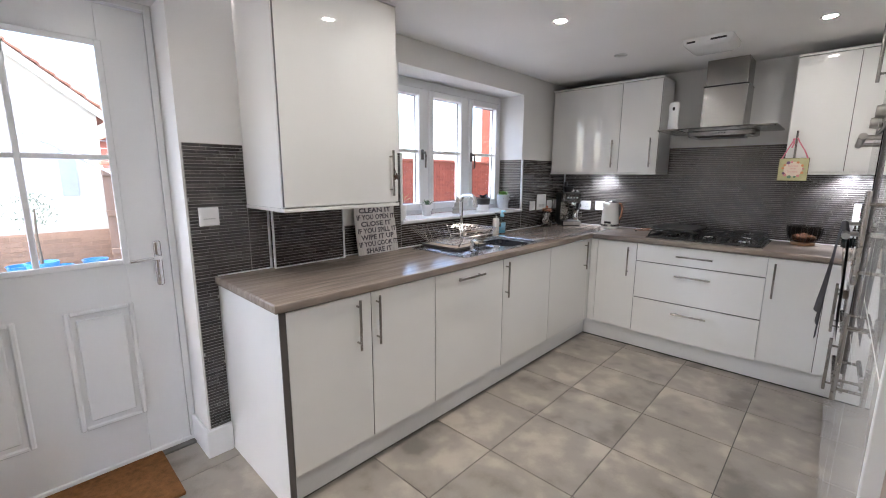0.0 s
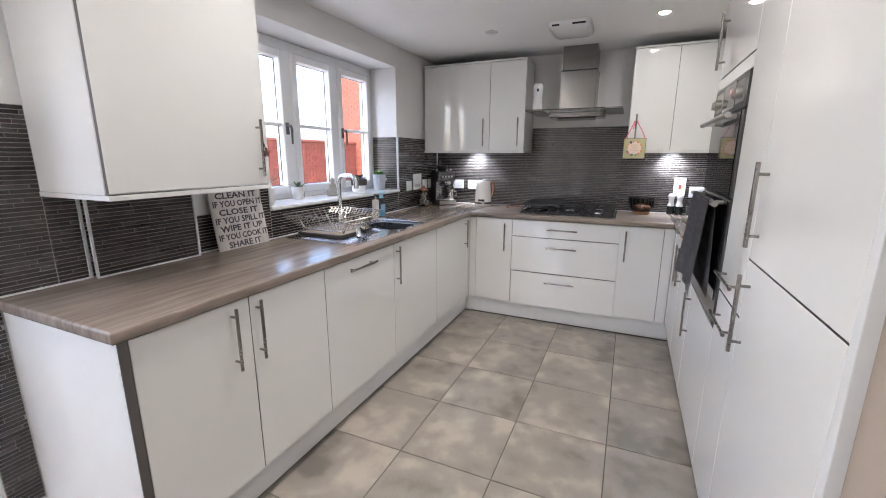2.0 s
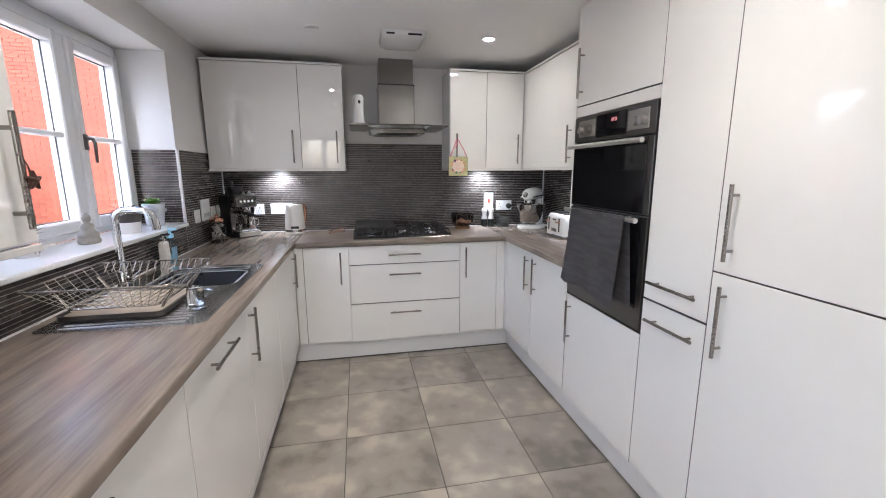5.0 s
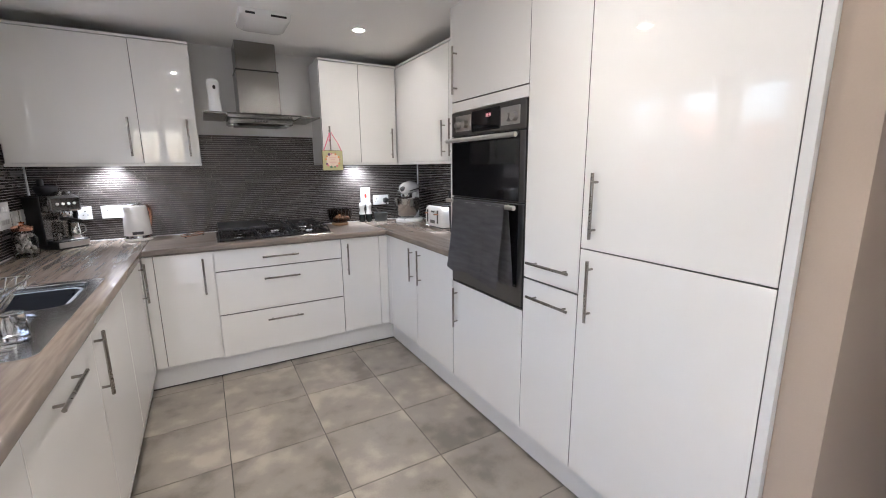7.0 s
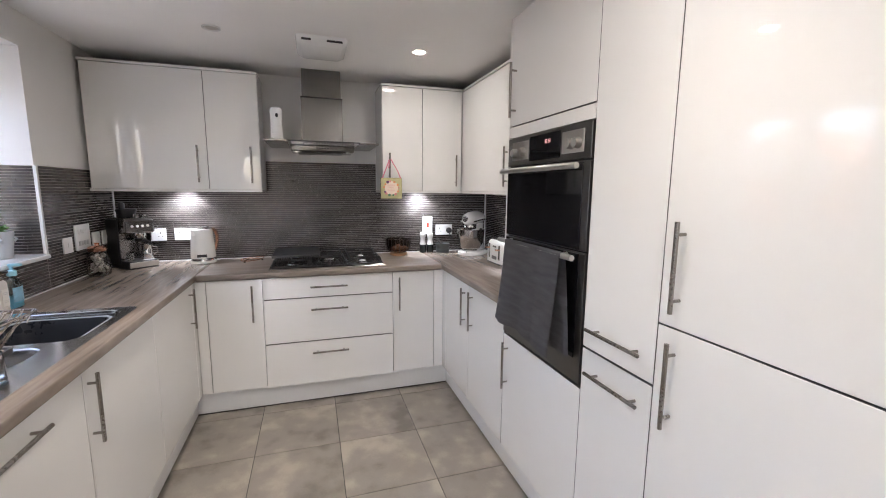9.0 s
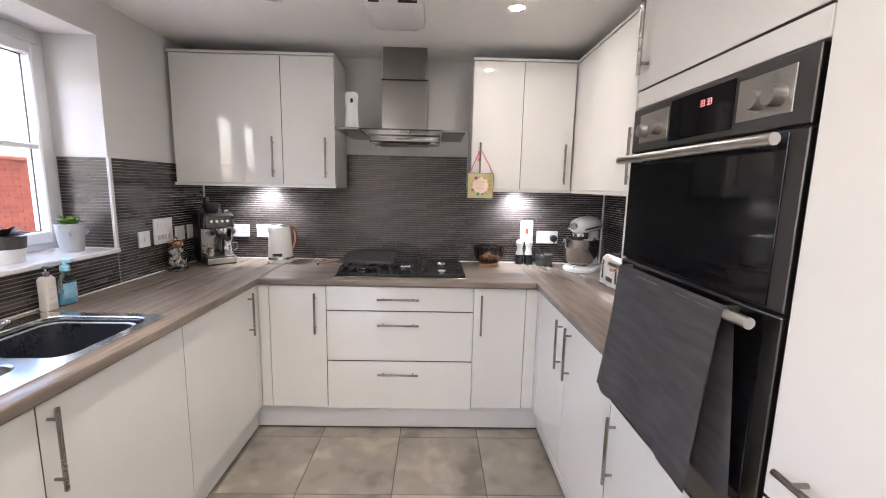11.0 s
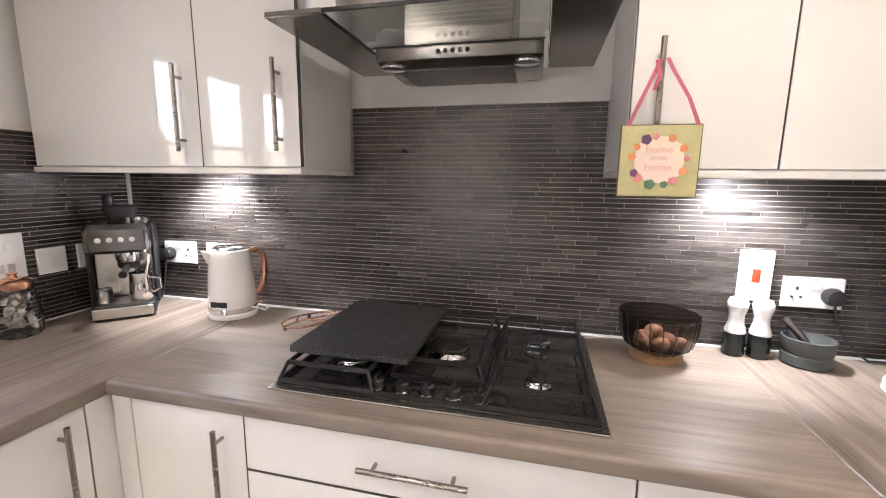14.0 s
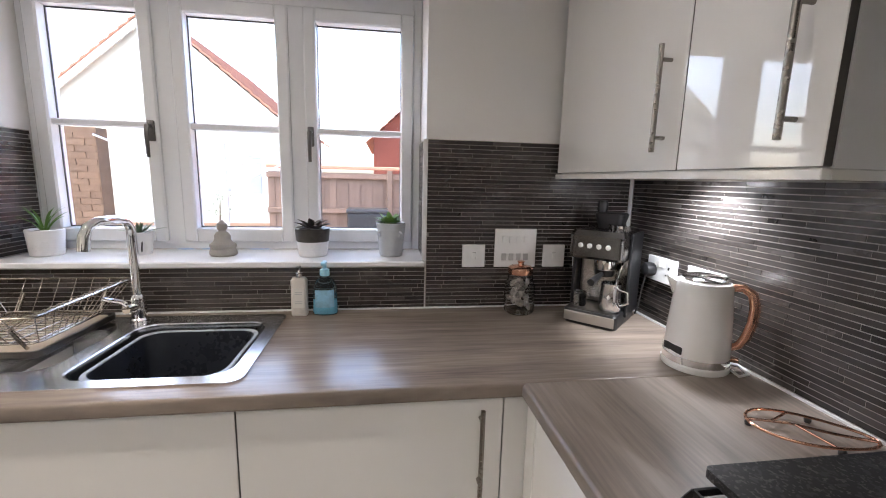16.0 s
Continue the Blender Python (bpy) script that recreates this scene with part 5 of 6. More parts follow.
kb = thing("knife_block", "black knife block with black-handled knives between toaster and microwave", "knife block", (0.48, 3.0, WT))
KY, KZ = 2.975, WT + 0.205
part("body", loft([[(0.395, KY - 0.045, WT), (0.590, KY - 0.045, WT), (0.590, KY + 0.050, WT), (0.395, KY + 0.050, WT)], [(0.395, KY - 0.030, KZ), (0.590, KY - 0.030, KZ), (0.590, KY + 0.065, KZ - 0.02), (0.395, KY + 0.065, KZ - 0.02)]]), BLACKP, kb)
for x, low, h in ((0.408, -0.05, 0.125), (0.442, 0.0, 0.105), (0.474, 0.0, 0.125), (0.520, 0.0, 0.135), (0.562, 0.0, 0.145)):
    a, b = Vector((x, KY + 0.008, KZ - 0.015 + low)), Vector((x - 0.034, KY + 0.030, KZ + h + low * 0.6))
    m = (a + b) / 2 + Vector((0.006, -0.004, 0))
    kn = part("knife", tube([a, a.lerp(m, 0.6), m, b.lerp(m, 0.3), b], [0.0085, 0.0105, 0.012, 0.0125, 0.009], 10), BLACKP, kb, "black knife handle", True)
    for k in (0.35, 0.65):
        c0 = a.lerp(b, k)
        part("rivet", box(c0.x - 0.003, c0.x + 0.003, c0.y - 0.0135, c0.y - 0.0115, c0.z - 0.003, c0.z + 0.003, 0.0008), STEEL, kn)

# ---- hood shelf and hanging picture ----
af = thing("air_freshener", "white plastic air freshener standing on the hood", "air freshener", (-1.02, 3.61, 1.7325))
part("body", lathe([(0.036, 0), (0.039, 0.004), (0.036, 0.06), (0.033, 0.11), (0.037, 0.16), (0.038, 0.185), (0.030, 0.202), (0.012, 0.209), (0, 0.21)], (-1.02, 3.61, 1.7325), 28, sy=0.8), WHITEP, af, smooth=True)
bm = lathe([(0.009, 0), (0.008, 0.003), (0, 0.004)], (0, 0, 0), 14, sy=1.5)
bmesh.ops.rotate(bm, verts=bm.verts, matrix=Matrix.Rotation(radians(90), 3, "X"))
bmesh.ops.translate(bm, verts=bm.verts, vec=(-1.015, 3.581, 1.7325 + 0.155))
part("nozzle", bm, BLACKP, af, "dark round nozzle")

PY = 3.628
pic = thing("hanging_plaque", "square floral plaque hung by pink ribbon from a handle", "plaque", (-0.272, PY, 1.357))
YEL = material("yellow_green_print", (0.50, 0.47, 0.24), 0.5, vary=0.15, scale=30, fine=200)
CRM = material("cream_print", (0.80, 0.66, 0.55), 0.5, vary=0.06, scale=30, fine=200)
PINK = material("pink_ribbon", (0.72, 0.22, 0.30), 0.6, vary=0.15, scale=30, fine=200, bump=0.2)
part("board", box(-0.349, -0.194, PY, PY + 0.008, 1.357, 1.506, 0.0015), material("dark_board_edge", (0.12, 0.10, 0.05), 0.6), pic)
part("print", box(-0.3465, -0.1965, PY - 0.0015, PY + 0.001, 1.3595, 1.5035), YEL, pic)
bm = lathe([(0.050, 0), (0.050, 0.001)], (0, 0, 0), 10)
for i, v in enumerate(bm.verts):
    v.co.x *= 1 + 0.10 * math.sin(i * 2.4)
bmesh.ops.rotate(bm, verts=bm.verts, matrix=Matrix.Rotation(radians(90), 3, "X"))
bmesh.ops.translate(bm, verts=bm.verts, vec=(-0.272, PY - 0.0016, 1.434))
part("centre", bm, CRM, pic, "cream centre")
FLOW = [material("flower_" + n, c, 0.5, vary=0.2, scale=60, fine=300) for n, c in (("purple", (0.14, 0.06, 0.13)), ("orange", (0.72, 0.28, 0.12)), ("pink", (0.66, 0.25, 0.26)), ("green", (0.10, 0.20, 0.12)))]
for k, (a, r, m) in enumerate(((120, 0.013, 0), (100, 0.009, 2), (65, 0.010, 1), (30, 0.010, 1), (5, 0.008, 2), (-25, 0.010, 1), (-55, 0.011, 2), (-75, 0.009, 3), (-105, 0.013, 3), (-135, 0.012, 2), (-150, 0.010, 0), (170, 0.010, 1), (145, 0.009, 1))):
    bm = bmesh.new()
    for j in range(5):
        b = a * math.pi / 180
        lathe([(r * 0.55, 0), (r * 0.55, 0.0008)], (0.053 * math.cos(b) + r * 0.5 * math.cos(j * 1.257), 0.050 * math.sin(b) + r * 0.5 * math.sin(j * 1.257), 0.0002 * j), 8, bm)
    bmesh.ops.rotate(bm, verts=bm.verts, matrix=Matrix.Rotation(radians(90), 3, "X"))
    bmesh.ops.translate(bm, verts=bm.verts, vec=(-0.272, PY - 0.0022, 1.432))
    bmesh.ops.scale(bm, verts=bm.verts, vec=(0.8, 1, 0.8), space=Matrix.Translation((0.272 - 0.053 * math.cos(b), 0, -1.432 - 0.050 * math.sin(b))))
    part("flower", bm, FLOW[m], pic)
SCRIPT = material("pale_pink_script", (0.74, 0.48, 0.42), 0.6, vary=0.1)


def ribbon(points, w=0.0085):
    bm = bmesh.new()
    rows = [(bm.verts.new((x - w / 2, y, z)), bm.verts.new((x + w / 2, y, z))) for x, y, z in points]
    for a, b in zip(rows, rows[1:]):
        bm.faces.new((a[0], a[1], b[1], b[0]))
    bmesh.ops.solidify(bm, geom=bm.faces[:], thickness=0.001)
    return bm


part("ribbon", ribbon([(-0.336, PY - 0.002, 1.502), (-0.315, PY - 0.004, 1.555), (-0.292, PY + 0.002, 1.610), (-0.281, PY + 0.006, 1.634)]), PINK, pic, "pink ribbon")
part("ribbon", ribbon([(-0.203, PY - 0.002, 1.502), (-0.226, PY - 0.004, 1.555), (-0.258, PY + 0.002, 1.610), (-0.270, PY + 0.006, 1.636)]), PINK, pic, "pink ribbon")
part("ribbon", ribbon([(-0.290, PY + 0.002, 1.632), (-0.284, PY - 0.003, 1.600), (-0.292, PY - 0.002, 1.572)]), PINK, pic, "pink ribbon")
DKB = material("dark_brown_ornament", (0.06, 0.025, 0.015), 0.6, vary=0.3)
orn = thing("hanging_ornament", "small dark brown ornament tied to a handle", "ornament", (-1.694, 1.408, 1.37))
part("cord", tube([(-1.702, 1.396, 1.43), (-1.694, 1.405, 1.41), (-1.694, 1.41, 1.39)], 0.0018, 6), DKB, orn)
bm = bmesh.new()
for a in range(5):
    b = a * 1.257 + 0.3
    tube([(-1.692, 1.412, 1.378), (-1.692, 1.412 + 0.020 * math.cos(b), 1.378 + 0.020 * math.sin(b))], [0.008, 0.003], 8, bm)
part("star", bm, DKB, orn, smooth=True)

# ---- sign with writing ----
INK = material("dark_lettering", (0.05, 0.04, 0.055), 0.7, vary=0.2, scale=60, fine=300)
SIGN = material("whitewashed_board", (0.56, 0.53, 0.51), 0.6, vary=0.32, scale=9, fine=70, bump=0.15, stretch=(2.5, 1, 0.5))
sg = new("wooden_sign")
sg.matrix_basis = pose(-2.060, 1.576, WT + 0.0005, 0, 0, 90) @ pose(0, 0, 0, -9, 0, 0)
OFF[sg] = Vector((0, 0, 0))
tagged(sg, "whitewashed wooden sign with black kitchen rules, leaning on tiles", "sign")
part("board", box(-0.152, 0.152, 0.0, 0.012, 0.0, 0.292, 0.001), SIGN, sg)


def lettering(text, width, height):
    cu = bpy.data.curves.new("letters", "FONT")
    cu.body, cu.size, cu.align_x, cu.extrude, cu.offset = text, 1.0, "CENTER", 0.0, 0.028
    cu.resolution_u = 2
    tmp = bpy.data.objects.new("letters", cu)
    scene.collection.objects.link(tmp)
    bpy.context.view_layer.update()
    me = bpy.data.meshes.new_from_object(tmp.evaluated_get(bpy.context.evaluated_depsgraph_get()))
    bpy.data.objects.remove(tmp)
    bm = bmesh.new()
    bm.from_mesh(me)
    bpy.data.meshes.remove(me)
    xs, ys = [v.co.x for v in bm.verts], [v.co.y for v in bm.verts]
    sx, sy = width / (max(xs) - min(xs)), height / (max(ys) - min(ys))
    for v in bm.verts:
        v.co = ((v.co.x - (max(xs) + min(xs)) / 2) * sx, -0.0012, (v.co.y - min(ys)) * sy)
    return bm


for k, (text, w) in enumerate((("SHARE IT", 0.190), ("IF YOU COOK IT", 0.285), ("WIPE IT UP", 0.245), ("IF YOU SPILL IT", 0.285), ("CLOSE IT", 0.225), ("IF YOU OPEN IT", 0.280), ("CLEAN IT", 0.235))):
    bm = lettering(text, w * 1.03, 0.031)
    bmesh.ops.translate(bm, verts=bm.verts, vec=(0.004 * (k % 2), 0, 0.007 + 0.0408 * k))
    tagged(part("text_line", bm, INK, sg, "dark painted capital letters"), kind="stuff")

for text, w, h, z in (("home", 0.052, 0.015, 1.448), ("sweet", 0.032, 0.010, 1.433), ("home", 0.052, 0.015, 1.412)):
    bm = lettering(text, w, h)
    bmesh.ops.translate(bm, verts=bm.verts, vec=(-0.272, PY - 0.0022, z))
    tagged(part("text_line", bm, SCRIPT, pic, "faint pink lettering"), kind="stuff")

# ---- by the sink ----
dr = thing("dish_rack", "wire dish drying rack on a grey drip tray", "dish rack", (-1.86, 2.03, WT + 0.008))
tray = [[(x, y, WT + z) for x, y in rounded(-2.015 + k, -1.700 - k, 1.885 + k, 2.205 - k, 0.02, 4)] for z, k in ((0.009, 0.01), (0.016, 0.0), (0.032, 0.0), (0.032, 0.006), (0.024, 0.010))]
part("drip_tray", loft(tray), DSTEEL, dr, "dark grey drip tray", True)
part("drip_mat", loft([[(x, y, WT + z) for x, y in rounded(-2.00, -1.715, 1.90, 2.19, 0.015, 3)] for z in (0.0245, 0.029)]), material("beige_mat", (0.44, 0.37, 0.29), 0.8, vary=0.1, scale=20, fine=150, bump=0.2), dr, "beige absorbent mat")
WIRE = material("nickel_wire", (0.46, 0.42, 0.37), 0.22, 1.0, vary=0.06, bump=0.0)
ZR0, ZR1 = WT + 0.045, WT + 0.135
low = rounded(-1.995, -1.725, 1.915, 2.185, 0.02, 3)
top = rounded(-2.055, -1.650, 1.815, 2.240, 0.02, 3)
part("rim", tube([(x, y, ZR1) for x, y in top], 0.0034, 8, closed=True), WIRE, dr, smooth=True)
part("lower_rim", tube([(x, y, ZR0) for x, y in low], 0.003, 8, closed=True), WIRE, dr, smooth=True)
for k in range(13):
    x = -1.985 + 0.25 * k / 12
    xt = -2.045 + 0.385 * k / 12
    part("wire", tube([(xt, 1.817, ZR1), (x, 1.917, ZR0), (x, 2.183, ZR0), (xt, 2.238, ZR1)], 0.0017, 6), WIRE, dr)
for k in range(6):
    y = 1.93 + 0.24 * k / 5
    part("wire", tube([(-2.05, y, ZR1), (-1.993, y, ZR0), (-1.727, y, ZR0), (-1.652, y, ZR1)], 0.0017, 6), WIRE, dr)
for k in range(16):
    x = -2.03 + 0.36 * k / 15
    part("plate_wire", tube([(x, 2.24, ZR1), (x + 0.012, 2.225, ZR1 + 0.004), (x + 0.014, 2.185, ZR1 - 0.028)], 0.0021, 6), WIRE, dr)
for y in (1.935, 2.165):
    for s0, s1 in (((-2.03, ZR1 - 0.04), (-1.99, WT + 0.033)), ((-1.68, ZR1 - 0.04), (-1.722, WT + 0.033))):
        part("leg", tube([(s0[0], y, s0[1]), (s1[0], y, s1[1])], 0.0045, 8), WIRE, dr)
gl = thing("drinking_glass", "small clear drinking glass upside down on the drainer", "glass", (-1.635, 1.985, WT + 0.0095))
part("glass", lathe([(0.030, 0), (0.031, 0.002), (0.026, 0.075), (0, 0.076), (0, 0.070), (0.0235, 0.069), (0.0285, 0.002), (0.030, 0)], (-1.635, 1.985, WT + 0.0095), 24), GLASS, gl, smooth=True)

so = thing("hand_lotion", "pale beige pump bottle of hand lotion", "bottle", (-2.045, 2.762, WT), group="bottles by the sink")
part("bottle", loft([[(x, y, WT + z) for x, y in rounded(-2.063 + k, -2.027 - k, 2.735 + k, 2.789 - k, 0.010, 4)] for z, k in ((0, 0.003), (0.004, 0), (0.125, 0), (0.135, 0.006))]), material("pale_beige_bottle", (0.60, 0.57, 0.53), 0.3, vary=0.05), so, smooth=True)
part("label", box(-2.0265, -2.0255, 2.743, 2.781, WT + 0.03, WT + 0.10), material("cream_label", (0.70, 0.68, 0.64), 0.5, vary=0.04), so)
for z in (0.045, 0.052, 0.078, 0.085):
    part("print_line", box(-2.0254, -2.0248, 2.750, 2.774, WT + z, WT + z + 0.002), GREYP, so)
bm = lathe([(0.012, 0.135), (0.013, 0.15), (0.006, 0.152), (0.006, 0.165)], (-2.045, 2.762, WT), 16)
part("collar", bm, CHROME, so, smooth=True)
part("pump", box(-2.052, -2.010, 2.755, 2.769, WT + 0.165, WT + 0.175, 0.003, 2), BLACKP, so, "black pump head")
so = thing("hand_soap", "clear blue hand soap bottle with pale blue pump", "bottle", (-2.045, 2.848, WT), group="bottles by the sink")
part("bottle", loft([[(-2.045 + 0.020 * w2 * math.cos(a), 2.848 + 0.042 * w2 * math.sin(a), WT + z) for a in [2 * math.pi * i / 28 for i in range(28)]] for z, w2 in ((0.002, 0.93), (0.008, 1.0), (0.10, 0.95), (0.122, 0.75), (0.134, 0.42), (0.142, 0.36))]), glass("blue_soap_plastic", (0.70, 0.88, 0.95), 0.05, 1.3), so, smooth=True)
part("liquid", loft([[(-2.045 + 0.0175 * w2 * math.cos(a), 2.848 + 0.039 * w2 * math.sin(a), WT + z) for a in [2 * math.pi * i / 24 for i in range(24)]] for z, w2 in ((0.005, 0.93), (0.010, 1.0), (0.055, 0.98))]), material("blue_liquid", (0.25, 0.60, 0.78), 0.2, vary=0.05), so, "blue liquid soap", True)
part("label", loft([[(-2.045 + 0.0208 * math.cos(a), 2.848 + 0.0435 * math.sin(a), WT + z) for a in [radians(-48 + 96 * i / 12) for i in range(13)]] + [(-2.045 + 0.0200 * math.cos(a), 2.848 + 0.0428 * math.sin(a), WT + z) for a in [radians(48 - 96 * i / 12) for i in range(13)]] for z in (0.03, 0.092)]), material("blue_label", (0.26, 0.50, 0.68), 0.4, vary=0.25, scale=40, fine=120), so, "blue printed label")
PB = material("pale_blue_plastic", (0.35, 0.68, 0.82), 0.3, vary=0.05)
bm = lathe([(0.016, 0.140), (0.017, 0.142), (0.016, 0.162), (0.007, 0.166), (0.007, 0.182)], (-2.045, 2.848, WT), 18)
box(-2.054, -2.008, 2.840, 2.856, WT + 0.180, WT + 0.192, 0.004, 2, bm=bm)
part("pump", bm, PB, so, "pale blue pump", True)

# ---- window sill ----
LEAF = material("succulent_green", (0.09, 0.15, 0.085), 0.5, vary=0.3, scale=20, fine=120, per_piece=0.5)
LEAFB = material("bright_green_leaf", (0.12, 0.27, 0.04), 0.45, vary=0.3, scale=20, fine=120, per_piece=0.5)
LEAFD = material("dark_purple_leaf", (0.055, 0.05, 0.045), 0.5, vary=0.4, scale=20, fine=120, per_piece=0.7)
SOIL = material("potting_soil", (0.03, 0.022, 0.015), 0.95, vary=0.4, scale=60, fine=200, bump=0.6)
POTW = material("white_ceramic", (0.76, 0.75, 0.74), 0.3, vary=0.03)
POTG = material("pale_grey_ceramic", (0.50, 0.52, 0.54), 0.5, vary=0.06, scale=20)


def blade(bm, p, yaw, lift, length, width, curl=0.5, n=6, thick=0.35):
    """One fleshy pointed leaf."""
    rows, q, ang = [], Vector(p), lift
    d = Vector((math.cos(yaw), math.sin(yaw), 0))
    side = Vector((-d.y, d.x, 0))
    for i in range(n + 1):
        s = i / n
        w = width * (0.45 + 1.1 * s - 1.55 * s * s) * (1.0 if i < n else 0.02)
        up = (Vector((0, 0, 1)) * math.cos(ang) - d * math.sin(ang)) * w * thick
        rows.append([bm.verts.new(q + side * w), bm.verts.new(q + up * 0.4), bm.verts.new(q - side * w), bm.verts.new(q - up)])
        q = q + (d * math.cos(ang) + Vector((0, 0, 1)) * math.sin(ang)) * length / n
        ang -= curl / n
    for a, b in zip(rows, rows[1:]):
        for i in range(4):
            bm.faces.new((a[i], a[(i + 1) % 4], b[(i + 1) % 4], b[i]))
    bm.faces.new(rows[0][::-1])
    bm.faces.new(rows[-1])


def plant(label, x, y, profile, pot_mat, leaf_mat, leaves, seed, soil_z, soil_r):
    rng = random.Random(seed)
    p = thing("potted_plant", label, "potted plant", (x, y, ZS), group="plants on the window sill")
    pot = part("pot", lathe(profile, (x, y, ZS), 32), pot_mat, p, smooth=True)
    part("soil", lathe([(soil_r, 0), (soil_r, 0.004), (0, 0.008)], (x, y, ZS + soil_z), 20), SOIL, p)
    for yaw, lift, ln, w, curl in leaves:
        bm = bmesh.new()
        blade(bm, (x + 0.012 * math.cos(yaw) * rng.random(), y + 0.012 * math.sin(yaw) * rng.random(), ZS + soil_z + 0.004), yaw + rng.uniform(-0.2, 0.2), lift + rng.uniform(-0.15, 0.15), ln * rng.uniform(0.85, 1.15), w, curl)
        part("leaf", bm, leaf_mat, p, smooth=True)
    return p, pot


def potprof(r0, r1, h, t=0.006):
    return [(r0 * 0.92, 0.0), (r0, 0.004), (r1, h - 0.003), (r1 - t * 0.5, h), (r1 - t, h - 0.004), (r0 - t, 0.012), (0, 0.011)]


GA = 2.399
ros = [(i * GA, 1.35 - 0.075 * i, 0.045 + 0.0016 * i, 0.009, 0.3) for i in range(16)]
p, pot = plant("spiky green succulent in white pot with black facet", -2.245, 2.168, potprof(0.034, 0.042, 0.082), POTW, LEAF, [(a, l, n * 1.15, w, c) for a, l, n, w, c in ros], 1, 0.070, 0.036)
bm = loft([[(-2.245 + (0.0385 + 0.0045 * (z / 0.082 - 0.5) * 1.8 + o) * math.cos(a), 2.168 + (0.0385 + 0.0045 * (z / 0.082 - 0.5) * 1.8 + o) * math.sin(a), ZS + z) for a, z in ((-0.35, 0.012), (0.55, 0.012), (0.62, 0.05), (0.05, 0.03))] for o in (0.0, 0.0012)])
part("facet", bm, BLACKP, pot, "black triangular facet")
plant("feathery green seedling in wide white pot", -2.222, 1.876, potprof(0.048, 0.054, 0.092), POTW, LEAFB, [(i * GA, 1.45 - 0.05 * i, 0.10 + 0.004 * (i % 5), 0.006, 0.9) for i in range(14)], 2, 0.080, 0.047)
p, pot = plant("dark leafy succulent in two-tone grey and white pot", -2.205, 2.785, potprof(0.052, 0.063, 0.104), POTW, LEAFD, [(i * GA, 1.1 - 0.045 * i, 0.066, 0.020, 0.8) for i in range(22)], 3, 0.094, 0.055)
part("dark_band", lathe([(0.0582, 0.056), (0.0592, 0.057), (0.0638, 0.1035), (0.0630, 0.1045)], (-2.205, 2.785, ZS), 32), material("dark_grey_glaze", (0.06, 0.055, 0.05), 0.4, vary=0.3, scale=30), pot, "dark grey dipped band", True)
p, pot = plant("bright green succulent in pale grey bucket pot", -2.205, 3.078, potprof(0.044, 0.056, 0.128), POTG, LEAFB, [(i * GA, 1.2 - 0.04 * i, 0.052, 0.022, 0.6) for i in range(24)], 4, 0.118, 0.048)
for a in (-0.9, 0.7):
    part("lug", tube([(-2.205 + r * math.cos(a), 3.078 + r * math.sin(a), ZS + z) for r, z in ((0.053, 0.096), (0.063, 0.091), (0.052, 0.077))], 0.0055, 8), POTG, pot)
STONE = material("grey_stone", (0.36, 0.34, 0.31), 0.8, vary=0.15, scale=40, fine=200, bump=0.2)
bm = lathe([(r * 1.25, z * 1.12) for r, z in ((0.034, 0), (0.038, 0.004), (0.039, 0.012), (0.036, 0.019), (0.034, 0.024), (0.037, 0.030), (0.036, 0.038), (0.027, 0.046), (0.022, 0.054), (0.0225, 0.066), (0.018, 0.075), (0.009, 0.081), (0.013, 0.087), (0.0155, 0.096), (0.013, 0.106), (0.006, 0.111), (0.005, 0.116), (0, 0.118))], (-2.205, 2.465, ZS), 24, sx=0.8)
single("stone_statuette", bm, STONE, "small grey stone seated figure on the window sill", "statuette", smooth=True)

# ---- door mat ----
bm = box(-2.345, -1.945, -0.40, 0.395, 0.0, 0.016, 0.004, 2)
mat_ob = single("door_mat", bm, COIR, "brown coir door mat by the back door", "door mat")

# ---- garden, seen through the glass ----
g = structure("ground", box(-400, 400, -400, 400, -0.5, -0.16), GRASS, "pale paved garden ground", "ground")


def brickwork(ob, axis, at, u0, u1, z0, z1, out, mat=BRICK):
    """Stretcher-bond bricks proud of a mortar face, joined."""
    rng = random.Random(4)
    verts, faces = [], []
    r, z = 0, z0
    while z + 0.065 <= z1 + 0.001:
        u = u0 - (0.1125 if r % 2 else 0)
        while u < u1:
            a, b = max(u, u0), min(u + 0.215, u1)
            u += 0.225
            if b - a < 0.02:
                continue
            lo, hi = sorted((at, at + out * (0.006 + rng.uniform(0, 0.003))))
            k = len(verts)
            if axis == "y":
                verts += [(x, y, zz) for y in (lo, hi) for x, zz in ((a, z), (b, z), (b, z + 0.065), (a, z + 0.065))]
            else:
                verts += [(x, y, zz) for x in (lo, hi) for y, zz in ((a, z), (b, z), (b, z + 0.065), (a, z + 0.065))]
            faces += [(k, k + 1, k + 2, k + 3), (k + 7, k + 6, k + 5, k + 4), (k, k + 4, k + 5, k + 1), (k + 1, k + 5, k + 6, k + 2), (k + 2, k + 6, k + 7, k + 3), (k + 3, k + 7, k + 4, k)]
        z += 0.075
        r += 1
    me = bpy.data.meshes.new("bricks")
    me.from_pydata([Vector(v) - OFF[ob] for v in verts], [], faces)
    bm = bmesh.new()
    bm.from_mesh(me)
    bmesh.ops.recalc_face_normals(bm, faces=bm.faces)
    bm.to_mesh(me)
    bm.free()
    me.materials.append(mat)
    o = new("bricks", me)
    o.parent = ob
    return tagged(o, "red facing bricks", kind="stuff")


def prism(x0, x1, prof):
    """A prism along x over a (y, z) outline."""
    return loft([[(x0, y, z) for y, z in prof], [(x1, y, z) for y, z in prof]])


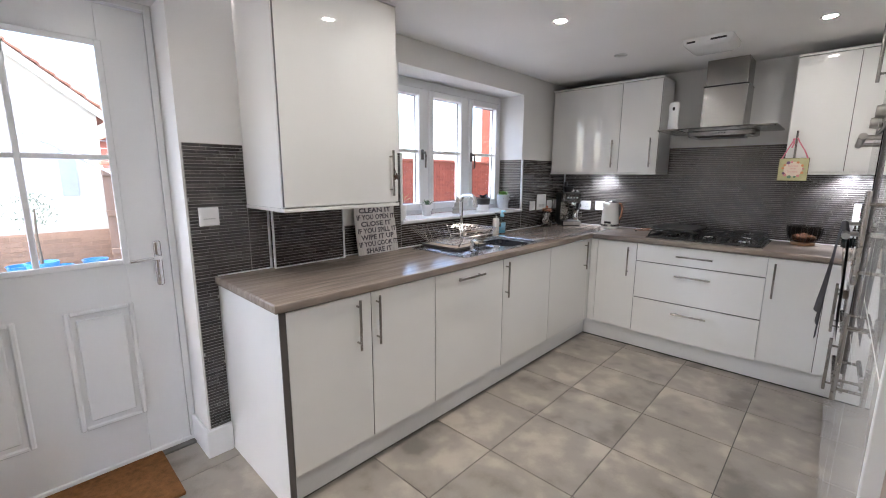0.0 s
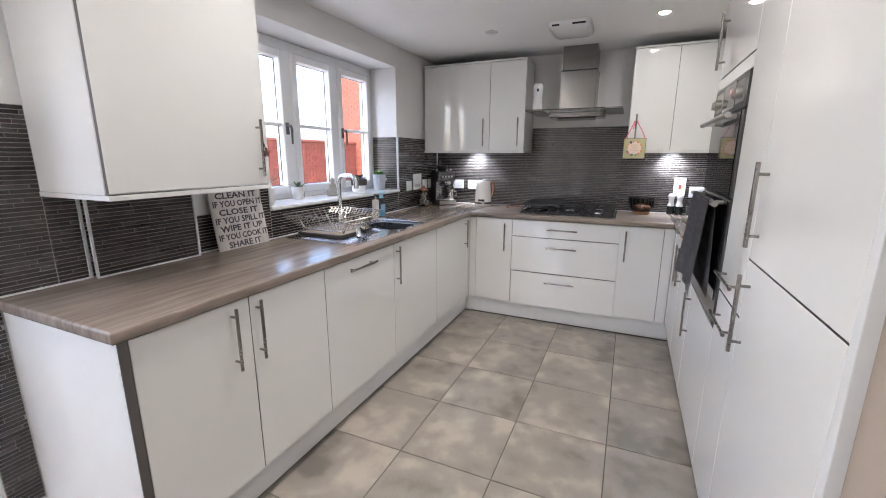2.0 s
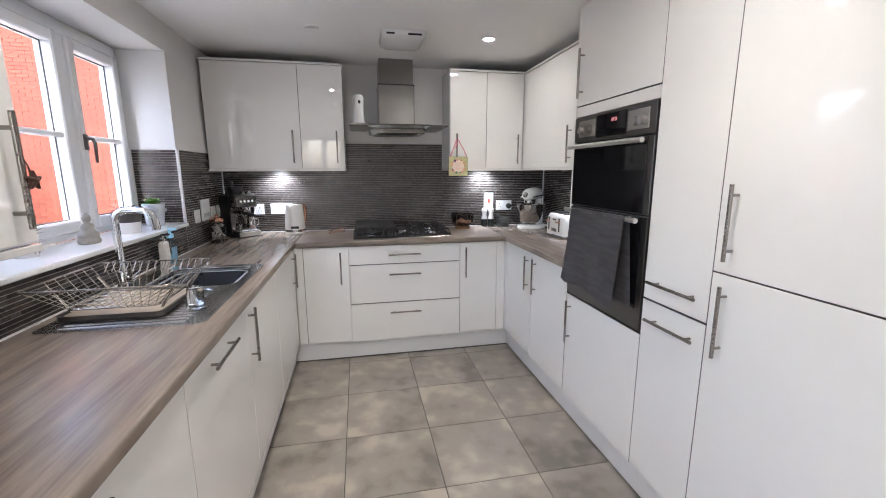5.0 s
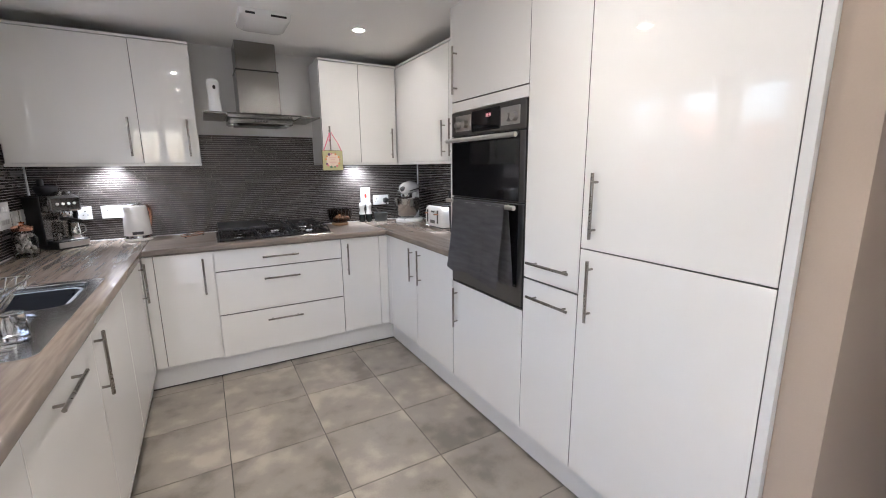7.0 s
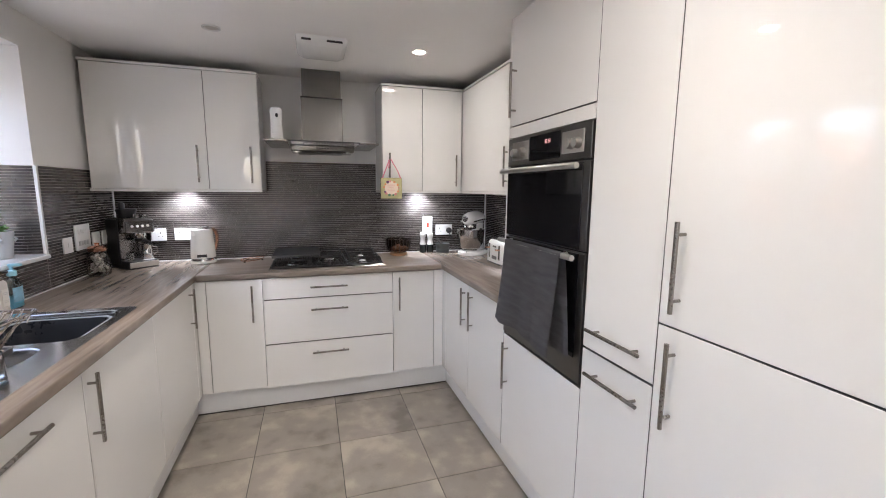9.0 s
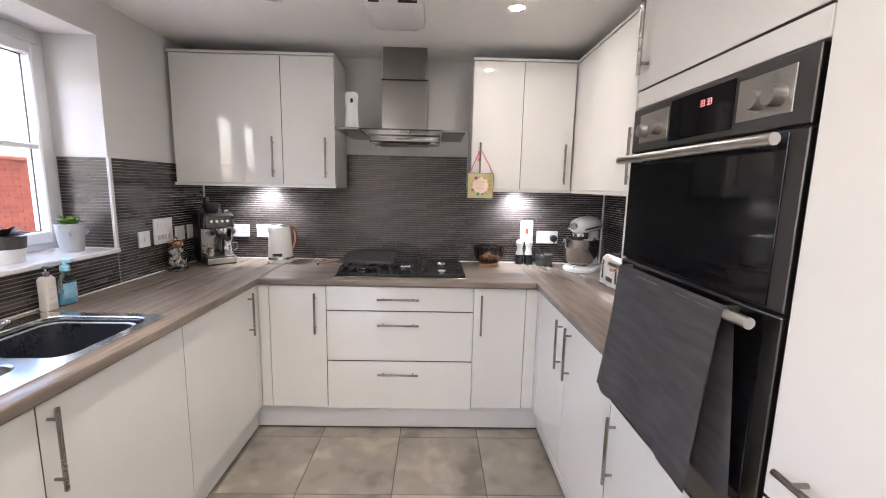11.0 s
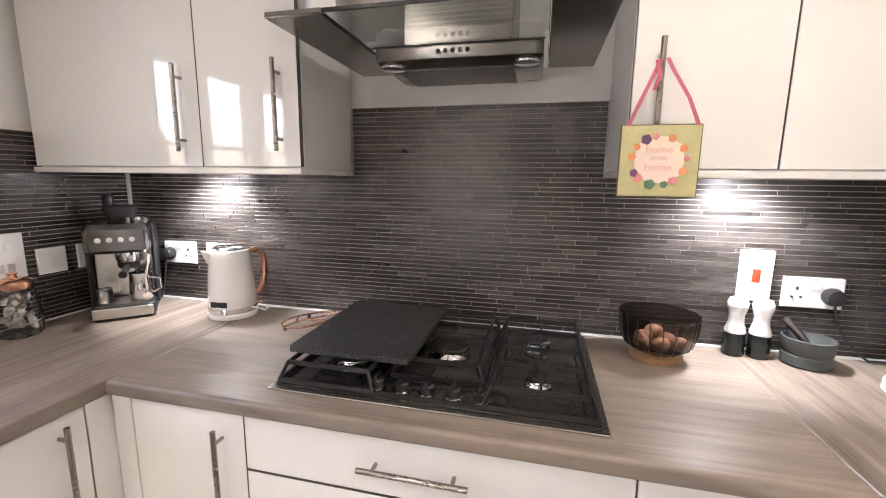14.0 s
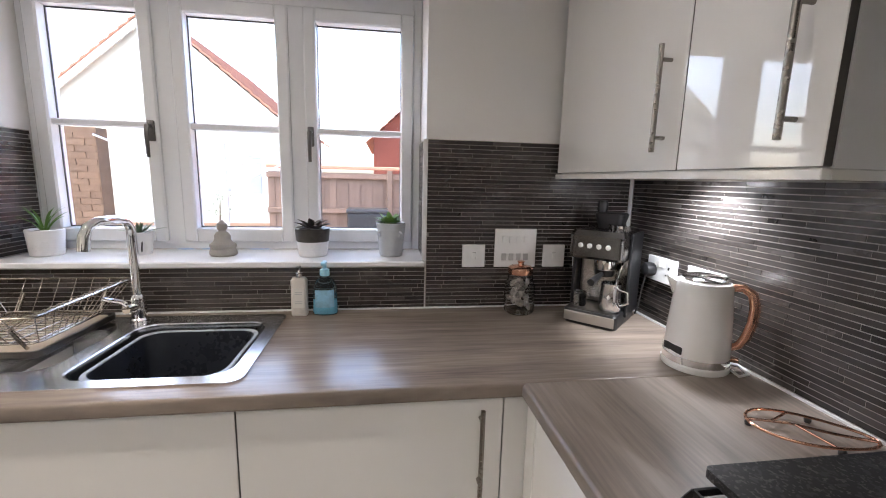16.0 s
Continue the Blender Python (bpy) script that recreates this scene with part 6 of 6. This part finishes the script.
def tiled_slope(bm, x0, x1, ya, za, yb, zb, nx=10, ns=14):
    """Overlapping roof tiles between two horizontal lines along x, as slightly lifted slabs."""
    for i in range(ns):
        for j in range(nx):
            s0, s1 = i / ns, (i + 1.15) / ns
            a, b = x0 + (x1 - x0) * j / nx + 0.006, x0 + (x1 - x0) * (j + 1) / nx - 0.006
            p0, p1 = Vector((0, ya + (yb - ya) * s0, za + (zb - za) * s0)), Vector((0, ya + (yb - ya) * s1, za + (zb - za) * s1))
            vs = [bm.verts.new((x, p.y, p.z + dz)) for p, dz in ((p0, 0.07), (p1, 0.03)) for x in (a, b)]
            vs += [bm.verts.new((x, p.y, p.z + dz)) for p, dz in ((p0, 0.03), (p1, 0.0)) for x in (a, b)]
            for f in ((0, 1, 3, 2), (4, 6, 7, 5), (0, 4, 5, 1), (2, 3, 7, 6), (0, 2, 6, 4), (1, 5, 7, 3)):
                bm.faces.new([vs[q] for q in f])
    return bm


BUFF = material("buff_brick", (0.30, 0.19, 0.125), 0.85, vary=0.25, scale=8, fine=90, bump=0.3, per_piece=0.7, spec=0.2)
ga = thing("garage", "cream rendered garage gable with clay tile roof", "garage", (-10.7, -1.0, -0.16))
GY0, GY1, GA0, GZ, GP = -2.81, 1.15, -0.83, 2.42, 4.05
part("wall", prism(-14.0, -8.7, [(GY0, -0.16), (GY1, -0.16), (GY1, GZ), (GA0, GP), (GY0, GZ)]), RENDER, ga)
part("plinth", box(-14.02, -8.665, GY0 - 0.03, GY1 + 0.03, -0.16, 0.50), BUFF, ga, "brick plinth")
brickwork(ga, "x", -8.665, GY0 - 0.03, GY1 + 0.03, -0.12, 0.50, 1, BUFF)
bm = tiled_slope(bmesh.new(), -14.1, -8.6, GY1 + 0.22, GZ - 0.17, GA0, GP + 0.02, 22, 14)
tiled_slope(bm, -14.1, -8.6, GY0 - 0.22, GZ - 0.17, GA0, GP + 0.02, 22, 14)
part("roof", bm, ROOFT, ga, "clay tile roof")
part("bargeboard", loft([[(-8.62, y, z) for y, z in ((GY1 + 0.2, GZ - 0.17), (GA0, GP), (GA0, GP - 0.14), (GY1 + 0.2, GZ - 0.31))], [(-8.59, y, z) for y, z in ((GY1 + 0.2, GZ - 0.17), (GA0, GP), (GA0, GP - 0.14), (GY1 + 0.2, GZ - 0.31))]]), RENDER, ga)
part("bargeboard", loft([[(-8.62, y, z) for y, z in ((GY0 - 0.2, GZ - 0.17), (GA0, GP), (GA0, GP - 0.14), (GY0 - 0.2, GZ - 0.31))], [(-8.59, y, z) for y, z in ((GY0 - 0.2, GZ - 0.17), (GA0, GP), (GA0, GP - 0.14), (GY0 - 0.2, GZ - 0.31))]]), RENDER, ga)
part("air_brick", box(-8.70, -8.69, 0.62, 0.82, 1.05, 1.75), material("grey_louvre", (0.30, 0.32, 0.33), 0.6), ga, "grey slatted vent")
wg = thing("neighbour_house", "red brick house wall facing the kitchen window", "house", (-5.8, 13.0, -0.16))
part("wall", box(-8.75, -2.9, 11.0, 16.0, -0.16, 6.4), MORTAR, wg)
brickwork(wg, "y", 11.0, -8.75, -2.9, -0.12, 6.35, -1)
part("roof", box(-8.95, -2.7, 10.75, 16.2, 6.4, 6.55), ROOFT, wg, "roof edge")
gw = thing("garden_wall", "red brick garden wall with coping", "garden wall", (-8.2, 8.0, -0.16))
part("wall", box(-8.33, -8.115, 4.2, 13.0, -0.16, 1.72), MORTAR, gw)
brickwork(gw, "x", -8.115, 4.2, 13.0, -0.12, 1.70, 1)
part("coping", box(-8.38, -8.06, 4.2, 13.0, 1.72, 1.80, 0.02), MORTAR, gw, "coping course")
fe = thing("fence", "weathered timber panel fence", "fence", (-8.2, 2.6, -0.16))
for k in range(30):
    y = 1.06 + 0.104 * k
    part("board", box(-8.22 - 0.012 * (k % 2), -8.20 - 0.012 * (k % 2), y, y + 0.110, -0.13, 1.46), FENCEW, fe)
for y in (1.75, 3.1, 4.12):
    part("post", box(-8.20, -8.10, y, y + 0.10, -0.16, 1.52, 0.01), FENCEW, fe)
for z in (0.15, 0.75, 1.36):
    part("rail", box(-8.20, -8.14, 1.05, 4.2, z, z + 0.09, 0.006), FENCEW, fe)
part("capping", box(-8.25, -8.12, 1.05, 4.2, 1.521, 1.58, 0.01), ROOFT, fe, "red-brown capping")
hs2 = thing("neighbour_house", "red brick neighbouring house beyond the fence", "house", (-17, 6, -0.16))
part("wall", prism(-22, -15.0, [(2.7, -0.16), (5.9, -0.16), (5.9, 2.72), (4.3, 4.2), (2.7, 2.72)]), BRICK, hs2)
bm = tiled_slope(bmesh.new(), -22.2, -14.8, 2.45, 2.50, 4.3, 4.22, 20, 8)
tiled_slope(bm, -22.2, -14.8, 6.15, 2.50, 4.3, 4.22, 20, 8)
part("roof", bm, ROOFT, hs2, "clay tile roof")
hs3 = thing("neighbour_house", "low terrace with a pantiled roof beyond the garden wall", "house", (-20, 9.4, -0.16))
part("wall", box(-23.8, -17.2, 6.6, 11.8, -0.16, 1.7), BRICK, hs3)
part("gable", loft([[(x, y, z) for x, z in ((-23.8, 1.7), (-17.2, 1.7), (-20.5, 3.0))] for y in (6.6, 11.8)]), BRICK, hs3)
bm = bmesh.new()
for i in range(11):
    for j in range(22):
        a, b = 6.35 + 0.255 * j, 6.35 + 0.255 * (j + 1) - 0.012
        x0, z0, x1, z1 = -16.9 - 0.335 * i, 1.60 + 0.136 * i, -16.9 - 0.335 * (i + 1.2), 1.60 + 0.136 * (i + 1.2)
        vs = [bm.verts.new(q) for q in ((x0, a, z0 + 0.09), (x0, b, z0 + 0.09), (x1, b, z1 + 0.02), (x1, a, z1 + 0.02), (x0, a, z0), (x0, b, z0), (x1, b, z1 - 0.04), (x1, a, z1 - 0.04))]
        for f in ((0, 1, 2, 3), (7, 6, 5, 4), (0, 4, 5, 1), (1, 5, 6, 2), (2, 6, 7, 3), (3, 7, 4, 0)):
            bm.faces.new([vs[q] for q in f])
part("roof", bm, ROOFT, hs3, "pantiled roof slope")
part("ridge", tube([(-20.6, 6.35, 3.10), (-20.6, 11.95, 3.10)], 0.11, 10), ROOFT, hs3)
part("chimney", box(-20.9, -20.3, 7.2, 7.8, 2.9, 3.9), BRICK, hs3)
hs4 = thing("neighbour_house", "pale rendered house gable beyond the terrace", "house", (-22, 14.2, -0.16))
part("wall", box(-25, -19.5, 12.3, 16.5, -0.16, 2.9), RENDER, hs4)
part("gable", loft([[(x, y, z) for y, z in ((12.3, 2.9), (16.5, 2.9), (14.4, 4.2))] for x in (-25, -19.5)]), RENDER, hs4)
part("roof", tiled_slope(tiled_slope(bmesh.new(), -25.2, -19.3, 12.1, 2.78, 14.4, 4.22, 16, 8), -25.2, -19.3, 16.7, 2.78, 14.4, 4.22, 16, 8), ROOFT, hs4, "clay tile roof")
pr = thing("brick_pier", "narrow brown brick pier in the garden", "pier", (-6.1, -0.39, -0.16))
BROWNB = material("brown_brick", (0.15, 0.095, 0.06), 0.9, vary=0.3, scale=8, fine=90, bump=0.3, per_piece=0.6, spec=0.2)
part("core", box(-6.2, -6.0, -0.56, -0.22, -0.16, 1.88), BROWNB, pr)
brickwork(pr, "x", -6.0, -0.56, -0.22, -0.12, 1.86, 1, BROWNB)
ra = thing("rotary_airer", "grey metal rotary washing line, folded out", "washing line", (-6.0, 1.15, -0.16))
ALU = material("dull_aluminium", (0.52, 0.53, 0.54), 0.45, 0.9, vary=0.1)
part("pole", tube([(-6.0, 1.15, -0.16), (-6.0, 1.15, 1.85)], 0.02, 12), ALU, ra, smooth=True)
part("hub", lathe([(0.05, 0), (0.055, 0.03), (0.03, 0.09)], (-6.0, 1.15, 1.18), 16), ALU, ra)
for k in range(4):
    a = radians(35 + 90 * k)
    part("arm", tube([(-6.0, 1.15, 1.22), (-6.0 + 1.2 * math.cos(a), 1.15 + 1.2 * math.sin(a), 1.75)], 0.010, 8), ALU, ra)
for r in (0.5, 0.8, 1.1):
    part("line", tube([(-6.0 + r * math.cos(radians(35 + 90 * k)), 1.15 + r * math.sin(radians(35 + 90 * k)), 1.22 + 0.44 * r) for k in range(4)], 0.003, 5, closed=True), ALU, ra)
BLUE = material("blue_glaze", (0.05, 0.20, 0.42), 0.3, vary=0.15)
for x, y, r in ((-8.3, 0.05, 0.17), (-8.25, 0.45, 0.14), (-8.3, 0.85, 0.16), (-8.3, -0.4, 0.15)):
    t2 = thing("flower_pot", "blue glazed flower pot beside the garage", "flower pot", (x, y, -0.16), group="blue pots")
    part("pot", lathe([(r * 0.7, 0), (r * 0.74, 0.02), (r, r * 1.5), (r * 1.05, r * 1.55), (r * 0.9, r * 1.55), (r * 0.85, r * 1.3), (0, r * 1.25)], (x, y, -0.16), 24), BLUE, t2, smooth=True)
sh = thing("small_tree", "small potted olive tree against the garage wall", "tree", (-8.2, 0.25, -0.16))
part("pot", lathe([(0.14, 0), (0.15, 0.02), (0.19, 0.3), (0.17, 0.3), (0.16, 0.26), (0, 0.25)], (-8.2, 0.25, -0.16), 20), BLUE, sh, smooth=True)
part("trunk", tube([(-8.2, 0.25, 0.08), (-8.19, 0.24, 0.5), (-8.2, 0.26, 0.9)], [0.022, 0.016, 0.009], 8), material("bark", (0.12, 0.09, 0.06), 0.9, vary=0.3), sh, smooth=True)
rng = random.Random(11)
bm = bmesh.new()
for k in range(260):
    a, e = rng.uniform(0, 6.28), rng.uniform(-1.2, 1.5)
    r = 0.30 * rng.random() ** 0.45
    blade(bm, (-8.2 + r * math.cos(a) * math.cos(e), 0.25 + 1.1 * r * math.sin(a) * math.cos(e), 0.86 + 0.85 * r * math.sin(e)), rng.uniform(0, 6.28), rng.uniform(-0.5, 1), 0.07, 0.012, 0.5, 2, 0.1)
tagged(part("crown", bm, material("olive_leaf", (0.10, 0.13, 0.07), 0.6, vary=0.3, per_piece=0.6), sh, "grey-green leaves"), kind="stuff")
bn = thing("storage_box", "dark grey plastic storage box by the fence", "storage box", (-7.75, 2.75, -0.16))
part("body", box(-8.0, -7.55, 2.45, 3.1, -0.16, 0.80, 0.02, 2), BLACKP, bn)
part("lid", box(-8.02, -7.53, 2.43, 3.12, 0.80, 0.87, 0.02, 2), BLACKP, bn)

# ---- tile pieces of walls and floor ----
UNIT = {}


def unit_piece(axis):
    """A strip of unit size with an open back, its front towards the room."""
    if axis not in UNIT:
        bm = bmesh.new()
        bmesh.ops.create_cube(bm, size=1)
        UNIT[axis] = mesh_of("strip", bm, TILE)
    return UNIT[axis]


def strips(wall, axis, at, u0, u1, z0, z1, out, pieces=None, name="splashback_strips", depth=0.0013, holes=()):
    """Rows of thin strip tiles on a wall plane; pieces: a stretch (u0, u1, z0, z1) in which each strip is an object."""
    rng = random.Random(int(1000 * (u0 + 3 * z0 + 7 * at)) + 5)
    pitch, gap, joint = 0.0150, 0.0026, 0.0018
    rows = max(1, int(round((z1 - z0) / pitch)))
    pitch = (z1 - z0) / rows
    verts, faces, count = [], [], 0
    for r in range(rows):
        za, zb = z0 + r * pitch + gap / 2, z0 + (r + 1) * pitch - gap / 2
        u = u0 - rng.uniform(0, 0.12)
        while u < u1:
            ln = rng.choice((0.098, 0.12, 0.148, 0.2, 0.2, 0.26))
            a, b = max(u, u0) + joint / 2, min(u + ln, u1) - joint / 2
            u += ln
            if b - a < 0.006:
                continue
            d = depth + rng.uniform(-0.0004, 0.0006)
            lo, hi = (at, at + out * d) if out > 0 else (at + out * d, at)
            if pieces and count < 300 and pieces[0] <= (a + b) / 2 <= pieces[1] and pieces[2] <= za <= pieces[3]:
                ob = new("strip_tile", unit_piece(axis))
                if axis == "y":
                    ob.location, ob.scale = ((a + b) / 2, (lo + hi) / 2, (za + zb) / 2), (b - a, hi - lo, zb - za)
                else:
                    ob.location, ob.scale = ((lo + hi) / 2, (a + b) / 2, (za + zb) / 2), (hi - lo, b - a, zb - za)
                ob.parent = wall
                count += 1
                continue
            k = len(verts)
            if axis == "y":
                verts += [(x, y, z) for y in (lo, hi) for x, z in ((a, za), (b, za), (b, zb), (a, zb))]
            else:
                verts += [(x, y, z) for x in (lo, hi) for y, z in ((a, za), (b, za), (b, zb), (a, zb))]
            faces += [(k, k + 1, k + 2, k + 3), (k + 7, k + 6, k + 5, k + 4), (k, k + 4, k + 5, k + 1), (k + 1, k + 5, k + 6, k + 2), (k + 2, k + 6, k + 7, k + 3), (k + 3, k + 7, k + 4, k)]
    me = bpy.data.meshes.new(name)
    me.from_pydata(verts, [], faces)
    bm = bmesh.new()
    bm.from_mesh(me)
    bmesh.ops.recalc_face_normals(bm, faces=bm.faces)
    bm.to_mesh(me)
    bm.free()
    me.materials.append(TILE)
    ob = new(name, me)
    ob.parent = wall
    return tagged(ob, "dark slate-grey thin strip tiles with pale grout", kind="stuff")


def bed(wall, *b):
    ob = new("grout_bed", mesh_of("grout_bed", box(*b), GROUT))
    ob.parent = wall
    return ob


ST = 1.525  # top of the window wall tiles
bed(wall_north, W, E, N - 0.007, N - 0.001, WT - 0.01, 1.42)
bed(wall_north, -1.134, -0.325, N - 0.007, N - 0.001, 1.4205, 1.622)
strips(wall_north, "y", N - 0.007, -2.09, 0.62, WT + 0.004, 1.40, -1, (-1.05, -0.40, 1.02, 1.40))
strips(wall_north, "y", N - 0.007, -1.132, -0.327, 1.40, 1.620, -1)
for wx, y0, y1, z0, z1 in ((W2, 0.565, 0.66, 0.15, WT), (W2, 0.565, 0.822, WT, ST), (W2, 0.822, 0.93, WT, 1.25), (W2, 1.342, YL - 0.062, WT, 1.088), (W2, 1.46, YL - 0.062, 1.088, ST), (W, YL - 0.06, YL, WT, ST), (W, YL, YR, WT, ZS - 0.024), (W, YR + 0.004, 3.995, WT, ST)):
    bed(wall_west, wx + 0.001, wx + 0.006, y0, y1, z0, z1)
    strips(wall_west, "x", wx + 0.006, y0 + 0.001, y1 - 0.001, z0 + 0.001, z1 - 0.001, 1)
bed(wall_east, E - 0.007, E - 0.001, 2.44, 3.999, WT, 1.42)
strips(wall_east, "x", E - 0.007, 2.44, 3.995, WT + 0.004, 1.40, -1)
# window reveals, tiled up to the same height
for y, o in ((YR, -1), (YL, 1)):
    bed(wall_west, WX + 0.085, W, min(y, y + o * 0.005), max(y, y + o * 0.005), ZS, ST)
    strips(wall_west, "y", y + o * 0.005, WX + 0.087, W, ZS + 0.003, ST - 0.002, o)
# boxed-in pipe
BX = -2.100
bx = structure("pipe_boxing", box(W2 + 0.001, BX, 0.930, 1.342, WT, 1.245), GROUT, "tiled pipe boxing below the boiler cabinet", "boxing")
strips(bx, "x", BX, 0.932, 1.340, WT + 0.004, 1.225, 1)
strips(bx, "y", 0.930, W2 + 0.008, BX - 0.002, WT + 0.004, 1.225, -1)
# white tile trims
bm = box(BX + 0.001, BX + 0.009, 0.923, 0.932, WT + 0.004, 1.227)
box(BX + 0.001, BX + 0.009, 1.338, 1.347, WT + 0.004, 1.227, bm=bm)
box(W2 + 0.005, W2 + 0.014, 0.915, 0.9245, WT + 0.004, 1.227, bm=bm)
box(W + 0.001, W + 0.014, YR - 0.012, YR + 0.004, ZS + 0.001, ST, bm=bm)
box(W + 0.001, W + 0.014, YL - 0.004, YL + 0.012, ZS + 0.001, ST, bm=bm)
box(W + 0.002, W + 0.014, 3.984, 3.996, WT + 0.004, 1.41, bm=bm)
box(E - 0.016, E - 0.008, 3.984, 3.996, WT + 0.004, 1.41, bm=bm)
box(-1.132, -0.327, N - 0.014, N - 0.002, 1.621, 1.627, bm=bm)
structure("trim", bm, TRIMW, "thin white tile edge trims", "trim")

# floor tiles
FP = 0.4455
bm = bmesh.new()
bmesh.ops.create_cube(bm, size=1)
for v in bm.verts:
    v.co = (v.co.x * (FP - 0.0045), v.co.y * (FP - 0.0045), v.co.z * 0.01)
bmesh.ops.bevel(bm, geom=[e for e in bm.edges if all(v.co.z > 0 for v in e.verts)], offset=0.0012, segments=1, affect="EDGES")
floor_tile = mesh_of("floor_tile", bm, FLOORT)
for i in range(-3, 6):
    for j in range(-8, 4):
        x, y = -0.715 + FP * (i - 0.5), 2.452 + FP * (j - 0.5)
        if x - FP / 2 > 1.5 or x + FP / 2 < WX or y + FP / 2 < S or y - FP / 2 > 3.6:
            continue
        ob = new("floor_tile", floor_tile)
        ob.location, ob.parent = (x, y, -0.005), floor
        ob.rotation_euler = (0, 0, radians(random.choice((0, 90, 180, 270))))
